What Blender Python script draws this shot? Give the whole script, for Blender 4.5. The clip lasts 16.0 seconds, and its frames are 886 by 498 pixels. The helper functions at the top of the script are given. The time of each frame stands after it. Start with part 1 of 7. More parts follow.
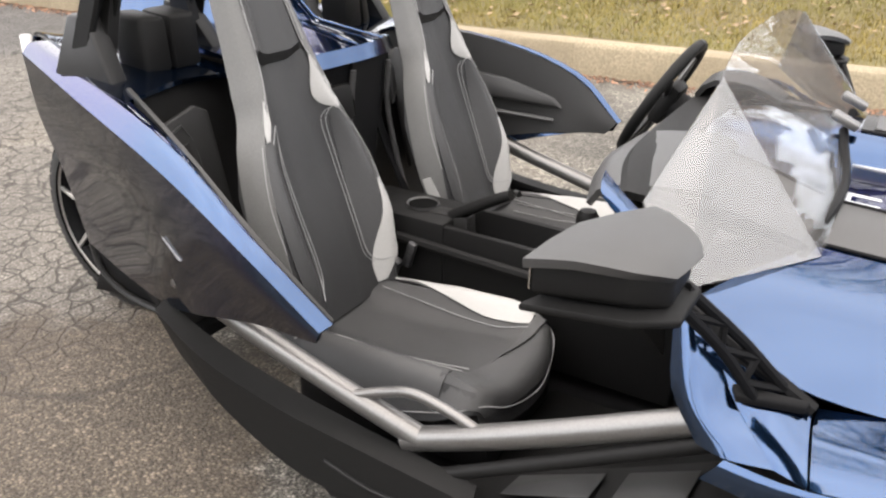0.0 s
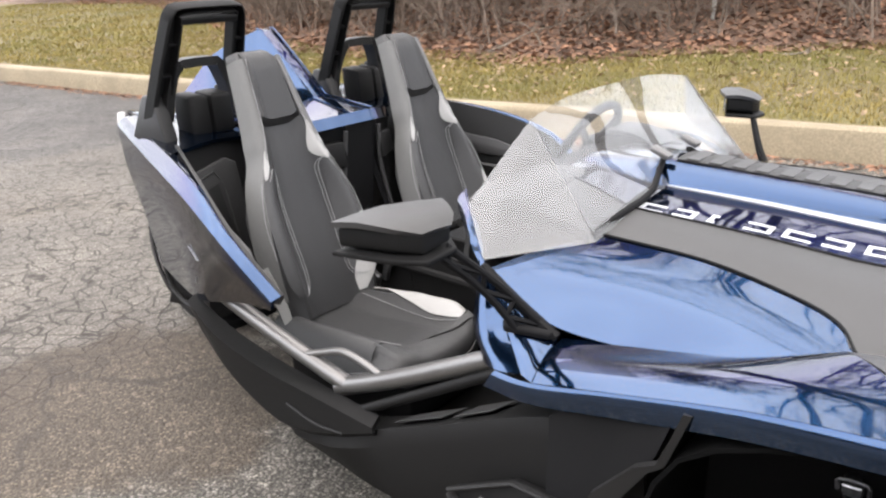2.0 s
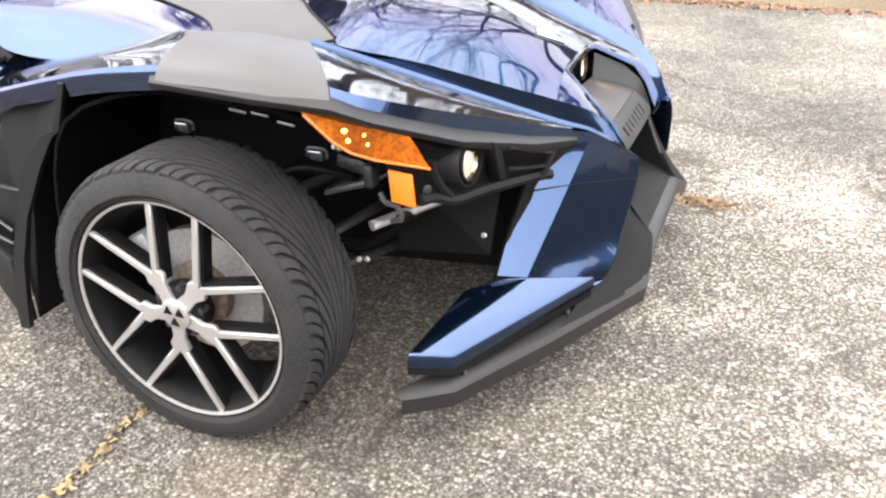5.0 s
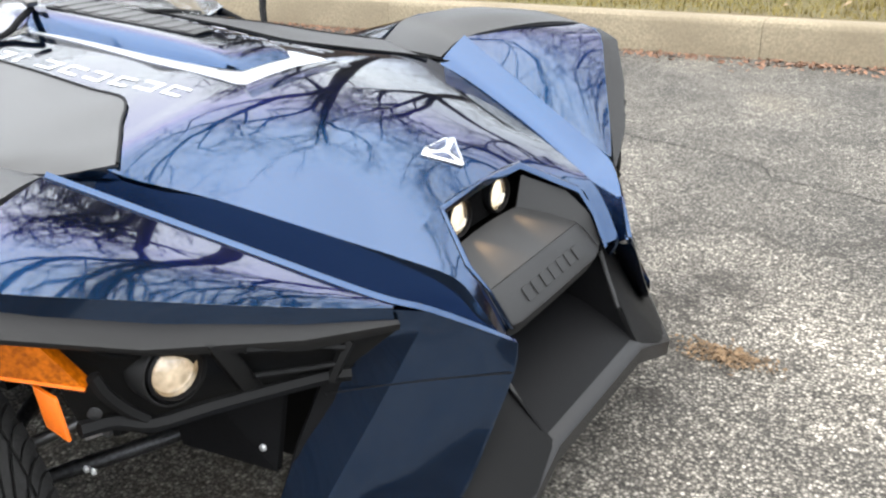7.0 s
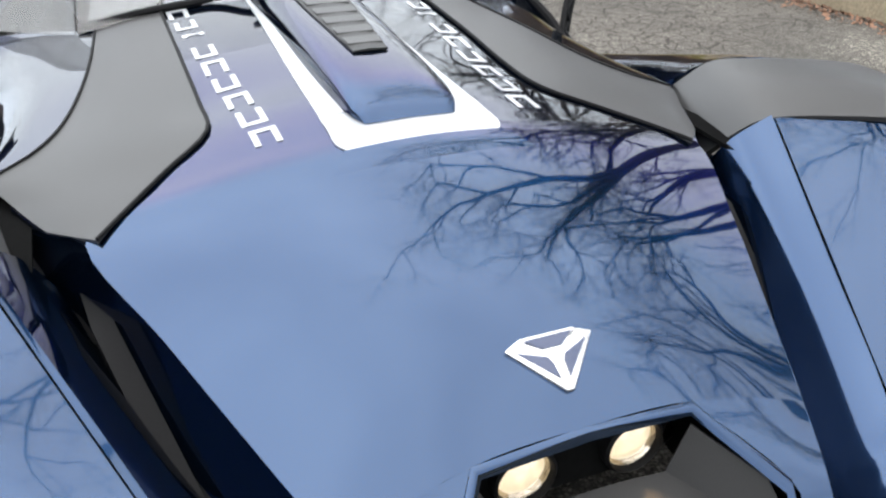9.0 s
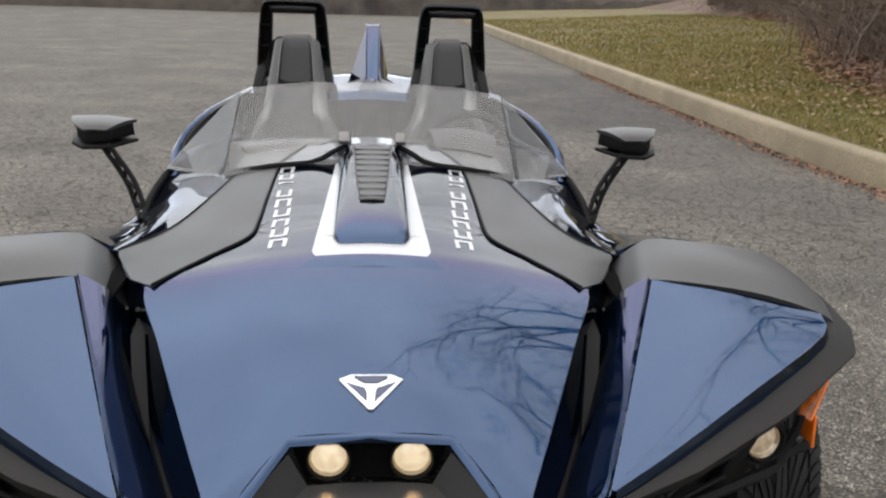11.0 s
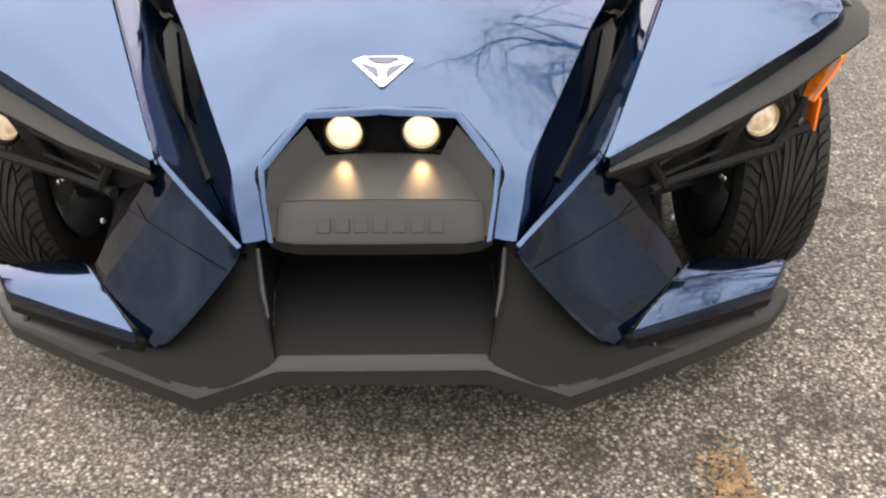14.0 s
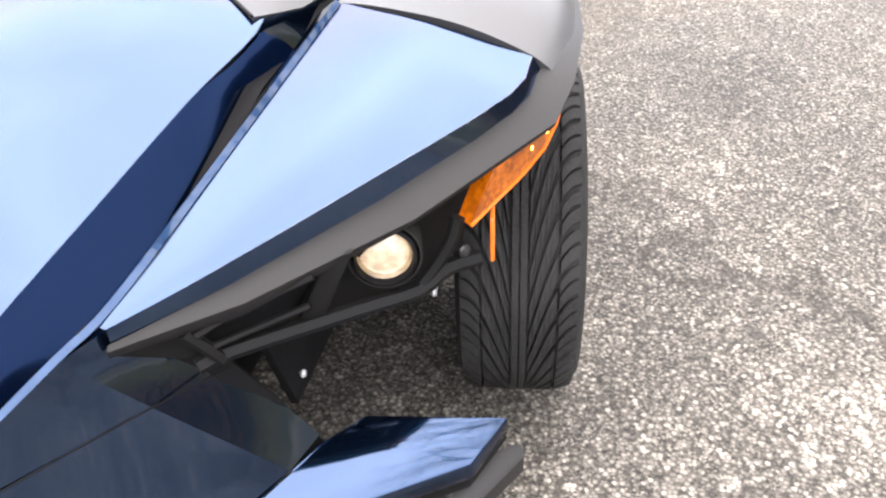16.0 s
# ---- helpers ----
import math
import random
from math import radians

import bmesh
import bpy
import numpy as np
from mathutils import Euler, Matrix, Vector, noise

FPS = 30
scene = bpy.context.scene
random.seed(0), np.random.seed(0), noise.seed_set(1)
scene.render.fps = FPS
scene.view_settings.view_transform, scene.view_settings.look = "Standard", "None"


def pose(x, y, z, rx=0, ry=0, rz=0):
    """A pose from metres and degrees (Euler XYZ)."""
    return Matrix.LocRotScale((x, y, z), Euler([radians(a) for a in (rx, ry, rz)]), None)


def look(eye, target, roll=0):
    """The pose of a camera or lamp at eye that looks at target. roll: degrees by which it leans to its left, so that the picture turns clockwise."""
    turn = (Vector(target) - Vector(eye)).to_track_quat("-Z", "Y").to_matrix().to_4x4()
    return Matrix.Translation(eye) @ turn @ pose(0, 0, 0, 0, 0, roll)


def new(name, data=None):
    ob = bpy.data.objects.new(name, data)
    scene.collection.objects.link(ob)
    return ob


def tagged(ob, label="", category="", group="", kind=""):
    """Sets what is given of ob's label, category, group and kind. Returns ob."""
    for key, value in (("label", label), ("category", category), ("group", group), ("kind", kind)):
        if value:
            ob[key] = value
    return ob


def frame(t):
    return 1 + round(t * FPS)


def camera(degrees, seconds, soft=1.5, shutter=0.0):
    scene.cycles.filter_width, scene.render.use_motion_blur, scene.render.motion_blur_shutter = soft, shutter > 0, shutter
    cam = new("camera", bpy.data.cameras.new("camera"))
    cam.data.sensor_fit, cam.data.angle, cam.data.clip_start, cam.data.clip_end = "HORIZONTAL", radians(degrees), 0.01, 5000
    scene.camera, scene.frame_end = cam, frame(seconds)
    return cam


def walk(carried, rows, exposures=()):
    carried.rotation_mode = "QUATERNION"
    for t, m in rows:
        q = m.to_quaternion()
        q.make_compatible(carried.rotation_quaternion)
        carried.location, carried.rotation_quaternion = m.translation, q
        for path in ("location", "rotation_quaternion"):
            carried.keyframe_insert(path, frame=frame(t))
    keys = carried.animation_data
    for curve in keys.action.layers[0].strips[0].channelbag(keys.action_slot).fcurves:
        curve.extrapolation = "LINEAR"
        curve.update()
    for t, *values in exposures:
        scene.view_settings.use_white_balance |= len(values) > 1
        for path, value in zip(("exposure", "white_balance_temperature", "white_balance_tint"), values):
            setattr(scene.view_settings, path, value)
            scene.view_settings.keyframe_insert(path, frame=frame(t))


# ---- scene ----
EXPOSURES = [(0.0, 1.11, 7050, 12.0), (1.0, 1.11, 6980, 12.2), (2.0, 1.06, 6800, 12.4), (3.0, 0.88, 6550, 12.6), (3.5, 1.06, 6650, 12.7), (4.2, 1.65, 6850, 12.8), (5.2, 1.70, 6850, 13.0), (7.3, 0.96, 6450, 7.0), (8.0, 0.97, 6460, 7.2), (8.5, 0.80, 6470, 7.4), (9.0, 0.48, 6485, 7.7), (9.7, 0.30, 6650, 9.6), (11.8, -0.28, 6780, 10.0), (13.0, 0.32, 6900, 10.4), (14.0, 0.90, 7350, 10.8), (14.5, 1.24, 7150, 11.2), (15.0, 1.38, 6750, 13.0), (16.0, 1.66, 6720, 14.6)]
# CAMERA
cam = camera(56.16, 16.0, soft=2.3)
PATH = [
    (0.0, -0.675, -1.841, 1.396, 65.63, -0.93, 29.76),
    (0.5, -0.523, -1.928, 1.408, 69.62, 1.19, 34.17),
    (1.0, -0.323, -2.057, 1.440, 71.99, 0.50, 36.38),
    (1.5, -0.090, -2.070, 1.448, 73.40, 0.31, 39.85),
    (2.0, 0.133, -2.079, 1.442, 71.41, 2.26, 38.93),
    (2.5, 0.352, -2.166, 1.427, 69.39, 2.53, 33.32),
    (3.0, 0.521, -2.206, 1.377, 66.71, 1.28, 30.20),
    (3.5, 0.711, -2.214, 1.300, 63.56, -0.47, 29.26),
    (4.0, 0.828, -2.276, 1.276, 64.27, 1.15, 23.28),
    (4.5, 0.919, -2.319, 1.270, 63.59, 1.08, 20.49),
    (5.0, 1.092, -2.220, 1.254, 62.26, 0.26, 22.31),
    (5.2, 1.172, -2.157, 1.248, 63.36, -0.68, 25.75),
    (7.3, 1.423, -1.179, 1.260, 64.41, 1.09, 36.09),
    (7.5, 1.376, -1.071, 1.247, 62.67, 0.53, 37.92),
    (8.0, 1.274, -0.846, 1.249, 61.07, -1.19, 40.37),
    (8.5, 1.224, -0.632, 1.291, 58.38, -0.69, 53.42),
    (9.0, 1.191, -0.455, 1.335, 60.33, -0.83, 66.96),
    (9.5, 1.311, -0.358, 1.399, 65.75, -2.10, 74.49),
    (9.7, 1.402, -0.316, 1.433, 67.88, -3.40, 77.38),
    (11.8, 2.023, 0.082, 1.449, 71.16, -0.77, 88.30),
    (12.0, 2.016, 0.051, 1.472, 67.19, -0.95, 87.41),
    (12.5, 2.029, 0.064, 1.418, 64.09, -0.81, 87.43),
    (13.0, 2.050, 0.080, 1.337, 62.95, -0.25, 89.85),
    (13.5, 2.063, 0.103, 1.295, 60.27, 0.71, 89.84),
    (14.0, 2.080, 0.108, 1.298, 57.69, 0.11, 89.54),
    (14.5, 2.036, 0.323, 1.244, 60.47, 2.08, 89.62),
    (15.0, 1.913, 0.628, 1.247, 59.36, -0.21, 92.07),
    (15.5, 1.694, 0.802, 1.248, 56.63, 1.10, 93.38),
    (16.0, 1.393, 0.923, 1.276, 53.30, 2.40, 94.23),
]
walk(cam, [(t, pose(*p)) for t, *p in PATH], EXPOSURES)
# END CAMERA

# world: bright overcast sky with broken cloud, and one broad soft sun
world = bpy.data.worlds.new("overcast_sky")
scene.world = world
world.use_nodes = True
wn, wl = world.node_tree.nodes, world.node_tree.links
wn.clear()
sky = wn.new("ShaderNodeTexSky")
sky.sky_type = "NISHITA"
sky.sun_disc = False
sky.sun_elevation = radians(42)
sky.sun_rotation = radians(-60)
sky.air_density, sky.dust_density, sky.ozone_density = 1.0, 3.0, 1.0
wc = wn.new("ShaderNodeTexCoord")
wmap = wn.new("ShaderNodeMapping")
wmap.inputs["Scale"].default_value = (1.6, 1.6, 3.2)
wnoise = wn.new("ShaderNodeTexNoise")
wnoise.inputs["Scale"].default_value = 1.7
wnoise.inputs["Detail"].default_value = 6
wramp = wn.new("ShaderNodeValToRGB")
wramp.color_ramp.elements[0].position, wramp.color_ramp.elements[0].color = 0.30, (14.6, 14.9, 15.7, 1)
wramp.color_ramp.elements[1].position, wramp.color_ramp.elements[1].color = 0.72, (19.4, 19.6, 19.9, 1)
wmix = wn.new("ShaderNodeMixRGB")
wmix.inputs[0].default_value = 0.95
wbg = wn.new("ShaderNodeBackground")
wbg.inputs["Strength"].default_value = 0.13
wout = wn.new("ShaderNodeOutputWorld")
wl.new(wc.outputs["Generated"], wmap.inputs["Vector"])
wl.new(wmap.outputs["Vector"], wnoise.inputs["Vector"])
wl.new(wnoise.outputs["Fac"], wramp.inputs["Fac"])
wl.new(sky.outputs["Color"], wmix.inputs[1])
wl.new(wramp.outputs["Color"], wmix.inputs[2])
# an overcast dome is brightest overhead
wsep = wn.new("ShaderNodeSeparateXYZ")
wl.new(wc.outputs["Generated"], wsep.inputs[0])
wdome = wn.new("ShaderNodeMapRange")
wdome.inputs["From Min"].default_value, wdome.inputs["From Max"].default_value = 0.0, 1.0
wdome.inputs["To Min"].default_value, wdome.inputs["To Max"].default_value = 0.93, 1.10
wl.new(wsep.outputs["Z"], wdome.inputs["Value"])
wmul = wn.new("ShaderNodeMixRGB")
wmul.blend_type = "MULTIPLY"
wmul.inputs[0].default_value = 1.0
wl.new(wmix.outputs["Color"], wmul.inputs[1])
# and a little bluer towards the horizon
wtint = wn.new("ShaderNodeMixRGB")
wtint.inputs[1].default_value, wtint.inputs[2].default_value = (0.90, 0.99, 1.10, 1), (1.04, 1.0, 0.97, 1)
wl.new(wsep.outputs["Z"], wtint.inputs[0])
wscale = wn.new("ShaderNodeMixRGB")
wscale.blend_type = "MULTIPLY"
wscale.inputs[0].default_value = 1.0
wl.new(wtint.outputs["Color"], wscale.inputs[1])
wl.new(wdome.outputs["Result"], wscale.inputs[2])
wl.new(wscale.outputs["Color"], wmul.inputs[2])
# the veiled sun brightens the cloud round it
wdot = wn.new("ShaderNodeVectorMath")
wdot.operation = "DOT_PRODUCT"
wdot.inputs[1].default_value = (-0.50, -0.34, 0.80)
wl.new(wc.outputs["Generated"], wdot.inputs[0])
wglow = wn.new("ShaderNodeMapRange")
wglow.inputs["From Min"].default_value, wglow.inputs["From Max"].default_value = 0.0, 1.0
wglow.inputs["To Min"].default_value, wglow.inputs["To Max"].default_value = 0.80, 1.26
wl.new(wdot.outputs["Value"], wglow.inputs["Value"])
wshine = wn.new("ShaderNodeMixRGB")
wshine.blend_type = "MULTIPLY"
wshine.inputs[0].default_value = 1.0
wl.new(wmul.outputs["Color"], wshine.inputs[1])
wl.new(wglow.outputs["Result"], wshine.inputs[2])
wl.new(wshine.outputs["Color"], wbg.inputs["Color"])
wl.new(wbg.outputs["Background"], wout.inputs["Surface"])

sun = new("sun", bpy.data.lights.new("sun", "SUN"))
sun.data.energy, sun.data.angle, sun.data.color = 0.5, radians(170), (1.0, 0.96, 0.90)
sun.matrix_world = look((0, 0, 20), (7, 9, 2))

# materials
def material(name, colour, rough=0.6, metal=0.0, coat=0.0, scale=30.0, vary=0.25, bump=0.15, coarse=0.0, coarse_scale=2.0,
             second=None, emit=None, emit_strength=0.0, spec=0.5, distance=0.004, edge=None):
    """A procedural surface: base colour broken by fine grain and by coarse patches, with fine relief."""
    m = bpy.data.materials.new(name)
    m.use_nodes = True
    n, l = m.node_tree.nodes, m.node_tree.links
    b = n["Principled BSDF"]
    b.inputs["Roughness"].default_value = rough
    b.inputs["Metallic"].default_value = metal
    b.inputs["Coat Weight"].default_value = coat
    b.inputs["Coat Roughness"].default_value = 0.03
    b.inputs["Specular IOR Level"].default_value = spec
    if edge:
        b.inputs["Specular Tint"].default_value = (*edge, 1)
    tc = n.new("ShaderNodeTexCoord")
    fine = n.new("ShaderNodeTexNoise")
    fine.inputs["Scale"].default_value = scale
    fine.inputs["Detail"].default_value = 5
    wide = n.new("ShaderNodeTexNoise")
    wide.inputs["Scale"].default_value = coarse_scale
    wide.inputs["Detail"].default_value = 4
    l.new(tc.outputs["Object"], fine.inputs["Vector"])
    l.new(tc.outputs["Object"], wide.inputs["Vector"])
    r1 = n.new("ShaderNodeValToRGB")
    c = colour
    lo, hi = [x * (1 - vary) for x in c], [min(1, x * (1 + vary)) for x in c]
    r1.color_ramp.elements[0].position, r1.color_ramp.elements[0].color = 0.35, (*lo, 1)
    r1.color_ramp.elements[1].position, r1.color_ramp.elements[1].color = 0.65, (*hi, 1)
    l.new(fine.outputs["Fac"], r1.inputs["Fac"])
    r2 = n.new("ShaderNodeValToRGB")
    r2.color_ramp.elements[0].position = 0.38
    r2.color_ramp.elements[1].position = 0.66
    l.new(wide.outputs["Fac"], r2.inputs["Fac"])
    mix = n.new("ShaderNodeMixRGB")
    s = second or [x * 0.7 for x in c]
    mix.inputs[2].default_value = (*s, 1)
    mul = n.new("ShaderNodeMath")
    mul.operation = "MULTIPLY"
    mul.inputs[1].default_value = coarse
    l.new(r2.outputs["Color"], mul.inputs[0])
    l.new(mul.outputs[0], mix.inputs[0])
    l.new(r1.outputs["Color"], mix.inputs[1])
    l.new(mix.outputs[0], b.inputs["Base Color"])
    if bump:
        bp = n.new("ShaderNodeBump")
        bp.inputs["Strength"].default_value = bump
        bp.inputs["Distance"].default_value = distance
        l.new(fine.outputs["Fac"], bp.inputs["Height"])
        l.new(bp.outputs["Normal"], b.inputs["Normal"])
    if emit:
        b.inputs["Emission Color"].default_value = (*emit, 1)
        b.inputs["Emission Strength"].default_value = emit_strength
    return m


def glass(name, tint=(1, 1, 1), rough=0.0, haze=0.0, haze_colour=(0.8, 0.82, 0.85)):
    """A thin clear sheet: straight-through light, Fresnel gloss, a little surface haze."""
    m = bpy.data.materials.new(name)
    m.use_nodes = True
    n, l = m.node_tree.nodes, m.node_tree.links
    n.remove(n["Principled BSDF"])
    out = n["Material Output"]
    tr, gl, df = n.new("ShaderNodeBsdfTransparent"), n.new("ShaderNodeBsdfGlossy"), n.new("ShaderNodeBsdfDiffuse")
    tr.inputs["Color"].default_value = (*tint, 1)
    gl.inputs["Roughness"].default_value = rough
    df.inputs["Color"].default_value = (*haze_colour, 1)
    lw = n.new("ShaderNodeLayerWeight")
    lw.inputs["Blend"].default_value = 0.5
    pw = n.new("ShaderNodeMath")
    pw.operation = "POWER"
    pw.inputs[1].default_value = 5.0
    fr = n.new("ShaderNodeMath")
    fr.operation = "MULTIPLY_ADD"
    fr.inputs[1].default_value, fr.inputs[2].default_value = 0.70, 0.045
    l.new(lw.outputs["Facing"], pw.inputs[0])
    l.new(pw.outputs[0], fr.inputs[0])
    a, b = n.new("ShaderNodeMixShader"), n.new("ShaderNodeMixShader")
    a.inputs[0].default_value = haze
    l.new(tr.outputs[0], a.inputs[1])
    l.new(df.outputs[0], a.inputs[2])
    l.new(fr.outputs[0], b.inputs[0])
    l.new(a.outputs[0], b.inputs[1])
    l.new(gl.outputs[0], b.inputs[2])
    l.new(b.outputs[0], out.inputs["Surface"])
    return m


PAINT = material("navy_metallic_paint", (0.0160, 0.041, 0.096), rough=0.12, metal=0.96, coat=0.85, scale=900, vary=0.05, bump=0.0, edge=(0.088, 0.155, 0.232))
PAINT_DARK = material("deep_navy_paint", (0.010, 0.024, 0.075), rough=0.22, metal=0.3, coat=1.0, scale=900, vary=0.10, bump=0.0)
SATIN = material("satin_grey_plastic", (0.031, 0.0306, 0.0308), rough=0.44, scale=700, vary=0.08, bump=0.05, coarse=0.15, spec=0.42)
MATT = material("matt_black_plastic", (0.0081, 0.00801, 0.00801), rough=0.54, scale=500, vary=0.15, bump=0.12, coarse=0.2, spec=0.10)
CHARCOAL = material("charcoal_plastic", (0.01125, 0.01098, 0.01089), rough=0.50, scale=500, vary=0.12, bump=0.10, coarse=0.2, spec=0.22)
TRIM = material("dark_grey_trim_plastic", (0.0195, 0.0192, 0.0192), rough=0.5, scale=600, vary=0.12, bump=0.10, coarse=0.2, spec=0.30)
SPLITTER = material("worn_black_plastic", (0.0165, 0.0162, 0.0165), rough=0.44, scale=420, vary=0.18, bump=0.14, coarse=0.35, coarse_scale=5, second=(0.018, 0.0175, 0.0175), spec=0.26)
BLACK = material("deep_black_plastic", (0.0045, 0.0045, 0.00495), rough=0.6, scale=300, vary=0.2, bump=0.1, spec=0.12)
# near-black with hardly any gloss: the shade inside recesses, put into the colour
VOID = material("recess_shade_black", (0.0036, 0.0036, 0.0036), rough=0.9, scale=100, vary=0.2, bump=0.0, spec=0.03)
RUBBER = material("tyre_rubber", (0.0175, 0.0172, 0.0170), rough=0.80, spec=0.20, scale=160, vary=0.3, bump=0.25, coarse=0.6, coarse_scale=7, second=(0.031, 0.030, 0.029))
STEEL = material("grey_steel_tube", (0.1387, 0.135, 0.132), rough=0.36, metal=0.75, scale=240, vary=0.08, bump=0.04)
DARK_STEEL = material("dark_steel", (0.05, 0.05, 0.052), rough=0.45, metal=0.7, scale=120, vary=0.3, bump=0.2)
DISC = material("brake_disc_steel", (0.50, 0.49, 0.48), rough=0.42, metal=0.8, scale=90, vary=0.15, bump=0.1)
RUST = material("rusty_hub", (0.13, 0.10, 0.075), rough=0.7, metal=0.3, scale=60, vary=0.4, bump=0.2)
MACHINED = material("machined_aluminium", (0.45, 0.435, 0.42), rough=0.32, metal=0.7, scale=300, vary=0.05, bump=0.03)
CALIPER = material("silver_caliper", (0.4125, 0.4125, 0.4125), rough=0.45, metal=0.4, scale=120, vary=0.15, bump=0.15)
CHROME = material("bright_chrome", (0.645, 0.6525, 0.66), rough=0.08, metal=1.0, scale=200, vary=0.03, bump=0.0)
DECAL = material("white_vinyl", (0.36, 0.37, 0.385), rough=0.3, coat=0.5, scale=600, vary=0.03, bump=0.0)
# pale colour for the painted crease highlight on the rear quarter
GLINT_GREY = material("pale_glint_grey", (0.33, 0.345, 0.37), rough=0.3, coat=0.5, scale=600, vary=0.03, bump=0.0)
LEATHER = material("black_seat_vinyl", (0.01437, 0.01437, 0.01495), rough=0.5, scale=420, vary=0.18, bump=0.35, coarse=0.2)
LEATHER_MID = material("charcoal_seat_vinyl", (0.0253, 0.0253, 0.02587), rough=0.5, scale=420, vary=0.15, bump=0.35, coarse=0.2)
LEATHER_PALE = material("silver_grey_seat_vinyl", (0.2805, 0.2762, 0.2677), rough=0.42, scale=420, vary=0.08, bump=0.25, coarse=0.15)
LEATHER_GREY = material("grey_seat_vinyl", (0.088, 0.087, 0.085), rough=0.55, scale=420, vary=0.12, bump=0.35, coarse=0.2)
THREAD = material("pale_thread", (0.225, 0.225, 0.225), rough=0.8, scale=900, vary=0.2, bump=0.0)
AMBER = material("amber_lens", (0.36, 0.085, 0.002), rough=0.22, coat=0.25, scale=120, vary=0.40, bump=0.10, coarse=0.9, coarse_scale=14, second=(0.11, 0.022, 0.001), spec=0.3, emit=(1.0, 0.24, 0.005), emit_strength=0.035)
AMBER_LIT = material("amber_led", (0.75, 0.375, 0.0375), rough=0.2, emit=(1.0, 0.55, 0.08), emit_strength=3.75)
# faint orange emission added, though plate and lens rim are no lamps
REFLECTOR = material("glowing_orange_reflector", (0.75, 0.15, 0.0075), rough=0.25, coat=0.6, scale=500, vary=0.1, bump=0.3, emit=(1.0, 0.2, 0.01), emit_strength=0.0375)
LAMP_GLOW = material("warm_lit_bulb", (0.62, 0.50, 0.36), rough=0.12, coat=1.0, emit=(1.0, 0.74, 0.46), emit_strength=0.13, scale=70, vary=0.45, bump=0.5, coarse=0.7, coarse_scale=26, second=(0.30, 0.22, 0.15))
LAMP_LIT = material("bright_lit_bulb", (0.70, 0.58, 0.42), rough=0.12, coat=1.0, emit=(1.0, 0.80, 0.52), emit_strength=0.65, scale=60, vary=0.3, bump=0.3, coarse=0.5, coarse_scale=22, second=(0.45, 0.35, 0.24))
LAMP_BOWL = material("lamp_reflector", (0.465, 0.42, 0.3525), rough=0.16, metal=1.0, scale=45, vary=0.15, bump=0.5, emit=(1.0, 0.70, 0.40), emit_strength=0.02625)
WINDSCREEN = glass("clear_windscreen", (0.95, 0.955, 0.96), 0.0, 0.035, (0.6, 0.6, 0.6))
SIDE_GLASS = glass("scuffed_clear_sheet", (0.90, 0.91, 0.92), 0.0, 0.34, (0.20, 0.20, 0.20))
LENS = glass("clear_lens", (0.97, 0.97, 0.97))

# mesh tools
def part(name, bm, mat, parent=None, label="", smooth=True, sharp=40):
    """Link a bmesh as one mesh object under its thing or part."""
    bmesh.ops.recalc_face_normals(bm, faces=bm.faces[:])
    me = bpy.data.meshes.new(name)
    bm.to_mesh(me)
    bm.free()
    me.materials.append(mat)
    if smooth:
        me.shade_smooth()
        me.set_sharp_from_angle(angle=radians(sharp))
    ob = new(name, me)
    ob.parent = parent
    if label:
        tagged(ob, label=label)
    return ob


def thing(name, label, category, group="", at=(0, 0, 0)):
    ob = new(name)
    ob.empty_display_size = 0.2
    ob.location = at
    return tagged(ob, label=label, category=category, group=group)


def catmull(P, k):
    """Points along a smooth curve through the rows of P, k steps to a span."""
    P = np.asarray(P, float)
    if k <= 1 or len(P) < 2:
        return P
    Q = np.concatenate([[2 * P[0] - P[1]], P, [2 * P[-1] - P[-2]]])
    out = []
    for i in range(1, len(Q) - 2):
        a, b, c, d = Q[i - 1], Q[i], Q[i + 1], Q[i + 2]
        for t in np.arange(k) / k:
            out.append(0.5 * (2 * b + (c - a) * t + (2 * a - 5 * b + 4 * c - d) * t * t + (3 * b - a - 3 * c + d) * t ** 3))
    out.append(P[-1])
    return np.array(out)


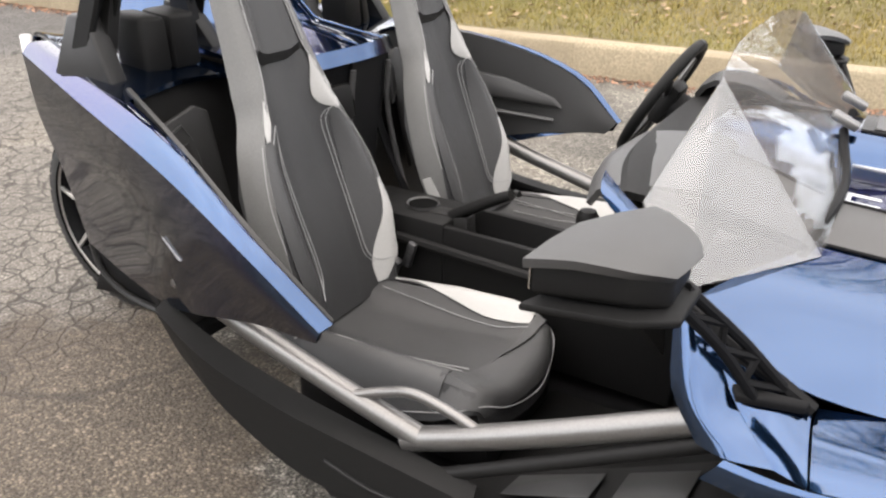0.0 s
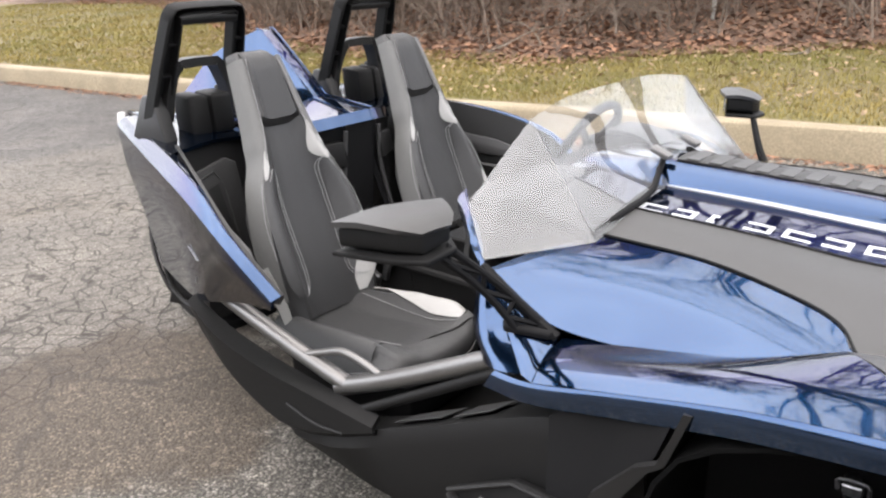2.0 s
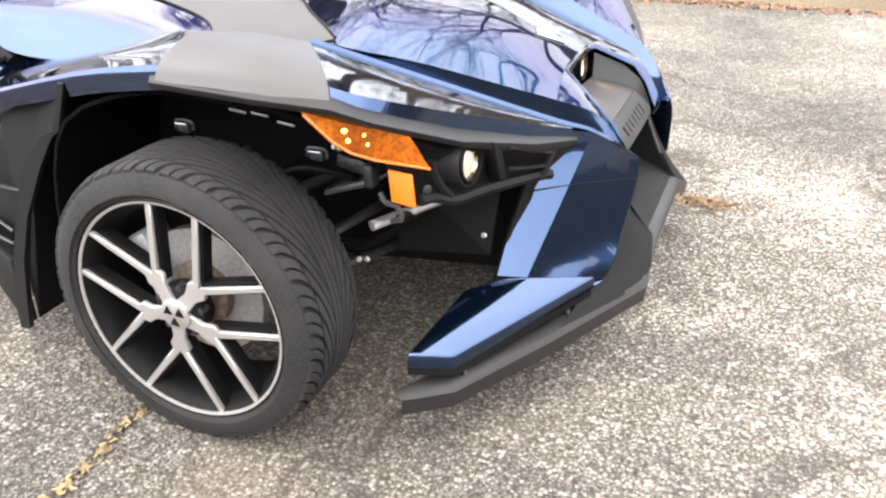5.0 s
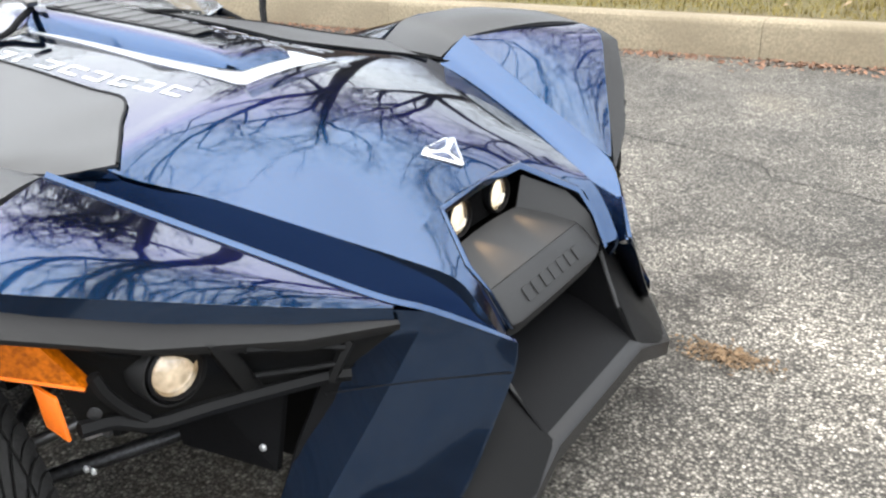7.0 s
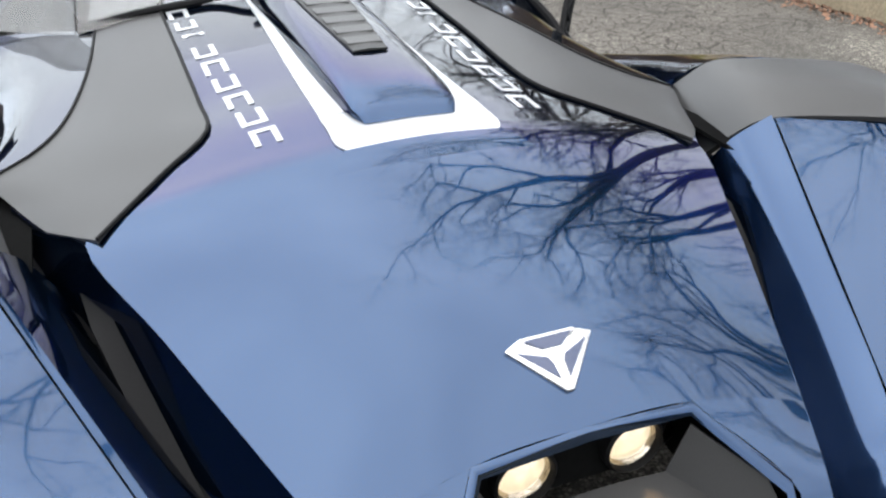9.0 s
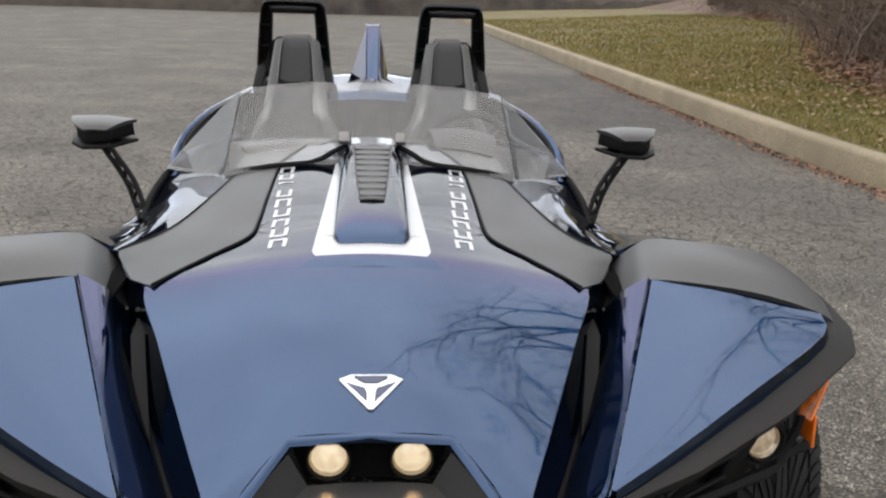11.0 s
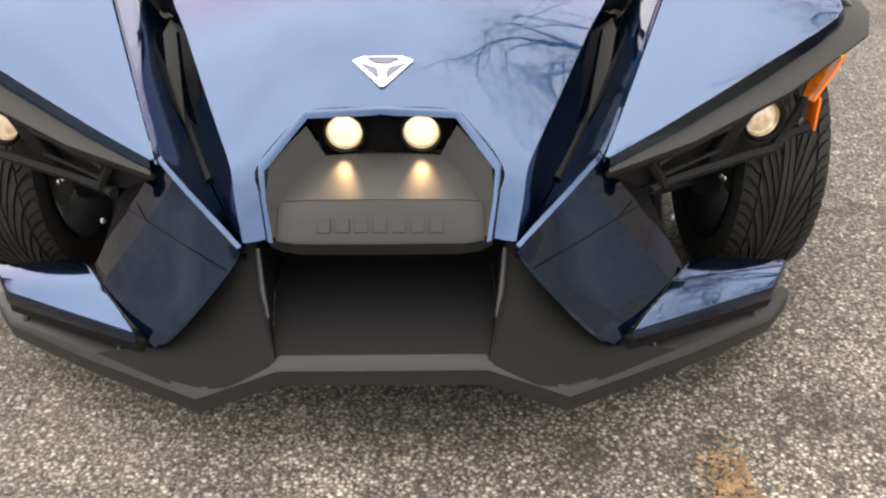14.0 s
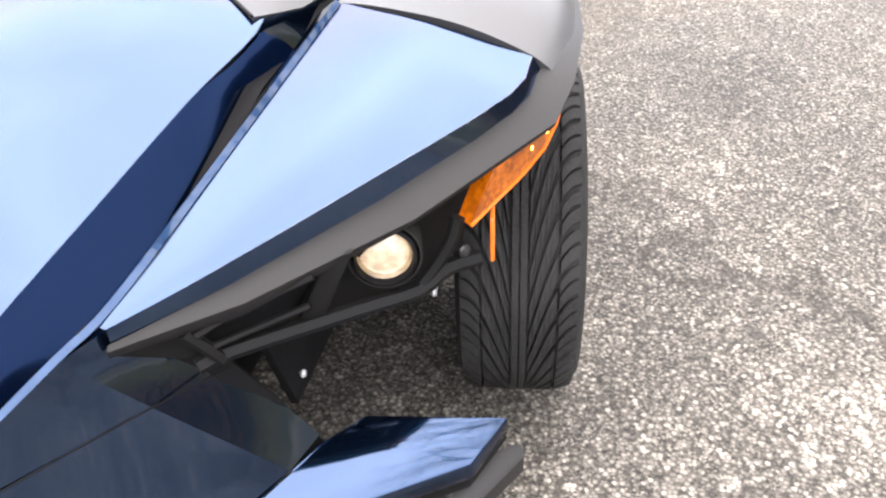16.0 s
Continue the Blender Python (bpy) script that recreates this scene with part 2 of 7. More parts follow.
def surf(rows, ku=4, kv=4, t=0.012, side=1, mirror=False):
    """A curved sheet of thickness t through a grid of control points; side flips y; mirror: rows run from the middle outwards."""
    G = np.array(rows, float)
    if mirror:
        H = G[:, ::-1].copy()
        H[..., 1] *= -1
        G = np.concatenate([H[:, :-1], G], axis=1)
    G[..., 1] *= side
    A = catmull(G.reshape(len(G), -1), ku).reshape(-1, G.shape[1], 3)
    A = catmull(A.transpose(1, 0, 2).reshape(G.shape[1], -1), kv).reshape(-1, len(A), 3).transpose(1, 0, 2)
    du, dv = np.gradient(A, axis=0), np.gradient(A, axis=1)
    N = np.cross(du, dv)
    N /= np.maximum(np.linalg.norm(N, axis=2, keepdims=True), 1e-9)
    c = A.reshape(-1, 3).mean(0)
    out = c - np.array([c[0] - 0.15 if c[0] > 0.2 else c[0], 0.4 * c[1], 0.35])
    if N.reshape(-1, 3).mean(0) @ out < 0:
        N = -N
    m, n = A.shape[:2]
    bm = bmesh.new()
    top = [[bm.verts.new(A[i, j]) for j in range(n)] for i in range(m)]
    if t:
        low = [[bm.verts.new(A[i, j] - N[i, j] * t) for j in range(n)] for i in range(m)]
    for i in range(m - 1):
        for j in range(n - 1):
            bm.faces.new((top[i][j], top[i + 1][j], top[i + 1][j + 1], top[i][j + 1]))
            if t:
                bm.faces.new((low[i][j], low[i][j + 1], low[i + 1][j + 1], low[i + 1][j]))
    if t:
        ring = [(i, 0) for i in range(m)] + [(m - 1, j) for j in range(1, n)] + [(i, n - 1) for i in range(m - 2, -1, -1)] + [(0, j) for j in range(n - 2, 0, -1)]
        for (a, b), (c, d) in zip(ring, ring[1:] + ring[:1]):
            bm.faces.new((top[a][b], low[a][b], low[c][d], top[c][d]))
    return bm


def tube(points, r, n=12, k=5, side=1, flat=1.0):
    """A round bar swept along a smooth curve; r may be one radius or one for each point."""
    P = np.array(points, float)
    P[:, 1] *= side
    R = np.full(len(P), r, float) if np.isscalar(r) else np.array(r, float)
    A = catmull(np.c_[P, R], k)
    P, R = A[:, :3], A[:, 3]
    T = np.gradient(P, axis=0)
    T /= np.maximum(np.linalg.norm(T, axis=1, keepdims=True), 1e-9)
    up = np.array([0, 0, 1.0]) if abs(T[0][2]) < 0.9 else np.array([1.0, 0, 0])
    bm = bmesh.new()
    rings = []
    for p, tt, rr in zip(P, T, R):
        a = np.cross(tt, up)
        a /= max(np.linalg.norm(a), 1e-9)
        b = np.cross(a, tt)
        up = b
        rings.append([bm.verts.new(p + rr * (math.cos(q) * a + flat * math.sin(q) * b)) for q in np.arange(n) * math.tau / n])
    for x, y in zip(rings, rings[1:]):
        for i in range(n):
            bm.faces.new((x[i], x[(i + 1) % n], y[(i + 1) % n], y[i]))
    bm.faces.new(rings[0][::-1])
    bm.faces.new(rings[-1])
    return bm


def box(at, size, m=None, bevel=0.0, seg=2):
    bm = bmesh.new()
    bmesh.ops.create_cube(bm, size=1, matrix=Matrix.Diagonal((*size, 1)))
    if bevel:
        bmesh.ops.bevel(bm, geom=bm.edges[:], offset=bevel, segments=seg, affect="EDGES", profile=0.5)
    bmesh.ops.transform(bm, matrix=(Matrix.Translation(at) @ (m or Matrix())), verts=bm.verts)
    return bm


def slab(points, push, side=1, bevel=0.0, seg=2):
    """A flat-faced block: a polygon of points carried along push, with eased edges."""
    P = np.array(points, float)
    q = np.array(push, float)
    P[:, 1] *= side
    q[1] *= side
    bm = bmesh.new()
    a = [bm.verts.new(p) for p in P]
    b = [bm.verts.new(p + q) for p in P]
    bm.faces.new(a)
    bm.faces.new(b[::-1])
    for i in range(len(a)):
        bm.faces.new((a[i], b[i], b[(i + 1) % len(a)], a[(i + 1) % len(a)]))
    bmesh.ops.recalc_face_normals(bm, faces=bm.faces[:])
    if bevel:
        bmesh.ops.bevel(bm, geom=bm.edges[:], offset=bevel, segments=seg, affect="EDGES", profile=0.5)
    return bm


def lathe(profile, n=64, m=None):
    """A turned shape: (radius, height) pairs spun round the y axis."""
    bm = bmesh.new()
    rings = []
    for r, h in profile:
        if r < 1e-6:
            rings.append([bm.verts.new((0, h, 0))])
        else:
            rings.append([bm.verts.new((r * math.cos(a), h, r * math.sin(a))) for a in np.arange(n) * math.tau / n])
    for x, y in zip(rings, rings[1:]):
        for i in range(n):
            j = (i + 1) % n
            if len(x) == 1 and len(y) == 1:
                continue
            if len(x) == 1:
                bm.faces.new((x[0], y[j], y[i]))
            elif len(y) == 1:
                bm.faces.new((x[i], x[j], y[0]))
            else:
                bm.faces.new((x[i], x[j], y[j], y[i]))
    if m:
        bmesh.ops.transform(bm, matrix=m, verts=bm.verts)
    return bm


def join(*bms):
    """Several pieces of one part in one mesh."""
    out = bmesh.new()
    for b in bms:
        tmp = bpy.data.meshes.new("tmp")
        b.to_mesh(tmp)
        b.free()
        out.from_mesh(tmp)
        bpy.data.meshes.remove(tmp)
    return out


def moved(bm, m):
    bmesh.ops.transform(bm, matrix=m, verts=bm.verts)
    return bm


def sweep(points, section, normal, k=4, side=1, widths=None):
    """A bar of any section swept along a curve in one plane: section gives (inward, forward) pairs."""
    P = catmull(np.array(points, float), k)
    W = catmull(np.array([[w] for w in (widths or [1.0] * len(points))]), k)[:, 0]
    F = np.array(normal, float)
    F /= np.linalg.norm(F)
    T = np.gradient(P, axis=0)
    T /= np.maximum(np.linalg.norm(T, axis=1, keepdims=True), 1e-9)
    I = np.cross(T, F)
    if (I[len(P) // 2] @ np.array([0, 0, 1.0])) > 0:
        I = -I
    bm = bmesh.new()
    rings = []
    for p, q, w in zip(P, I, W):
        ring = []
        for a, b in section:
            v = p + a * w * q + b * F
            ring.append(bm.verts.new((v[0], v[1] * side, v[2])))
        rings.append(ring)
    n = len(section)
    for x, y in zip(rings, rings[1:]):
        for i in range(n):
            bm.faces.new((x[i], x[(i + 1) % n], y[(i + 1) % n], y[i]))
    bm.faces.new(rings[0][::-1])
    bm.faces.new(rings[-1])
    return bm

# ground, kerb and verge
def asphalt():
    m = bpy.data.materials.new("worn_asphalt")
    m.use_nodes = True
    n, l = m.node_tree.nodes, m.node_tree.links
    b = n["Principled BSDF"]
    b.inputs["Roughness"].default_value = 0.85
    b.inputs["Specular IOR Level"].default_value = 0.3
    tc = n.new("ShaderNodeTexCoord")

    def tex(kind, scale, **kw):
        t = n.new(kind)
        t.inputs["Scale"].default_value = scale
        l.new(tc.outputs["Object"], t.inputs["Vector"])
        for k, v in kw.items():
            t.inputs[k].default_value = v
        return t

    def ramp(src, *stops):
        r = n.new("ShaderNodeValToRGB")
        r.color_ramp.elements[0].position, r.color_ramp.elements[0].color = stops[0][0], (*stops[0][1], 1)
        r.color_ramp.elements[1].position, r.color_ramp.elements[1].color = stops[-1][0], (*stops[-1][1], 1)
        for p, c in stops[1:-1]:
            e = r.color_ramp.elements.new(p)
            e.color = (*c, 1)
        l.new(src, r.inputs["Fac"])
        return r

    def mixed(fac, a, c, mode="MIX"):
        x = n.new("ShaderNodeMixRGB")
        x.blend_type = mode
        if isinstance(fac, float):
            x.inputs[0].default_value = fac
        else:
            l.new(fac, x.inputs[0])
        for i, v in ((1, a), (2, c)):
            if isinstance(v, tuple):
                x.inputs[i].default_value = (*v, 1)
            else:
                l.new(v, x.inputs[i])
        return x

    # exposed stones of two sizes in dark binder
    v1 = tex("ShaderNodeTexVoronoi", 105.0)
    v2 = tex("ShaderNodeTexVoronoi", 210.0)
    sep = n.new("ShaderNodeSeparateColor")
    l.new(v1.outputs["Color"], sep.inputs[0])
    sep2 = n.new("ShaderNodeSeparateColor")
    l.new(v2.outputs["Color"], sep2.inputs[0])
    stones = ramp(sep.outputs[0], (0.0, (0.030, 0.029, 0.027)), (0.30, (0.068, 0.066, 0.061)), (0.62, (0.116, 0.112, 0.104)), (1.0, (0.235, 0.228, 0.213)))
    grit = ramp(sep2.outputs[1], (0.0, (0.024, 0.0235, 0.022)), (0.5, (0.073, 0.070, 0.065)), (1.0, (0.165, 0.160, 0.148)))
    n1 = tex("ShaderNodeTexNoise", 26.0, Detail=4)
    pick = ramp(n1.outputs["Fac"], (0.42, (0, 0, 0)), (0.58, (1, 1, 1)))
    base = mixed(pick.outputs[0], stones.outputs[0], grit.outputs[0])
    # dark binder between the stones
    binder = ramp(v1.outputs["Distance"], (0.30, (1.45, 1.44, 1.42)), (0.62, (0.62, 0.61, 0.60)))
    base = mixed(1.0, base.outputs[0], binder.outputs[0], "MULTIPLY")
    # broad wear: pale dusty areas, dark bound areas, brown silt
    n2 = tex("ShaderNodeTexNoise", 0.85, Detail=6, Roughness=0.62)
    worn = ramp(n2.outputs["Fac"], (0.34, (0.62, 0.60, 0.57)), (0.52, (1.09, 1.04, 0.97)), (0.70, (2.0, 1.91, 1.77)))
    base = mixed(1.0, base.outputs[0], worn.outputs[0], "MULTIPLY")
    n3 = tex("ShaderNodeTexNoise", 0.42, Detail=5, Roughness=0.65)
    silt = ramp(n3.outputs["Fac"], (0.56, (0, 0, 0)), (0.70, (0.65, 0.65, 0.65)))
    base = mixed(silt.outputs[0], base.outputs[0], (0.079, 0.062, 0.042))
    # crazed cracking, strongest in the old patch behind the car
    nw = tex("ShaderNodeTexNoise", 2.4, Detail=3)
    warp = n.new("ShaderNodeMixRGB")
    warp.inputs[0].default_value = 0.16
    l.new(tc.outputs["Object"], warp.inputs[1])
    l.new(nw.outputs["Color"], warp.inputs[2])
    vc = n.new("ShaderNodeTexVoronoi")
    vc.feature = "DISTANCE_TO_EDGE"
    vc.inputs["Scale"].default_value = 12.0
    l.new(warp.outputs[0], vc.inputs["Vector"])
    crack = ramp(vc.outputs["Distance"], (0.012, (1, 1, 1)), (0.060, (0, 0, 0)))
    n4 = tex("ShaderNodeTexNoise", 0.30, Detail=3)
    sx = n.new("ShaderNodeSeparateXYZ")
    l.new(tc.outputs["Object"], sx.inputs[0])
    old = n.new("ShaderNodeMapRange")
    old.inputs["From Min"].default_value, old.inputs["From Max"].default_value = -1.7, -3.2
    old.inputs["To Min"].default_value, old.inputs["To Max"].default_value = -0.25, 0.42
    l.new(sx.outputs["X"], old.inputs["Value"])
    add = n.new("ShaderNodeMath")
    add.operation = "ADD"
    l.new(n4.outputs["Fac"], add.inputs[0])
    l.new(old.outputs[0], add.inputs[1])
    zone = ramp(add.outputs[0], (0.56, (0, 0, 0)), (0.72, (1, 1, 1)))
    cm = n.new("ShaderNodeMath")
    cm.operation = "MULTIPLY"
    l.new(crack.outputs[0], cm.inputs[0])
    l.new(zone.outputs[0], cm.inputs[1])
    # the old patch is worn smooth and dusty; brown silt lies in the hollow beside the rear wheel
    dust = ramp(n1.outputs["Fac"], (0.30, (0.064, 0.056, 0.047)), (0.70, (0.115, 0.104, 0.091)))
    smooth = n.new("ShaderNodeMath")
    smooth.operation = "MULTIPLY"
    smooth.inputs[1].default_value = 0.42
    l.new(zone.outputs[0], smooth.inputs[0])
    base = mixed(smooth.outputs[0], base.outputs[0], dust.outputs[0])
    base = mixed(cm.outputs[0], base.outputs[0], (0.026, 0.021, 0.017))
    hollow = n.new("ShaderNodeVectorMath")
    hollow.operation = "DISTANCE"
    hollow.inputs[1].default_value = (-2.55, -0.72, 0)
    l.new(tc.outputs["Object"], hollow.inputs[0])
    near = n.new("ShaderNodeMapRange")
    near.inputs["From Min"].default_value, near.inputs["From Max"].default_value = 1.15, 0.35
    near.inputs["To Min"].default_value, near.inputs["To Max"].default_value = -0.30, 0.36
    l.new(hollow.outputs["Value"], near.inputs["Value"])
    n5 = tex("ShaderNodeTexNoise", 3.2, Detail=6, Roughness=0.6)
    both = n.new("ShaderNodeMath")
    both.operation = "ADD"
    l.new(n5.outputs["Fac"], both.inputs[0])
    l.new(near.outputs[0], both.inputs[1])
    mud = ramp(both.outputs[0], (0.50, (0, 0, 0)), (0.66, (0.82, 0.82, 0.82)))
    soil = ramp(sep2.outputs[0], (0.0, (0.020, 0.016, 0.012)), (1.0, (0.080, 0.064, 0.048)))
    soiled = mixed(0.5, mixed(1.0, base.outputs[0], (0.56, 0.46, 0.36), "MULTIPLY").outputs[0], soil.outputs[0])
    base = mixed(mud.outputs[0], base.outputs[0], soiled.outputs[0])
    # a darker and bluer patch towards the far kerb
    patch_dist = n.new("ShaderNodeVectorMath")
    patch_dist.operation = "DISTANCE"
    patch_dist.inputs[1].default_value = (-10.5, 2.6, 0)
    l.new(tc.outputs["Object"], patch_dist.inputs[0])
    reach = n.new("ShaderNodeMapRange")
    reach.inputs["From Min"].default_value, reach.inputs["From Max"].default_value = 4.4, 2.4
    reach.inputs["To Min"].default_value, reach.inputs["To Max"].default_value = -0.30, 0.30
    l.new(patch_dist.outputs["Value"], reach.inputs["Value"])
    fadd = n.new("ShaderNodeMath")
    fadd.operation = "ADD"
    l.new(n2.outputs["Fac"], fadd.inputs[0])
    l.new(reach.outputs[0], fadd.inputs[1])
    patch_mask = ramp(fadd.outputs[0], (0.46, (0, 0, 0)), (0.60, (0.8, 0.8, 0.8)))
    base = mixed(patch_mask.outputs[0], base.outputs[0], mixed(1.0, base.outputs[0], (0.60, 0.62, 0.68), "MULTIPLY").outputs[0])
    # before the nose a ragged patch is lighter, its stones more than its gaps
    spot = n.new("ShaderNodeVectorMath")
    spot.operation = "DISTANCE"
    spot.inputs[1].default_value = (1.15, 0.70, 0)
    l.new(tc.outputs["Object"], spot.inputs[0])
    nose_reach = n.new("ShaderNodeMapRange")
    nose_reach.inputs["From Min"].default_value, nose_reach.inputs["From Max"].default_value = 1.35, 0.25
    nose_reach.inputs["To Min"].default_value, nose_reach.inputs["To Max"].default_value = -0.25, 0.32
    l.new(spot.outputs["Value"], nose_reach.inputs["Value"])
    wadd = n.new("ShaderNodeMath")
    wadd.operation = "ADD"
    l.new(n5.outputs["Fac"], wadd.inputs[0])
    l.new(nose_reach.outputs[0], wadd.inputs[1])
    lighter_mask = ramp(wadd.outputs[0], (0.48, (0, 0, 0)), (0.72, (1, 1, 1)))
    gaps = ramp(v1.outputs["Distance"], (0.34, (1.55, 1.54, 1.52)), (0.62, (1.10, 1.09, 1.08)))
    bare = mixed(1.0, base.outputs[0], gaps.outputs[0], "MULTIPLY")
    base = mixed(lighter_mask.outputs[0], base.outputs[0], bare.outputs[0])
    # a few long meandering cracks everywhere
    vl = n.new("ShaderNodeTexVoronoi")
    vl.feature = "DISTANCE_TO_EDGE"
    vl.inputs["Scale"].default_value = 0.55
    warp2 = n.new("ShaderNodeMixRGB")
    warp2.inputs[0].default_value = 0.45
    l.new(tc.outputs["Object"], warp2.inputs[1])
    l.new(nw.outputs["Color"], warp2.inputs[2])
    l.new(warp2.outputs[0], vl.inputs["Vector"])
    lc = ramp(vl.outputs["Distance"], (0.002, (0.6, 0.6, 0.6)), (0.008, (0, 0, 0)))
    base = mixed(lc.outputs[0], base.outputs[0], (0.026, 0.022, 0.018))
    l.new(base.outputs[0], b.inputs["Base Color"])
    hgt = n.new("ShaderNodeMath")
    hgt.operation = "SUBTRACT"
    l.new(v1.outputs["Distance"], hgt.inputs[1])
    hgt.inputs[0].default_value = 1.0
    h2 = n.new("ShaderNodeMath")
    h2.operation = "SUBTRACT"
    l.new(hgt.outputs[0], h2.inputs[0])
    l.new(cm.outputs[0], h2.inputs[1])
    bp = n.new("ShaderNodeBump")
    bp.inputs["Strength"].default_value = 0.55
    bp.inputs["Distance"].default_value = 0.006
    l.new(h2.outputs[0], bp.inputs["Height"])
    l.new(bp.outputs["Normal"], b.inputs["Normal"])
    return m


ASPHALT = asphalt()
CONCRETE = material("weathered_concrete", (0.2363, 0.1935, 0.129), rough=0.9, scale=55, vary=0.22, bump=0.4, coarse=0.7, coarse_scale=1.6, second=(0.1688, 0.135, 0.0885))
TURF = material("winter_turf", (0.1125, 0.0945, 0.03225), rough=0.95, scale=45, vary=0.5, bump=0.8, coarse=0.85, coarse_scale=1.1, second=(0.1013, 0.0765, 0.0375), distance=0.02)
LITTER = material("leaf_litter_soil", (0.1312, 0.081, 0.0555), rough=0.95, scale=35, vary=0.5, bump=0.8, coarse=0.7, coarse_scale=1.3, second=(0.045, 0.03, 0.021), distance=0.02)
KY = 4.12


def bend(x):
    """How far the kerb line swings away towards the open end of the car park."""
    return 0.055 * max(0.0, min(x, 30.0) + 6.0)


def bank_edge(x):
    """Where the mown verge ends and the wooded bank begins."""
    return float(np.interp(x, (-40, -24, -19, -14, -10.5, -8, -5.5, -4, -2.5, 8, 30), (14.0, 13.5, 11.0, 8.6, 6.9, 6.4, 6.4, 7.2, 8.1, 8.4, 9.2))) + 0.18 * noise.noise((x * 0.9, 3.0, 0))


def rise(x, y):
    """Height of the verge and the wooded bank behind the kerb."""
    d = max(0.0, y - KY - bend(x) - 0.18)
    e = max(0.0, y - bank_edge(x))
    z = 0.235 + 0.060 * d + 0.20 * min(e, 2.5) + 0.06 * max(0.0, e - 2.5) ** 1.3
    z = min(z, 3.4 + 0.02 * d)
    return z + 0.05 * noise.noise((x * 0.5, y * 0.5, 0)) * min(1, d) + 0.012 * noise.noise((x * 3, y * 3, 4)) * min(1, d * 2)


def sheet(name, xs, ys, height, mat, line=lambda x, v: v):
    bm = bmesh.new()
    g = [[bm.verts.new((x, line(x, y), height(x, line(x, y)))) for y in ys] for x in xs]
    for a, b in zip(g, g[1:]):
        for i in range(len(ys) - 1):
            bm.faces.new((a[i], b[i], b[i + 1], a[i + 1]))
    return part(name, bm, mat)


far = [-900, -300, -120, -60]
xs = far + [x * 0.5 for x in range(-70, 41)] + [30, 60, 120, 300, 900]
pavement = sheet("pavement", [-900, -300, -100, -40, -20, -10, -5, 0, 5, 10, 20, 40, 100, 300, 900], [-900, -300, -100, -40, -20, -10, -5, 0, KY + 2.2], lambda x, y: -0.018, ASPHALT)
tagged(pavement, "worn grey asphalt with exposed stones and crazed cracks", "pavement", kind="structure")
ground = sheet("ground", xs, [i / 22 for i in range(23)], rise, TURF, lambda x, v: KY + 0.17 + bend(x) + v * (bank_edge(x) - KY - 0.17 - bend(x)))
tagged(ground, "patchy olive winter grass behind the kerb", "ground", kind="structure")
bank = sheet("bank", xs, [0.5 * i for i in range(30)] + [30, 70, 200, 900], rise, LITTER, lambda x, v: bank_edge(x) + v)
tagged(bank, "brown bank of leaf litter under bare brush", "ground", kind="structure")

prof = [(KY, -0.05), (KY, 0.19), (KY + 0.012, 0.222), (KY + 0.035, 0.235), (KY + 0.165, 0.238), (KY + 0.185, 0.225), (KY + 0.19, -0.05)]
kx = -60.0
stones = []
while kx < 40:
    w = 3.0
    stones.append((kx + 0.002, kx + w - 0.002))
    kx += w
kerb = tagged(part("kerb", join(box((-33, KY + 0.10, 0.09), (53.9, 0.15, 0.20)), slab([(-6.0, KY + 0.025, -0.01), (-6.0, KY + 0.175, -0.01), (30.0, KY + 0.175 + bend(30), -0.01), (30.0, KY + 0.025 + bend(30), -0.01)], (0, 0, 0.20))), CONCRETE), "tan weathered concrete kerb along the asphalt", "kerb", kind="structure")
for a, b in stones:
    bm = bmesh.new()
    steps = 6
    rows_ = [[bm.verts.new((a + (b - a) * k / steps, y + bend(a + (b - a) * k / steps) + 0.006 * noise.noise((a + k, y * 9, z * 5)), z + (0.006 * noise.noise((a + k * 0.7, y * 7, 3)) if z > 0 else 0))) for y, z in prof] for k in range(steps + 1)]
    for r0, r1 in zip(rows_, rows_[1:]):
        for i in range(len(prof) - 1):
            bm.faces.new((r0[i], r1[i], r1[i + 1], r0[i + 1]))
    bm.faces.new(rows_[0])
    bm.faces.new(rows_[-1][::-1])
    part("kerb_length", bm, CONCRETE, kerb)

# the three-wheeler: front body
car = thing("three_wheeled_roadster", "navy open three-wheeled roadster with black trim on worn asphalt", "three-wheeler")

# hood: blue middle skin, from the windscreen to the lamp opening
hood = part("hood", surf([
    [(-0.765, 0, 0.899), (-0.755, 0.17, 0.888), (-0.735, 0.312, 0.873)],
    [(-0.45, 0, 0.886), (-0.45, 0.17, 0.871), (-0.45, 0.315, 0.853)],
    [(-0.24, 0, 0.872), (-0.24, 0.17, 0.855), (-0.24, 0.315, 0.832)],
    [(-0.12, 0, 0.866), (-0.12, 0.185, 0.850), (-0.12, 0.350, 0.822)],
    [(0.00, 0, 0.855), (0.00, 0.22, 0.837), (0.00, 0.435, 0.799)],
    [(0.10, 0, 0.842), (0.10, 0.26, 0.822), (0.10, 0.510, 0.774)],
    [(0.30, 0, 0.795), (0.30, 0.22, 0.776), (0.30, 0.437, 0.728)],
    [(0.46, 0, 0.735), (0.47, 0.18, 0.716), (0.50, 0.357, 0.668)],
    [(0.575, 0, 0.672), (0.579, 0.151, 0.667), (0.605, 0.314, 0.636)]], 5, 5, 0.012, mirror=True), PAINT, car, "glossy navy hood with a white stripe")
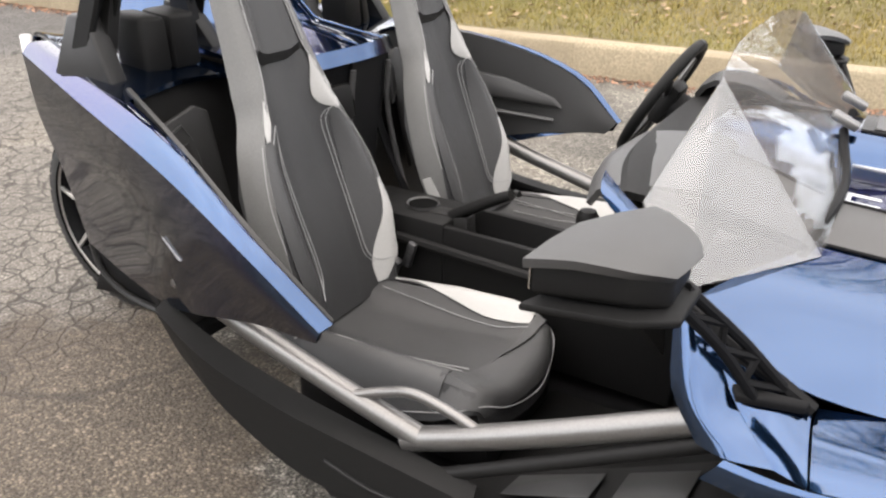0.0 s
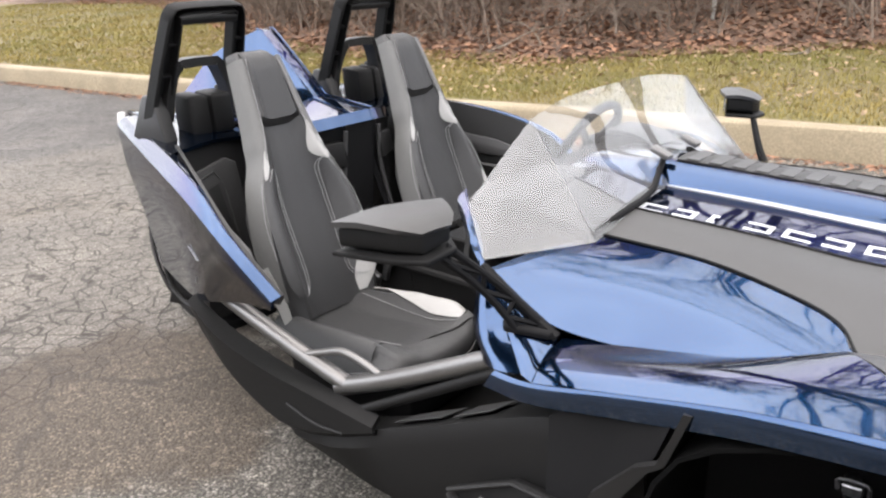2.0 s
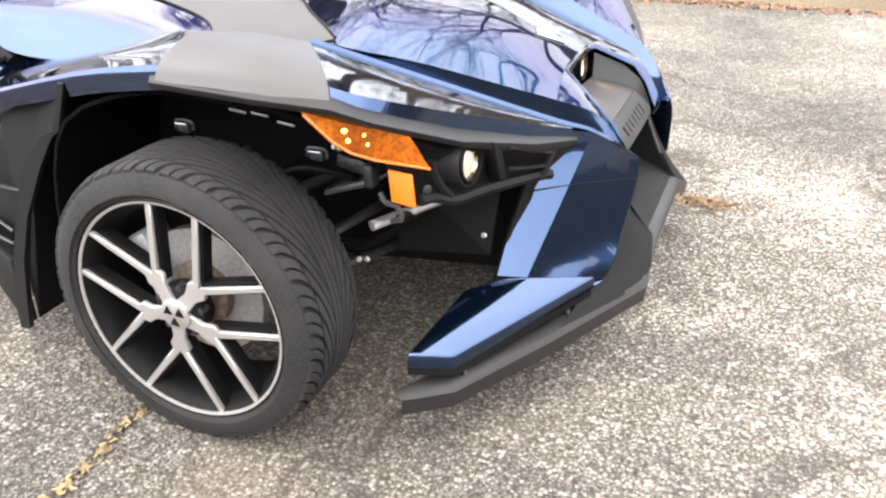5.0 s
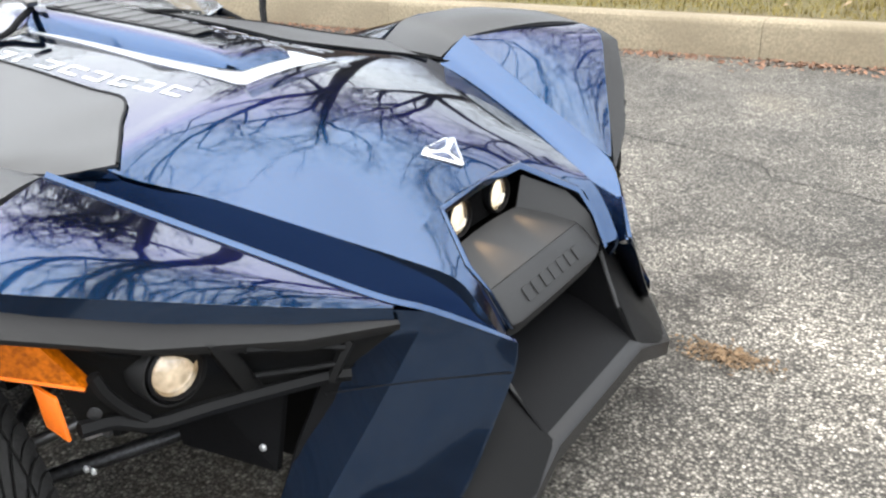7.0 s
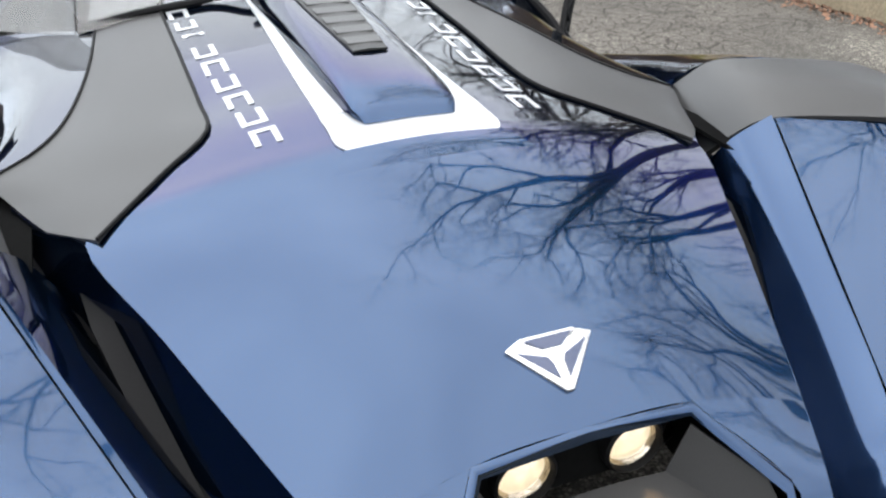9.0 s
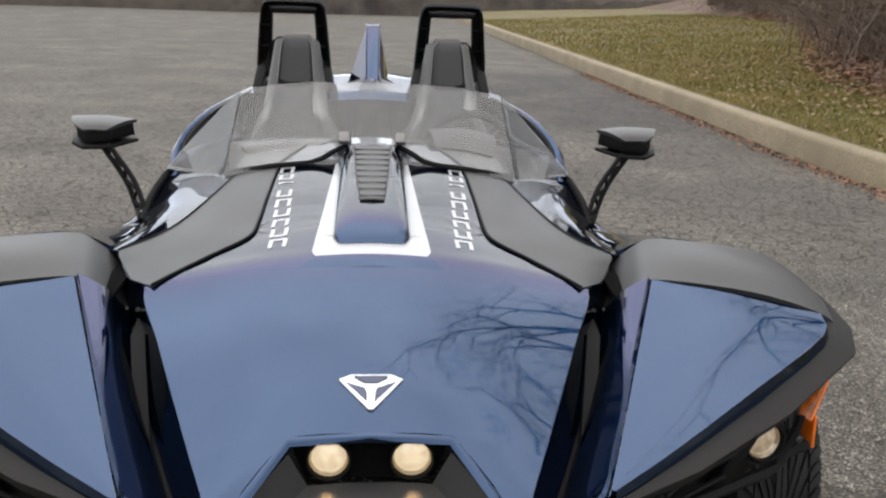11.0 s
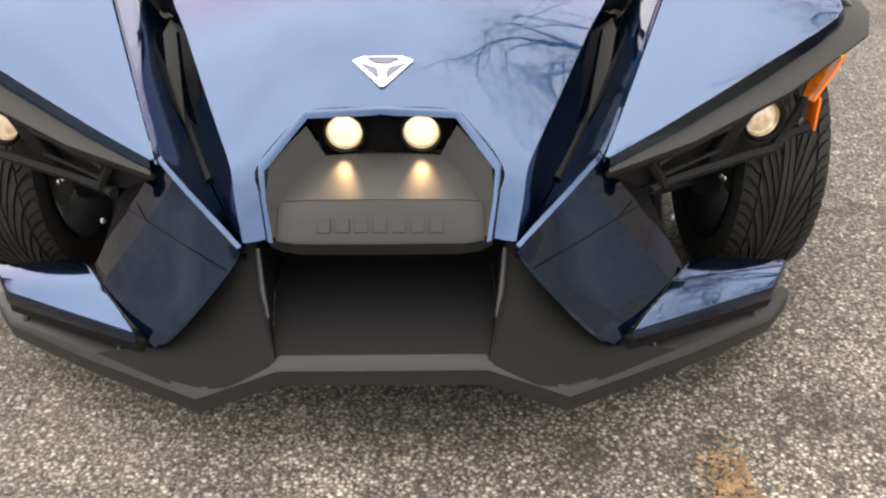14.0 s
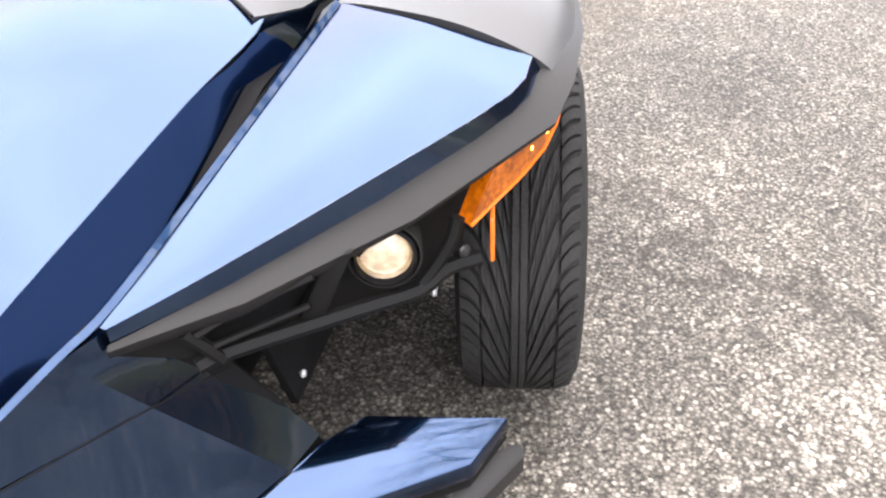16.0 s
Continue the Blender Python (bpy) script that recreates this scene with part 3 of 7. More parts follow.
for s in (-1, 1):
    part("hood_cheek", surf([
        [(0.579, 0.151, 0.667), (0.592, 0.235, 0.656), (0.605, 0.314, 0.636)],
        [(0.685, 0.228, 0.604), (0.690, 0.252, 0.604), (0.694, 0.277, 0.603)],
        [(0.724, 0.223, 0.560), (0.731, 0.245, 0.558), (0.738, 0.266, 0.555)],
        [(0.762, 0.212, 0.488), (0.770, 0.232, 0.488), (0.778, 0.252, 0.490)]], 4, 3, 0.012, s), PAINT, car)
    part("hood_edge", surf([
        [(-0.070, 0.607, 0.770), (-0.070, 0.614, 0.715), (-0.060, 0.625, 0.645)],
        [(0.030, 0.562, 0.766), (0.030, 0.570, 0.712), (0.035, 0.585, 0.642)],
        [(0.10, 0.511, 0.773), (0.10, 0.523, 0.715), (0.11, 0.545, 0.640)],
        [(0.30, 0.437, 0.728), (0.305, 0.450, 0.672), (0.32, 0.475, 0.600)],
        [(0.50, 0.357, 0.668), (0.505, 0.370, 0.614), (0.52, 0.390, 0.550)],
        [(0.605, 0.314, 0.636), (0.610, 0.326, 0.586), (0.62, 0.345, 0.520)],
        [(0.694, 0.277, 0.603), (0.698, 0.290, 0.556), (0.69, 0.305, 0.490)],
        [(0.738, 0.266, 0.555), (0.740, 0.280, 0.518), (0.73, 0.285, 0.460)],
        [(0.778, 0.252, 0.490), (0.775, 0.258, 0.470), (0.76, 0.260, 0.440)]], 3, 3, 0.008, s), PAINT, car)
    part("hood_trough", surf([
        [(-0.060, 0.618, 0.675), (-0.05, 0.640, 0.660), (-0.03, 0.668, 0.675)],
        [(0.110, 0.534, 0.668), (0.12, 0.575, 0.650), (0.13, 0.630, 0.690)],
        [(0.310, 0.458, 0.626), (0.32, 0.495, 0.610), (0.33, 0.550, 0.640)],
        [(0.505, 0.374, 0.574), (0.52, 0.418, 0.556), (0.535, 0.468, 0.574)],
        [(0.610, 0.330, 0.546), (0.63, 0.374, 0.530), (0.650, 0.418, 0.540)]], 3, 3, 0.008, s), BLACK, car)
    part("cowl_side", surf([
        [(-0.848, 0.727, 0.775), (-0.77, 0.722, 0.735), (-0.697, 0.716, 0.703)],
        [(-0.792, 0.757, 0.700), (-0.74, 0.768, 0.697), (-0.690, 0.782, 0.690)],
        [(-0.722, 0.817, 0.655), (-0.70, 0.832, 0.660), (-0.678, 0.848, 0.664)]], 3, 3, 0.010, s), PAINT, car)
    # tall edge of the cockpit, from the windscreen foot down to the side opening
    part("cowl_edge", surf([
        [(-1.115, 0.470, 0.905), (-1.105, 0.505, 0.897), (-1.07, 0.545, 0.880)],
        [(-0.985, 0.615, 0.870), (-0.960, 0.645, 0.862), (-0.93, 0.670, 0.842)],
        [(-0.915, 0.700, 0.795), (-0.885, 0.722, 0.790), (-0.845, 0.725, 0.775)],
        [(-0.890, 0.752, 0.700), (-0.850, 0.775, 0.700), (-0.790, 0.755, 0.700)],
        [(-0.835, 0.790, 0.640), (-0.790, 0.812, 0.645), (-0.720, 0.815, 0.655)]], 4, 3, 0.014, s), PAINT, car)

# raised vent bulge on the hood, with a pale stripe round it
bulge = part("hood_vent", surf([
    [(-0.79, 0, 0.952), (-0.785, 0.075, 0.945), (-0.77, 0.118, 0.885)],
    [(-0.55, 0, 0.935), (-0.55, 0.078, 0.930), (-0.55, 0.108, 0.872)],
    [(-0.30, 0, 0.918), (-0.30, 0.080, 0.912), (-0.30, 0.102, 0.866)],
    [(-0.10, 0, 0.900), (-0.10, 0.080, 0.893), (-0.10, 0.096, 0.862)],
    [(-0.02, 0, 0.880), (-0.02, 0.078, 0.876), (-0.03, 0.092, 0.860)],
    [(0.01, 0, 0.858), (0.008, 0.070, 0.856), (0.0, 0.080, 0.855)]], 4, 4, 0.008, mirror=True), PAINT, hood)


skin = np.array([v.co[:] for v in hood.data.vertices])


def over(x, y):
    """Height of the hood's outer skin, from a plane through the nearest part of it."""
    near = skin[np.argsort((skin[:, 0] - x) ** 2 + (skin[:, 1] - y) ** 2)[:14]]
    k = np.linalg.lstsq(np.c_[near[:, :2], np.ones(len(near))], near[:, 2], rcond=None)[0]
    return k[0] * x + k[1] * y + k[2] + 0.006


# satin panels beside the hood's middle, their dark seams, and the painted corners
for s in (-1, 1):
    seam = [(x, y, over(x, y) + 0.004) for x, y in ((-0.735, 0.300), (-0.45, 0.300), (-0.24, 0.300), (-0.11, 0.308))] + [(-0.02, 0.386, 0.812), (0.050, 0.445, 0.797), (0.106, 0.495, 0.782)]
    outer = [((-0.738, 0.37, 0.866), (-0.745, 0.438, 0.848)), ((-0.46, 0.385, 0.851), (-0.49, 0.465, 0.841)), ((-0.265, 0.41, 0.834), (-0.30, 0.510, 0.819)),
             ((-0.15, 0.44, 0.820), (-0.20, 0.560, 0.804)), ((-0.075, 0.52, 0.798), (-0.150, 0.632, 0.785)), ((-0.010, 0.53, 0.788), (-0.070, 0.605, 0.772)), ((0.072, 0.525, 0.776), (0.030, 0.560, 0.769))]
    part("hood_side_panel", surf([[p, *q] for p, q in zip(seam, outer)], 4, 4, 0.010, s), SATIN, car, "satin grey hood panel")
    part("panel_seam", tube([(x, y - 0.001, z + 0.001) for x, y, z in seam], 0.0035, 6, 4, s), BLACK, car)
    part("panel_seam", tube([(x, y + 0.001, z + 0.001) for _, (x, y, z) in outer[:5]], 0.003, 6, 4, s), BLACK, car)
    part("hood_corner", surf([
        [(-0.745, 0.441, 0.846), (-0.83, 0.57, 0.834), (-0.900, 0.685, 0.808)],
        [(-0.62, 0.453, 0.843), (-0.68, 0.60, 0.810), (-0.735, 0.712, 0.735)],
        [(-0.49, 0.468, 0.839), (-0.54, 0.60, 0.799), (-0.575, 0.702, 0.716)],
        [(-0.30, 0.513, 0.817), (-0.36, 0.61, 0.791), (-0.43, 0.695, 0.730)],
        [(-0.20, 0.563, 0.802), (-0.25, 0.635, 0.783), (-0.31, 0.690, 0.748)],
        [(-0.150, 0.635, 0.783), (-0.17, 0.66, 0.777), (-0.19, 0.675, 0.768)]], 4, 4, 0.010, s), PAINT, car)
stripe = []
for s in (-1, 1):
    stripe.append(surf([[(x, yi, over(x, yi) + 0.003), (x, yo, over(x, yo) + 0.003)] for x, yi, yo in
                        ((-0.74, 0.105, 0.115), (-0.50, 0.100, 0.122), (-0.25, 0.096, 0.130), (-0.05, 0.094, 0.136))], 3, 2, 0.003, s))
stripe.append(surf([[(-0.05, 0.0, over(-0.05, 0) + 0.003), (-0.05, 0.137, over(-0.05, 0.137) + 0.003)],
                    [(0.00, 0.0, over(0.0, 0) + 0.003), (0.00, 0.137, over(0.0, 0.137) + 0.003)],
                    [(0.045, 0.0, over(0.045, 0) + 0.003), (0.045, 0.139, over(0.045, 0.139) + 0.003)],
                    [(0.072, 0.0, over(0.072, 0) + 0.003), (0.072, 0.128, over(0.072, 0.128) + 0.003)]], 3, 4, 0.003, mirror=True))
part("stripe", join(*stripe), DECAL, hood, "white vinyl stripe")
part("pad_chamfer", surf([[(x, f * wy, over(x, f * wy) + dz) for f in (-1, -0.5, 0, 0.5, 1)] for x, wy, dz in ((0.073, 0.132, 0.0045), (0.098, 0.150, 0.0040), (0.124, 0.164, 0.0005))], 2, 2, 0.003), PAINT, hood)
# louvred grille set into the bulge
part("vent_grille", surf([[(-0.74, 0, 0.957), (-0.74, 0.060, 0.953)], [(-0.45, 0, 0.936), (-0.45, 0.050, 0.933)], [(-0.19, 0, 0.916), (-0.19, 0.032, 0.914)]], 3, 2, 0.004, mirror=True), TRIM, bulge)
for i in range(9):
    x = -0.70 + i * 0.058
    w = 0.056 - 0.0028 * i
    part("louvre", box((x, 0, np.interp(x, (-0.74, -0.19), (0.9560, 0.9150))), (0.036, 2 * w, 0.005), Matrix.Rotation(radians(5.5), 4, "Y"), 0.002, 1), SATIN, bulge)
# brand lettering becomes plain slanted bars on both sides of the bulge
for s in (-1, 1):
    for i, w in enumerate((0.060, 0.052, 0.018, 0.060, 0.062, 0.058, 0.060, 0.062, 0.056)):
        x = -0.735 + i * 0.0835
        y = 0.226 - 0.060 * (x + 0.03)
        bars = [((0, -0.023), (w, -0.013)), ((0, 0.011), (w, 0.021))]
        bars.append(((w - 0.011, -0.013), (w, 0.011)) if i % 2 else ((0, -0.013), (0.011, 0.011)))
        for (xa, ya), (xb, yb) in bars:
            part("lettering_bar", slab([(x + p, y + q, over(x + p, y + q) + 0.0004) for p, q in ((xa, ya), (xb, ya), (xb, yb), (xa, yb))], (0, 0, 0.0012), s), DECAL, hood)
# chrome badge: a plain three-armed shield with dark wells
badge = part("badge", slab([(x, y, over(x, y) + 0.001) for x, y in ((0.476, -0.062), (0.466, -0.038), (0.466, 0.038), (0.476, 0.062), (0.537, 0.005), (0.537, -0.005))], (0.0015, 0, 0.007), 1, 0.0025), CHROME, hood, "bright chrome badge")
for well in (((0.472, -0.034), (0.472, 0.034), (0.485, 0.014), (0.485, -0.014)),
             ((0.482, -0.049), (0.496, -0.012), (0.504, -0.008), (0.523, -0.0065)),
             ((0.482, 0.049), (0.496, 0.012), (0.504, 0.008), (0.523, 0.0065))):
    part("badge_well", slab([(x + 0.0015, y, over(x, y) + 0.0072) for x, y in well], (0.0003, 0, 0.0014)), PAINT_DARK, badge)

# lamp opening: box in the recess shade colour, two round lamps, grey tray
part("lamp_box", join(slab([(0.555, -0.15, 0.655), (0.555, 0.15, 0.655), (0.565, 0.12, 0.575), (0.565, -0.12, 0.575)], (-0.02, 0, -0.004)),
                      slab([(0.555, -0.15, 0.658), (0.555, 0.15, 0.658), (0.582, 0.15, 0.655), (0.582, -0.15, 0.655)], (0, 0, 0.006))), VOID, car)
tray = part("nose_tray", surf([
    [(0.590, 0, 0.580), (0.592, 0.060, 0.580), (0.597, 0.113, 0.579)],
    [(0.650, 0, 0.564), (0.650, 0.090, 0.563), (0.650, 0.160, 0.558)],
    [(0.715, 0, 0.546), (0.713, 0.130, 0.544), (0.705, 0.188, 0.536)]], 2, 3, 0.010, mirror=True), TRIM, car, "dark grey nose tray")
part("tray_front", surf([
    [(0.716, 0, 0.545), (0.714, 0.135, 0.543), (0.706, 0.189, 0.535)],
    [(0.722, 0, 0.538), (0.720, 0.150, 0.536), (0.712, 0.194, 0.528)],
    [(0.764, 0, 0.488), (0.762, 0.160, 0.488), (0.753, 0.196, 0.489)],
    [(0.768, 0, 0.480), (0.766, 0.160, 0.480), (0.757, 0.196, 0.481)]], 1, 1, 0.010, mirror=True), TRIM, tray)
part("tray_lip", surf([
    [(0.768, 0, 0.479), (0.766, 0.160, 0.479), (0.757, 0.196, 0.480)],
    [(0.752, 0, 0.446), (0.750, 0.150, 0.446), (0.742, 0.190, 0.448)]], 1, 1, 0.010, mirror=True), TRIM, tray)
for s in (-1, 1):
    part("tray_side", surf([
        [(0.597, 0.113, 0.579), (0.590, 0.146, 0.640)],
        [(0.650, 0.160, 0.558), (0.668, 0.210, 0.596)],
        [(0.705, 0.188, 0.536), (0.715, 0.212, 0.560)],
        [(0.714, 0.195, 0.527), (0.726, 0.214, 0.545)],
        [(0.755, 0.197, 0.488), (0.752, 0.214, 0.490)],
        [(0.742, 0.190, 0.448), (0.738, 0.210, 0.456)]], 1, 1, 0.008, s), TRIM, tray)
# painted flange round the opening
for s in (-1, 1):
    part("opening_rim", surf([
    [(0.575, 0, 0.6735), (0.583, 0, 0.671), (0.587, 0, 0.660)],
    [(0.580, 0.151, 0.6685), (0.587, 0.148, 0.666), (0.590, 0.143, 0.655)],
    [(0.686, 0.228, 0.6055), (0.693, 0.223, 0.604), (0.695, 0.215, 0.595)],
    [(0.726, 0.223, 0.5615), (0.733, 0.218, 0.560), (0.733, 0.210, 0.552)],
    [(0.764, 0.212, 0.488), (0.771, 0.207, 0.488), (0.770, 0.198, 0.484)]], 1, 2, 0.006, s), PAINT, hood, "painted flange round the lamp opening")
for i in range(7):
    y = -0.105 + i * 0.035
    part("embossed_bar", slab([(0.7375, y - 0.0125, 0.520), (0.7375, y + 0.0125, 0.520), (0.7555, y + 0.0125, 0.497), (0.7555, y - 0.0125, 0.497)], (0.0018, 0, 0.0015), 1, 0.0006, 1), TRIM, tray)


def round_lamp(name, at, r, aim, parent, lit, glow):
    """A round lamp: bezel ring, bright bowl with a glowing bulb, domed clear lens."""
    m = Matrix.Translation(at) @ Vector(aim).to_track_quat("Y", "Z").to_matrix().to_4x4()
    rim = part(name, lathe([(r * 0.96, -0.03), (r * 1.16, -0.03), (r * 1.16, 0.006), (r * 1.06, 0.010), (r * 0.98, 0.004), (r * 0.96, -0.03)], 40, m), BLACK, parent)
    part("bowl", lathe([(r * 0.98, 0.0), (r * 0.8, -0.014), (r * 0.45, -0.026), (0, -0.030)], 40, m), LAMP_BOWL, rim)
    part("bulb", lathe([(0, 0.004), (r * lit * 0.6, 0.001), (r * lit, -0.008), (r * lit * 0.8, -0.020), (0, -0.024)], 32, m), glow, rim, "warm glowing bulb")
    part("lens", lathe([(r * 0.98, 0.002), (r * 0.8, 0.010), (r * 0.4, 0.016), (0, 0.018)], 40, m), LENS, rim).visible_shadow = False
    return rim


for s in (-1, 1):
    round_lamp("fog_lamp", (0.570, 0.076 * s, 0.617), 0.0365, (1, 0.0, 0.02), car, 0.92, LAMP_LIT)
    spot = new("lamp_beam", bpy.data.lights.new("lamp_beam", "SPOT"))
    spot.data.energy, spot.data.color, spot.data.spot_size, spot.data.spot_blend, spot.data.shadow_soft_size = 1.3, (1.0, 0.62, 0.30), radians(58), 0.8, 0.01
    spot.matrix_world = look((0.598, 0.076 * s, 0.602), (0.72, 0.084 * s, 0.536))
tagged(bpy.data.objects["lamp_beam"], kind="structure")

for s in (-1, 1):
    # fender: blue top, from the pointed front to the grey saddle over the wheel
    fender = part("front_fender", surf([
        [(0.130, 0.651, 0.812), (0.240, 0.800, 0.822), (0.345, 0.945, 0.815)],
        [(0.190, 0.626, 0.790), (0.307, 0.772, 0.801), (0.418, 0.916, 0.794)],
        [(0.420, 0.530, 0.704), (0.468, 0.645, 0.722), (0.512, 0.746, 0.726)],
        [(0.570, 0.467, 0.648), (0.591, 0.518, 0.655), (0.610, 0.562, 0.656)],
        [(0.674, 0.422, 0.612), (0.675, 0.425, 0.612), (0.676, 0.430, 0.611)]], 2, 3, 0.010, s), PAINT, car, "glossy navy front fender")
    part("fender_edge", surf([
        [(0.345, 0.946, 0.816), (0.352, 0.957, 0.800)],
        [(0.418, 0.917, 0.795), (0.424, 0.922, 0.768)],
        [(0.512, 0.747, 0.727), (0.515, 0.756, 0.694)],
        [(0.610, 0.563, 0.657), (0.613, 0.571, 0.629)],
        [(0.676, 0.431, 0.610), (0.680, 0.432, 0.592)]], 3, 2, 0.008, s), PAINT, fender)
    part("fender_inner_face", surf([
        [(0.130, 0.648, 0.811), (0.100, 0.600, 0.765), (0.06, 0.570, 0.690)],
        [(0.420, 0.527, 0.703), (0.420, 0.480, 0.650), (0.40, 0.450, 0.590)],
        [(0.640, 0.434, 0.622), (0.640, 0.395, 0.585), (0.62, 0.350, 0.525)],
        [(0.715, 0.380, 0.590), (0.720, 0.345, 0.555), (0.71, 0.300, 0.495)],
        [(0.808, 0.256, 0.496), (0.800, 0.262, 0.490), (0.77, 0.270, 0.470)]], 4, 3, 0.010, s), PAINT, fender)
    # nose blade: narrow side face and broad dark front face
    blade = part("nose_blade", surf([
        [(0.668, 0.428, 0.604), (0.691, 0.404, 0.598), (0.714, 0.380, 0.590)],
        [(0.632, 0.462, 0.562), (0.666, 0.436, 0.554), (0.700, 0.410, 0.545)],
        [(0.590, 0.532, 0.476), (0.631, 0.511, 0.458), (0.672, 0.490, 0.440)],
        [(0.572, 0.635, 0.309), (0.603, 0.619, 0.305), (0.634, 0.602, 0.300)]], 4, 2, 0.012, s), PAINT, car, "folded navy blade beside the nose")
    part("blade_front", surf([
        [(0.714, 0.380, 0.590), (0.760, 0.318, 0.545), (0.808, 0.254, 0.494)],
        [(0.700, 0.410, 0.545), (0.757, 0.346, 0.499), (0.812, 0.280, 0.452)],
        [(0.672, 0.490, 0.440), (0.740, 0.425, 0.392), (0.803, 0.365, 0.345)],
        [(0.650, 0.560, 0.355), (0.722, 0.490, 0.317), (0.796, 0.420, 0.284)],
        [(0.634, 0.602, 0.300), (0.712, 0.532, 0.276), (0.782, 0.458, 0.248)]], 4, 4, 0.012, s), PAINT, blade, "dark navy front face")
    part("blade_hem", surf([
        [(0.806, 0.256, 0.490), (0.790, 0.262, 0.474), (0.760, 0.272, 0.470)],
        [(0.812, 0.280, 0.452), (0.794, 0.286, 0.436), (0.760, 0.300, 0.430)],
        [(0.803, 0.365, 0.345), (0.784, 0.374, 0.330), (0.750, 0.390, 0.330)],
        [(0.796, 0.420, 0.284), (0.777, 0.430, 0.270), (0.745, 0.445, 0.272)],
        [(0.782, 0.458, 0.248), (0.768, 0.476, 0.240), (0.735, 0.500, 0.245)]], 3, 3, 0.006, s), PAINT, blade)
    part("blade_seam", tube([(0.612, 0.540, 0.487), (0.688, 0.452, 0.482), (0.758, 0.362, 0.468), (0.814, 0.285, 0.452)], 0.0013, 5, 4, s), BLACK, blade)
    part("blade_back", surf([
        [(0.66, 0.43, 0.57), (0.73, 0.31, 0.50)],
        [(0.60, 0.53, 0.50), (0.72, 0.36, 0.40)],
        [(0.565, 0.64, 0.28), (0.70, 0.50, 0.25)]], 2, 2, 0.010, s), BLACK, blade)
    # low winglet in front of the wheel
    part("winglet", slab([(0.584, 0.641, 0.308), (0.511, 0.693, 0.288), (0.470, 0.918, 0.246), (0.555, 0.861, 0.226), (0.772, 0.494, 0.276), (0.634, 0.602, 0.302)],
                         (0, 0.004, -0.034), s, 0.005), PAINT, car, "navy winglet over the splitter")
    part("winglet_skirt", slab([(0.470, 0.914, 0.222), (0.555, 0.857, 0.202), (0.765, 0.494, 0.250), (0.745, 0.470, 0.250), (0.53, 0.82, 0.20), (0.46, 0.88, 0.222)],
                               (0, 0.003, -0.030), s, 0.003), MATT, car)
    # grey saddle over the wheel
    saddle = part("fender_saddle", surf([
        [(0.030, 0.575, 0.700), (0.080, 0.610, 0.768), (0.127, 0.651, 0.811), (0.215, 0.770, 0.828), (0.283, 0.862, 0.830), (0.343, 0.946, 0.815), (0.365, 0.985, 0.790)],
        [(-0.10, 0.610, 0.725), (-0.04, 0.645, 0.785), (0.010, 0.690, 0.828), (0.090, 0.790, 0.850), (0.150, 0.885, 0.852), (0.200, 0.975, 0.835), (0.215, 1.010, 0.808)],
        [(-0.20, 0.655, 0.750), (-0.17, 0.690, 0.795), (-0.140, 0.735, 0.832), (-0.060, 0.826, 0.848), (-0.030, 0.900, 0.846), (0.000, 0.985, 0.835), (0.010, 1.015, 0.810)]], 4, 4, 0.012, s), SATIN, car, "satin grey saddle over the front wheel")
    # blue strip behind the saddle
    strip = part("fender_strip", surf([
        [(-0.205, 0.655, 0.768), (-0.143, 0.737, 0.832), (-0.064, 0.828, 0.847), (-0.030, 0.900, 0.845), (-0.004, 0.983, 0.833)],
        [(-0.33, 0.682, 0.748), (-0.29, 0.750, 0.785), (-0.25, 0.820, 0.802), (-0.24, 0.880, 0.800), (-0.23, 0.935, 0.788)],
        [(-0.50, 0.692, 0.724), (-0.48, 0.750, 0.735), (-0.47, 0.800, 0.745), (-0.47, 0.850, 0.738), (-0.47, 0.888, 0.722)],
        [(-0.690, 0.710, 0.706), (-0.69, 0.750, 0.698), (-0.685, 0.785, 0.690), (-0.68, 0.820, 0.678), (-0.675, 0.848, 0.664)]], 4, 3, 0.012, s), PAINT, car)
    part("strip_side", surf([
        [(-0.004, 0.985, 0.833), (0.000, 0.992, 0.815), (0.004, 0.988, 0.785)],
        [(-0.23, 0.937, 0.788), (-0.228, 0.943, 0.770), (-0.224, 0.938, 0.738)],
        [(-0.47, 0.890, 0.722), (-0.47, 0.895, 0.705), (-0.47, 0.889, 0.672)],
        [(-0.675, 0.850, 0.664), (-0.68, 0.855, 0.648), (-0.685, 0.849, 0.615)],
        [(-0.790, 0.815, 0.645), (-0.80, 0.820, 0.630), (-0.82, 0.815, 0.600)]], 4, 3, 0.010, s), PAINT, strip)
    # grey lip that runs under the fender edge to the point
    part("fender_lip", surf([
        [(-0.010, 1.002, 0.816), (0.000, 1.020, 0.808), (0.000, 1.016, 0.796)],
        [(0.215, 1.002, 0.811), (0.230, 1.022, 0.802), (0.225, 1.016, 0.789)],
        [(0.352, 0.958, 0.802), (0.375, 1.002, 0.794), (0.370, 0.994, 0.780)],
        [(0.424, 0.921, 0.772), (0.446, 0.976, 0.770), (0.444, 0.962, 0.754)],
        [(0.515, 0.755, 0.697), (0.548, 0.800, 0.689), (0.543, 0.788, 0.672)],
        [(0.613, 0.570, 0.632), (0.640, 0.596, 0.626), (0.636, 0.588, 0.602)],
        [(0.684, 0.430, 0.592), (0.690, 0.430, 0.586), (0.686, 0.428, 0.572)]], 1, 2, 0.010, s), CHARCOAL, car, "dark grey fender lip")
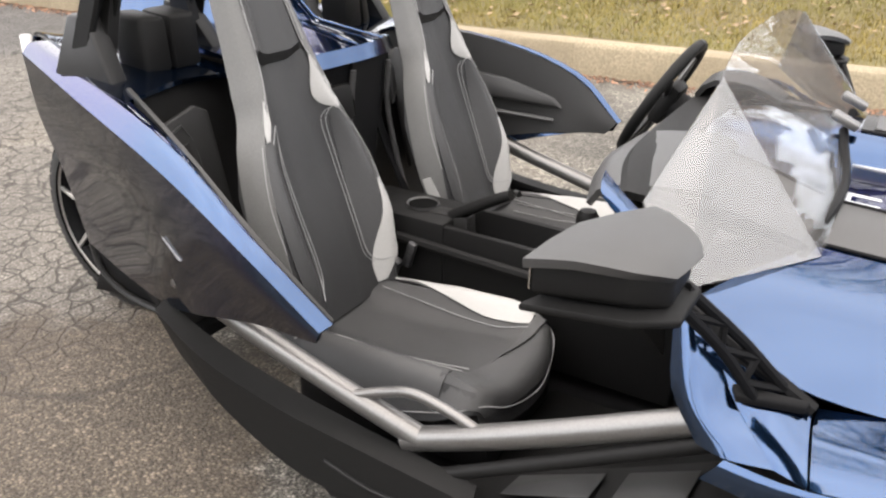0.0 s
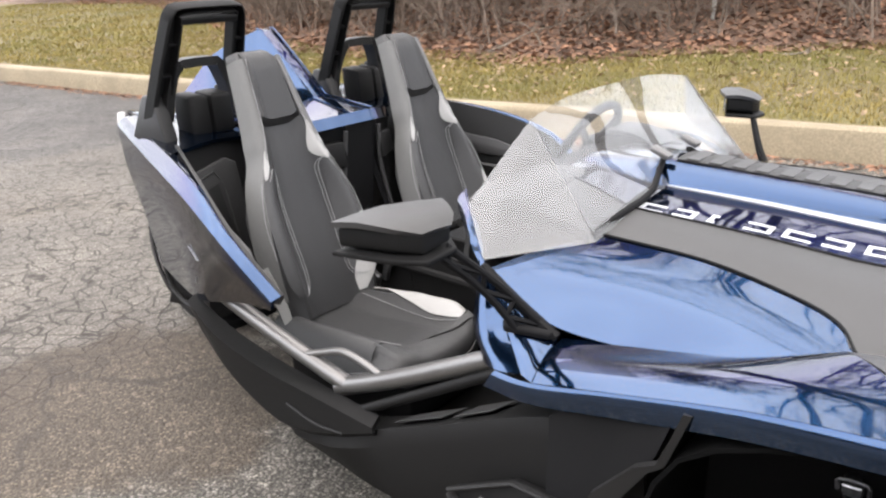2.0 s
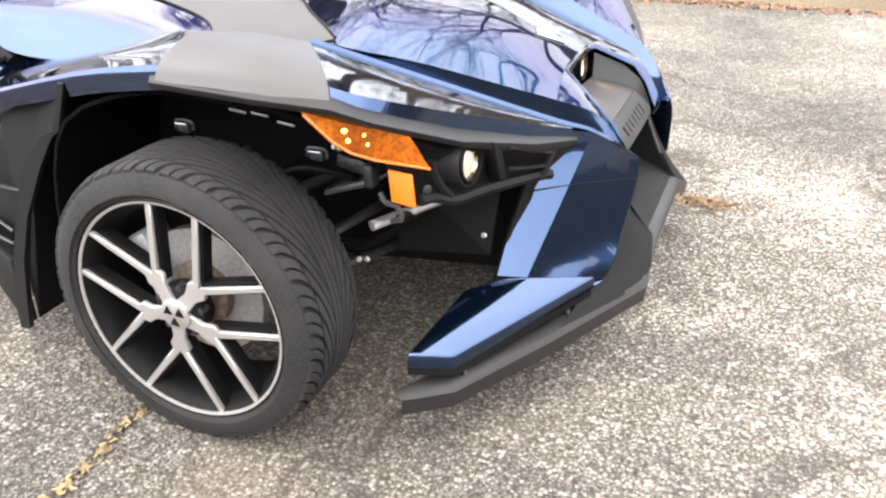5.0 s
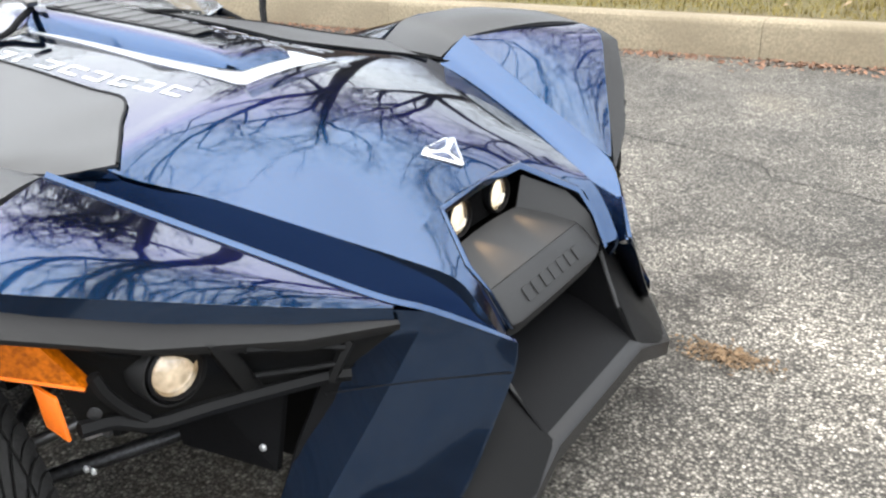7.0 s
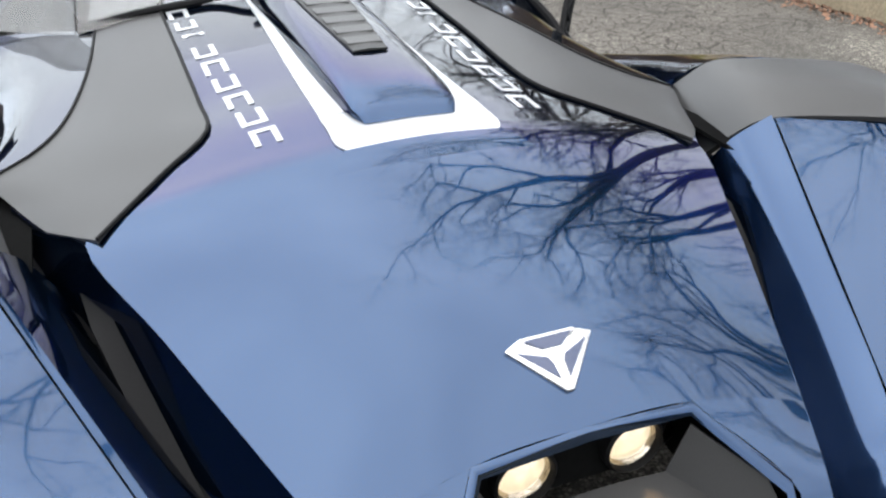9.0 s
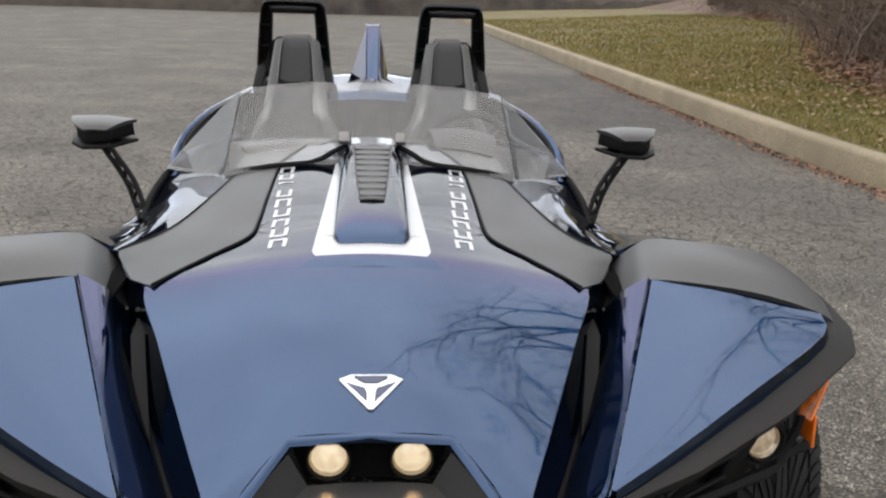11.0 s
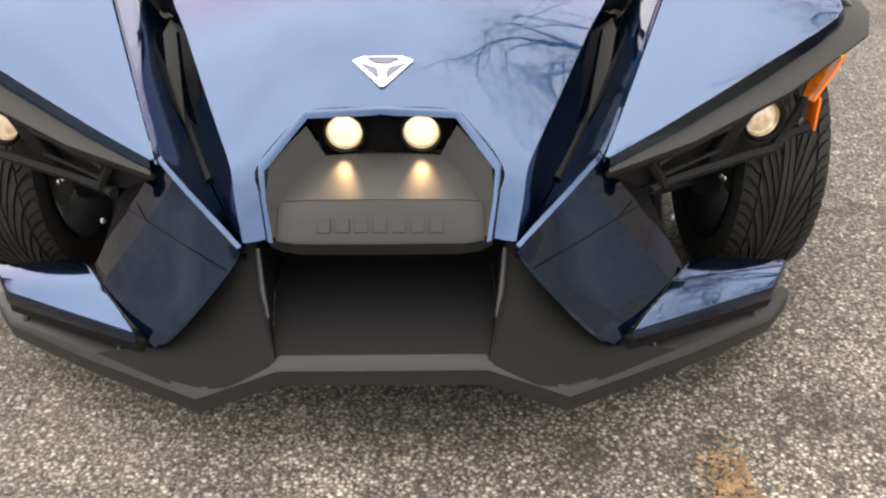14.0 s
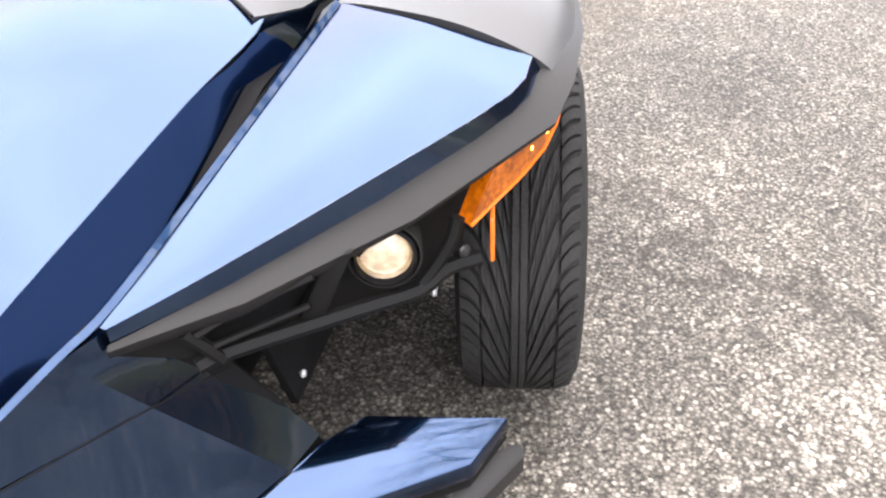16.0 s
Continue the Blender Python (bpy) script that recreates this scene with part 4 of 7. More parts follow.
    # lamp housing below the lip
    housing = part("lamp_housing", surf([
        [(0.370, 0.915, 0.745), (0.400, 0.870, 0.690), (0.430, 0.850, 0.560)],
        [(0.425, 0.885, 0.728), (0.445, 0.840, 0.650), (0.465, 0.808, 0.548)],
        [(0.505, 0.820, 0.675), (0.490, 0.780, 0.610), (0.510, 0.745, 0.535)],
        [(0.570, 0.700, 0.640), (0.555, 0.670, 0.580), (0.570, 0.640, 0.528)],
        [(0.630, 0.585, 0.604), (0.610, 0.570, 0.565), (0.617, 0.553, 0.527)],
        [(0.684, 0.432, 0.574), (0.665, 0.470, 0.555), (0.645, 0.500, 0.535)]], 3, 3, 0.016, s), MATT, car, "black lamp housing under the fender")
    for line, r in (([(0.490, 0.880, 0.588), (0.502, 0.834, 0.578), (0.530, 0.795, 0.560), (0.570, 0.722, 0.560), (0.630, 0.559, 0.536), (0.655, 0.520, 0.530)], 0.012),
                    ([(0.655, 0.530, 0.584), (0.632, 0.572, 0.600), (0.602, 0.676, 0.640)], 0.006),
                    ([(0.645, 0.545, 0.558), (0.622, 0.590, 0.566), (0.598, 0.664, 0.588)], 0.005),
                    ([(0.655, 0.515, 0.588), (0.648, 0.535, 0.560), (0.640, 0.550, 0.530)], 0.010),
                    ([(0.500, 0.850, 0.660), (0.505, 0.842, 0.630), (0.512, 0.822, 0.595), (0.524, 0.800, 0.568)], 0.010)):
        part("housing_rib", tube(line, r, 6, 3, s), MATT, housing)
    part("housing_strut", slab([(0.588, 0.728, 0.668), (0.590, 0.690, 0.655), (0.594, 0.640, 0.548), (0.590, 0.672, 0.548)], (-0.030, -0.006, 0), s, 0.004), MATT, housing)
    part("steering_rod", tube([(0.520, 0.470, 0.480), (0.430, 0.640, 0.478), (0.340, 0.800, 0.470)], 0.012, 10, 2, s), DISC, car, "bright steel steering rod")
    round_lamp("headlamp", (0.545, 0.757 * s, 0.630), 0.037, (1, 0.16 * s, 0.10), car, 0.92, LAMP_GLOW)
    cup = Matrix.Translation((0.541, 0.757 * s, 0.629)) @ Vector((1, 0.16 * s, 0.10)).to_track_quat("Y", "Z").to_matrix().to_4x4()
    part("lamp_cup", lathe([(0.0445, -0.030), (0.0445, 0.004), (0.046, 0.008), (0.048, 0.008), (0.050, 0.004), (0.050, -0.045), (0.0445, -0.045), (0.0445, -0.030)], 40, cup), CHARCOAL, housing, "dark round lamp cup")
    # amber turn lamp and orange reflector plate
    turn = part("turn_lamp", surf([
        [(0.313, 1.001, 0.784), (0.318, 0.999, 0.778)],
        [(0.400, 0.964, 0.757), (0.392, 0.964, 0.702)],
        [(0.478, 0.900, 0.730), (0.508, 0.868, 0.652)]], 3, 1, 0.024, s), AMBER, car, "amber turn lamp with three lit points")
    part("lens_edge", tube([(0.318, 0.999, 0.778), (0.392, 0.964, 0.702), (0.508, 0.868, 0.652)], 0.0030, 6, 3, s), REFLECTOR, turn, "bright orange rim of the lens")
    for i, k in ((0, 0), (1, 0), (0, 1), (1, 1)):
        part("led", lathe([(0, 0.002), (0.0040, 0.001), (0.005, -0.004), (0, -0.006)], 14, Matrix.Translation((0.384 + 0.028 * i + 0.004 * k, (0.9725 - 0.021 * i - 0.005 * k) * s, 0.746 - 0.010 * i - 0.019 * k)) @ Matrix.Rotation(0 if s > 0 else math.pi, 4, "Z")), AMBER_LIT, turn)
    part("side_reflector", slab([(0.432, 0.892, 0.650), (0.482, 0.892, 0.646), (0.489, 0.892, 0.578), (0.438, 0.892, 0.584)], (0.0, 0.006, 0), s, 0.002), REFLECTOR, car, "orange reflector plate")
    part("screw", lathe([(0, 0.006), (0.008, 0.004), (0.010, 0.0), (0, -0.004)], 12, Matrix.Translation((0.497, 0.858 * s, 0.603)) @ Matrix.Rotation(radians(-50 * s), 4, "Z")), DARK_STEEL, housing)

# lower front: splitter lip, side ramps, radiator recess
part("splitter_lip", surf([
    [(x - 0.10 * k, y - 0.06 * k * y, z + 0.050 - 0.02 * (1 - k)), (x - 0.012, y, z + 0.034 - 0.008 * (1 - k)), (x, y, z + 0.020), (x - 0.004, y, z - 0.020), (x - 0.09 * k, y - 0.06 * k * y, z - 0.030 + 0.01 * (1 - k))]
    for x, y, z, k in [(0.868, 0.0, 0.238, 1), (0.868, 0.20, 0.238, 1), (0.878, 0.362, 0.178, 1), (0.715, 0.640, 0.148, 0.9), (0.560, 0.872, 0.120, 0.55), (0.470, 0.945, 0.124, 0.2)]], 1, 1, 0.004), SPLITTER, car, "dark grey splitter lip low over the ground")
part("splitter_lip", surf([
    [(x - 0.10 * k, y - 0.06 * k * y, z + 0.050 - 0.02 * (1 - k)), (x - 0.012, y, z + 0.034 - 0.008 * (1 - k)), (x, y, z + 0.020), (x - 0.004, y, z - 0.020), (x - 0.09 * k, y - 0.06 * k * y, z - 0.030 + 0.01 * (1 - k))]
    for x, y, z, k in [(0.868, 0.0, 0.238, 1), (0.868, 0.20, 0.238, 1), (0.878, 0.362, 0.178, 1), (0.715, 0.640, 0.148, 0.9), (0.560, 0.872, 0.120, 0.55), (0.470, 0.945, 0.124, 0.2)]], 1, 1, 0.004, -1), SPLITTER, car, "dark grey splitter lip low over the ground")
part("radiator_panel", surf([
    [(0.610, 0, 0.350), (0.610, 0.12, 0.350), (0.610, 0.215, 0.350)],
    [(0.700, 0, 0.330), (0.700, 0.12, 0.330), (0.700, 0.222, 0.330)],
    [(0.800, 0, 0.294), (0.800, 0.11, 0.294), (0.800, 0.212, 0.294)],
    [(0.858, 0, 0.266), (0.858, 0.10, 0.266), (0.858, 0.200, 0.266)]], 3, 2, 0.012, mirror=True), BLACK, car, "black scoop floor below the nose")
part("radiator", box((0.612, 0, 0.410), (0.012, 0.44, 0.14), None, 0.002, 1), VOID, car, "radiator coloured near-black for the shade deep in the nose scoop")
# short steel dashes stand in for glints from the radiator slots
for i in range(11):
    y = -0.185 + 0.037 * i
    part("radiator_glint", box((0.700, y, 0.437), (0.006, 0.012 + 0.008 * (i % 3), 0.004), None, 0.001, 1), DARK_STEEL, car)
part("slot_beam", box((0.690, 0, 0.440), (0.012, 0.43, 0.026), None, 0.003, 1), BLACK, car)
for z in (0.372, 0.388, 0.404):
    part("radiator_bar", tube([(0.622, -0.205, z), (0.622, 0.205, z)], 0.0028, 6, 1), BLACK, car)
for s in (-1, 1):
    part("scoop_wall", slab([(0.600, 0.218, 0.340), (0.700, 0.226, 0.322), (0.800, 0.216, 0.286), (0.858, 0.203, 0.262), (0.775, 0.230, 0.385), (0.738, 0.238, 0.468), (0.600, 0.236, 0.480)], (0, 0.006, 0), s), BLACK, car)
    part("scoop_edge", tube([(0.742, 0.236, 0.455), (0.774, 0.229, 0.382), (0.800, 0.221, 0.335)], 0.0055, 8, 2, s), SATIN, car)
for s in (-1, 1):
    part("splitter_ramp", surf([
        [(0.735, 0.238, 0.470), (0.745, 0.300, 0.430), (0.735, 0.440, 0.300)],
        [(0.770, 0.228, 0.380), (0.800, 0.300, 0.320), (0.760, 0.450, 0.250)],
        [(0.858, 0.203, 0.268), (0.866, 0.358, 0.210), (0.720, 0.610, 0.185)]], 3, 3, 0.010, s), MATT, car)
    part("splitter_post", tube([(0.700, 0.545, 0.270), (0.735, 0.560, 0.170)], 0.006, 8, 1, s), SATIN, car)
    part("splitter_post", tube([(0.545, 0.815, 0.230), (0.575, 0.830, 0.135)], 0.006, 8, 1, s), SATIN, car)

# wheels, brakes and suspension
def wheel(name, at, radius, width, s, rim_r, spokes=5):
    """A road wheel round the y axis: s is the side that shows."""
    hub_y = width / 2 + 0.004
    base = part(name, lathe([(rim_r * 0.93, -width / 2 + 0.01), (rim_r * 0.88, -width * 0.2), (rim_r * 0.885, width * 0.30), (rim_r * 0.97, width / 2 - 0.006),
                             (rim_r * 1.0, width / 2 - 0.002), (rim_r * 0.99, width / 2 - 0.014), (rim_r * 0.92, width * 0.30), (rim_r * 0.915, -width * 0.2), (rim_r * 0.95, -width / 2 + 0.01)], 72), BLACK, car, "wide wheel with a machined twin-spoke rim")
    base.location = at
    if s < 0:
        base.rotation_euler = (0, 0, math.pi)
    # tyre: shoulders and sidewall, then tread blocks as geometry
    w = width / 2
    part("tyre", lathe([(rim_r * 0.99, w - 0.016), (rim_r * 1.01, w - 0.004), (rim_r * 1.06, w + 0.002), (radius * 0.82, w + 0.006), (radius * 0.90, w + 0.003), (radius * 0.955, w - 0.010),
                        (radius * 0.958, w - 0.028), (radius * 0.966, w * 0.45), (radius * 0.967, 0), (radius * 0.966, -w * 0.45), (radius * 0.958, -w + 0.028), (radius * 0.955, -w + 0.010),
                        (radius * 0.88, -w - 0.002), (rim_r * 1.02, -w + 0.004), (rim_r * 0.95, -w + 0.016)], 96), RUBBER, base, "black low-profile tyre with directional tread")
    tread = bmesh.new()
    blocks = 34
    prof = lambda y: radius * (1.0 - 0.02 * max(0, (abs(y) / w - 0.62) / 0.38) ** 1.6 * 2.2)
    pitch = math.tau / blocks

    def block(sgn, line, wide, deep=0.009):
        """One raised lug: its leading edge is a line of (y, angle) pairs, its width an angle."""
        rows = []
        for y, a in line:
            r = prof(y)
            rows.append([tread.verts.new((q * math.cos(c), sgn * y, q * math.sin(c))) for q, c in ((r - deep, a), (r, a + 0.004), (r, a + wide - 0.004), (r - deep, a + wide))])
        for p, q in zip(rows, rows[1:]):
            for k in range(3):
                tread.faces.new((p[k], p[k + 1], q[k + 1], q[k]))
        tread.faces.new(rows[0])
        tread.faces.new(rows[-1][::-1])

    # long lugs sweep out from the middle rib, almost round the tyre at first, straight across at the shoulder
    edge_y = w - 0.008
    curl = lambda y: s * 0.60 * (1 - (1 - (y - 0.015) / (edge_y - 0.015)) ** 2.1)
    for sgn in (-1, 1):
        for i in range(blocks):
            for y0, y1, share, off in ((0.017, 0.062, 0.74, 0.0), (0.067, edge_y, 0.40, 0.0), (0.067, edge_y, 0.36, 0.47)):
                block(sgn, [(y, pitch * (i + off) + curl(y)) for y in np.linspace(y0, y1, 6)], pitch * share)
    # middle rib in two halves
    for i in range(96):
        for y0, y1 in ((-0.0125, -0.0015), (0.0015, 0.0125)):
            a, b = math.tau * i / 96, math.tau * (i + 1) / 96
            q = [[tread.verts.new((r * math.cos(t), y, r * math.sin(t))) for t in (a, b)] for r, y in ((radius - 0.008, y0), (radius, y0), (radius, y1), (radius - 0.008, y1))]
            for c, d in zip(q, q[1:]):
                tread.faces.new((c[0], c[1], d[1], d[0]))
    part("tread", tread, RUBBER, base, smooth=False)
    # bright ring and twin spokes
    y = w - 0.006
    part("rim_ring", lathe([(rim_r * 0.962, y), (rim_r * 0.995, y + 0.003), (rim_r * 1.0, y - 0.003), (rim_r * 0.965, y - 0.010), (rim_r * 0.962, y)], 96), MACHINED, base, "machined aluminium rim edge")
    for i in range(spokes):
        a = math.tau * i / spokes - math.tau / 4 + radians(42)
        rot = Matrix.Rotation(-a, 4, "Y")
        half = math.pi / spokes
        arms, under = [], []
        for q in (-1, 1):
            x0, d0 = rim_r * 0.33 * math.cos(half), q * rim_r * 0.33 * math.sin(half)
            x1, d1 = rim_r * 0.955, q * rim_r * 0.215
            wd = 0.0085
            arms.append(slab([(x0, y - 0.001, d0 - wd), (x0, y - 0.001, d0 + wd), (x1, y - 0.003, d1 + wd * 0.8), (x1, y - 0.003, d1 - wd * 0.8)], (0, -0.010, 0), 1, 0.002, 1))
            under.append(slab([(x0 * 0.9, y - 0.0115, d0 - 0.015), (x0 * 0.9, y - 0.0115, d0 + 0.015), (x1 * 0.96, y - 0.0135, d1 + 0.013), (x1 * 0.96, y - 0.0135, d1 - 0.013)], (0, -0.028, 0)))
        stem = slab([(0.020, y + 0.003, -0.019), (0.020, y + 0.003, 0.019), (rim_r * 0.24, y + 0.001, 0.015), (rim_r * 0.335, y - 0.001, 0.026), (rim_r * 0.40, y - 0.001, 0.016), (rim_r * 0.365, y - 0.001, 0.0),
                     (rim_r * 0.40, y - 0.001, -0.016), (rim_r * 0.335, y - 0.001, -0.026), (rim_r * 0.24, y + 0.001, -0.015)], (0, -0.012, 0), 1, 0.002, 1)
        arms.append(moved(stem, Matrix.Rotation(half, 4, "Y")))
        part("spoke", moved(join(*arms), rot), MACHINED, base, "machined split spoke with black flanks")
        part("spoke_back", moved(join(*under), rot), BLACK, base)
        part("wheel_nut", lathe([(0, y - 0.008), (0.008, y - 0.008), (0.010, y - 0.03), (0, y - 0.03)], 8, Matrix.Rotation(-a, 4, "Y") @ Matrix.Translation((rim_r * 0.21, 0, 0))), DARK_STEEL, base)
    part("hub", lathe([(0.060, y - 0.050), (0.062, y - 0.014), (0.050, y - 0.006), (0.036, y - 0.004), (0, y - 0.004)], 40), BLACK, base)
    cap = part("hub_cap", lathe([(0.036, y - 0.002), (0.036, y + 0.006), (0.031, y + 0.009), (0, y + 0.010)], 40), MACHINED, base, "silver hub cap with a dark emblem")
    return base


FW = wheel("front_wheel", (0, -0.953, 0.317), 0.335, 0.215, -1, 0.262)
FL = wheel("front_wheel", (0.012, 0.934, 0.317), 0.335, 0.215, 1, 0.262)
RW = wheel("rear_wheel", (-2.90, 0, 0.322), 0.34, 0.28, -1, 0.285)
for s, wl_ in ((-1, FW), (1, FL)):
    y = 0.97
    for k in range(3):
        a = math.tau * k / 3 + 0.5
        part("cap_mark", slab([(0.004 * math.cos(a), (1.0635 if s < 0 else 1.0445), 0.317 + 0.004 * math.sin(a)), (0.026 * math.cos(a - 0.45), (1.0635 if s < 0 else 1.0445), 0.317 + 0.026 * math.sin(a - 0.45)), (0.026 * math.cos(a + 0.45), (1.0635 if s < 0 else 1.0445), 0.317 + 0.026 * math.sin(a + 0.45))], (0, 0.003, 0), s), BLACK, car)
    # brake disc, caliper, upright, control arms, spring
    disc = part("brake_disc", moved(lathe([(0.060, 0.0), (0.150, 0.0), (0.150, -0.022), (0.060, -0.022), (0.060, 0.0)], 56), Matrix.Translation((0, 0.955 * s, 0.32)) @ Matrix.Rotation(0 if s > 0 else math.pi, 4, "Z")), DISC, car, "bare steel brake disc")
    part("disc_bell", moved(lathe([(0.075, -0.02), (0.075, 0.022), (0.060, 0.030), (0, 0.030)], 40), Matrix.Translation((0, 0.955 * s, 0.32)) @ Matrix.Rotation(0 if s > 0 else math.pi, 4, "Z")), RUST, disc)
    part("brake_caliper", box((-0.118, 0.950 * s, 0.385), (0.075, 0.085, 0.13), Matrix.Rotation(radians(-30), 4, "Y"), 0.016, 2), CALIPER, car, "silver brake caliper")
    part("upright", box((0, 0.86 * s, 0.33), (0.10, 0.08, 0.30), None, 0.02), DARK_STEEL, car)
    for z0, z1, xs in ((0.46, 0.48, 0.13), (0.22, 0.25, 0.18)):
        part("control_arm", join(tube([(0.0, 0.86, z0), (xs, 0.60, z1), (xs + 0.08, 0.40, z1)], 0.016, 10, 3, s), tube([(0.0, 0.86, z0), (-xs, 0.60, z1), (-xs - 0.03, 0.40, z1)], 0.016, 10, 3, s)), DARK_STEEL, car)
    part("tie_rod", tube([(0.12, 0.85, 0.36), (0.20, 0.66, 0.385), (0.24, 0.42, 0.38)], [0.010, 0.013, 0.011], 10, 3, s), STEEL, car)
    part("brake_hose", tube([(0.02, 0.84, 0.48), (0.16, 0.82, 0.58), (0.26, 0.76, 0.56), (0.28, 0.66, 0.50)], 0.007, 8, 6, s), BLACK, car)
    part("cable_loop", tube([(0.365, 0.80, 0.552), (0.378, 0.805, 0.535), (0.405, 0.805, 0.528), (0.412, 0.80, 0.500), (0.385, 0.79, 0.485)], 0.006, 8, 5, s), STEEL, car)
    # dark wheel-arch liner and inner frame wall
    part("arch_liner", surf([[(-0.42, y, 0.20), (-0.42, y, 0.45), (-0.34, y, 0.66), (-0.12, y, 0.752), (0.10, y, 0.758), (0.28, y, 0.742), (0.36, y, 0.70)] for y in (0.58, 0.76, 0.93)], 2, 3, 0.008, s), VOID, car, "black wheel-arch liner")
    part("frame_wall", slab([(-0.55, 0.57, 0.18), (0.60, 0.42, 0.22), (0.66, 0.40, 0.50), (0.20, 0.52, 0.70), (-0.55, 0.60, 0.70)], (0, -0.03, 0), s), BLACK, car)
    part("chassis_plate", slab([(0.30, 0.62, 0.55), (0.55, 0.56, 0.525), (0.54, 0.60, 0.34), (0.32, 0.62, 0.32)], (0, -0.012, 0), s), BLACK, car)
    part("roll_bar", tube([(0.10, 0.60, 0.30), (0.229, 0.62, 0.318), (0.362, 0.64, 0.428), (0.40, 0.78, 0.49)], 0.012, 10, 4, s), MATT, car)
    part("knuckle", join(box((0.290, 0.77 * s, 0.596), (0.075, 0.03, 0.035), Matrix.Rotation(radians(10), 4, "Y"), 0.010), box((0.335, 0.78 * s, 0.580), (0.026, 0.04, 0.055), None, 0.010)), DARK_STEEL, car)
    part("upper_arm", slab([(0.215, 0.78, 0.524), (0.320, 0.76, 0.556), (0.345, 0.70, 0.566), (0.225, 0.72, 0.532)], (0, 0, -0.014), s, 0.004), STEEL, car)
    for p in ((-0.007, 0.78, 0.682), (0.050, 0.78, 0.681), (0.115, 0.78, 0.668)):
        part("arch_pipe", tube([p, (p[0] + 0.042, p[1], p[2] - 0.004)], 0.0028, 6, 1, s), CALIPER, car)
    for px, pz in ((-0.090, 0.648), (0.240, 0.630)):
        clip = part("arch_clip", join(box((px, 0.835 * s, pz), (0.030, 0.014, 0.022), Matrix.Rotation(radians(6), 4, "Y"), 0.004, 2), tube([(px - 0.022, 0.835, pz - 0.006), (px - 0.020, 0.835, pz + 0.013), (px + 0.020, 0.835, pz + 0.014), (px + 0.024, 0.835, pz - 0.004)], 0.0035, 6, 3, s)), DARK_STEEL, car)
        part("clip_edge", tube([(px - 0.014, 0.845, pz + 0.010), (px + 0.014, 0.845, pz + 0.011)], 0.0022, 6, 1, s), CALIPER, clip)
    part("arch_hook", tube([(-0.205, 0.862, 0.752), (-0.206, 0.862, 0.732), (-0.196, 0.862, 0.722), (-0.178, 0.862, 0.720)], 0.0035, 6, 3, s), STEEL, car)
    for p in ((0.262, 0.80, 0.640), (0.274, 0.80, 0.638), (0.300, 0.79, 0.376), (0.320, 0.79, 0.380), (0.530, 0.612, 0.395)):
        part("bolt", lathe([(0, 0.006), (0.005, 0.005), (0.007, 0.0), (0, -0.006)], 10, Matrix.Translation((p[0], p[1] * s, p[2])) @ Matrix.Rotation(0 if s > 0 else math.pi, 4, "Z")), CALIPER, car)

# seats
def arr(*v):
    return np.array(v, float)


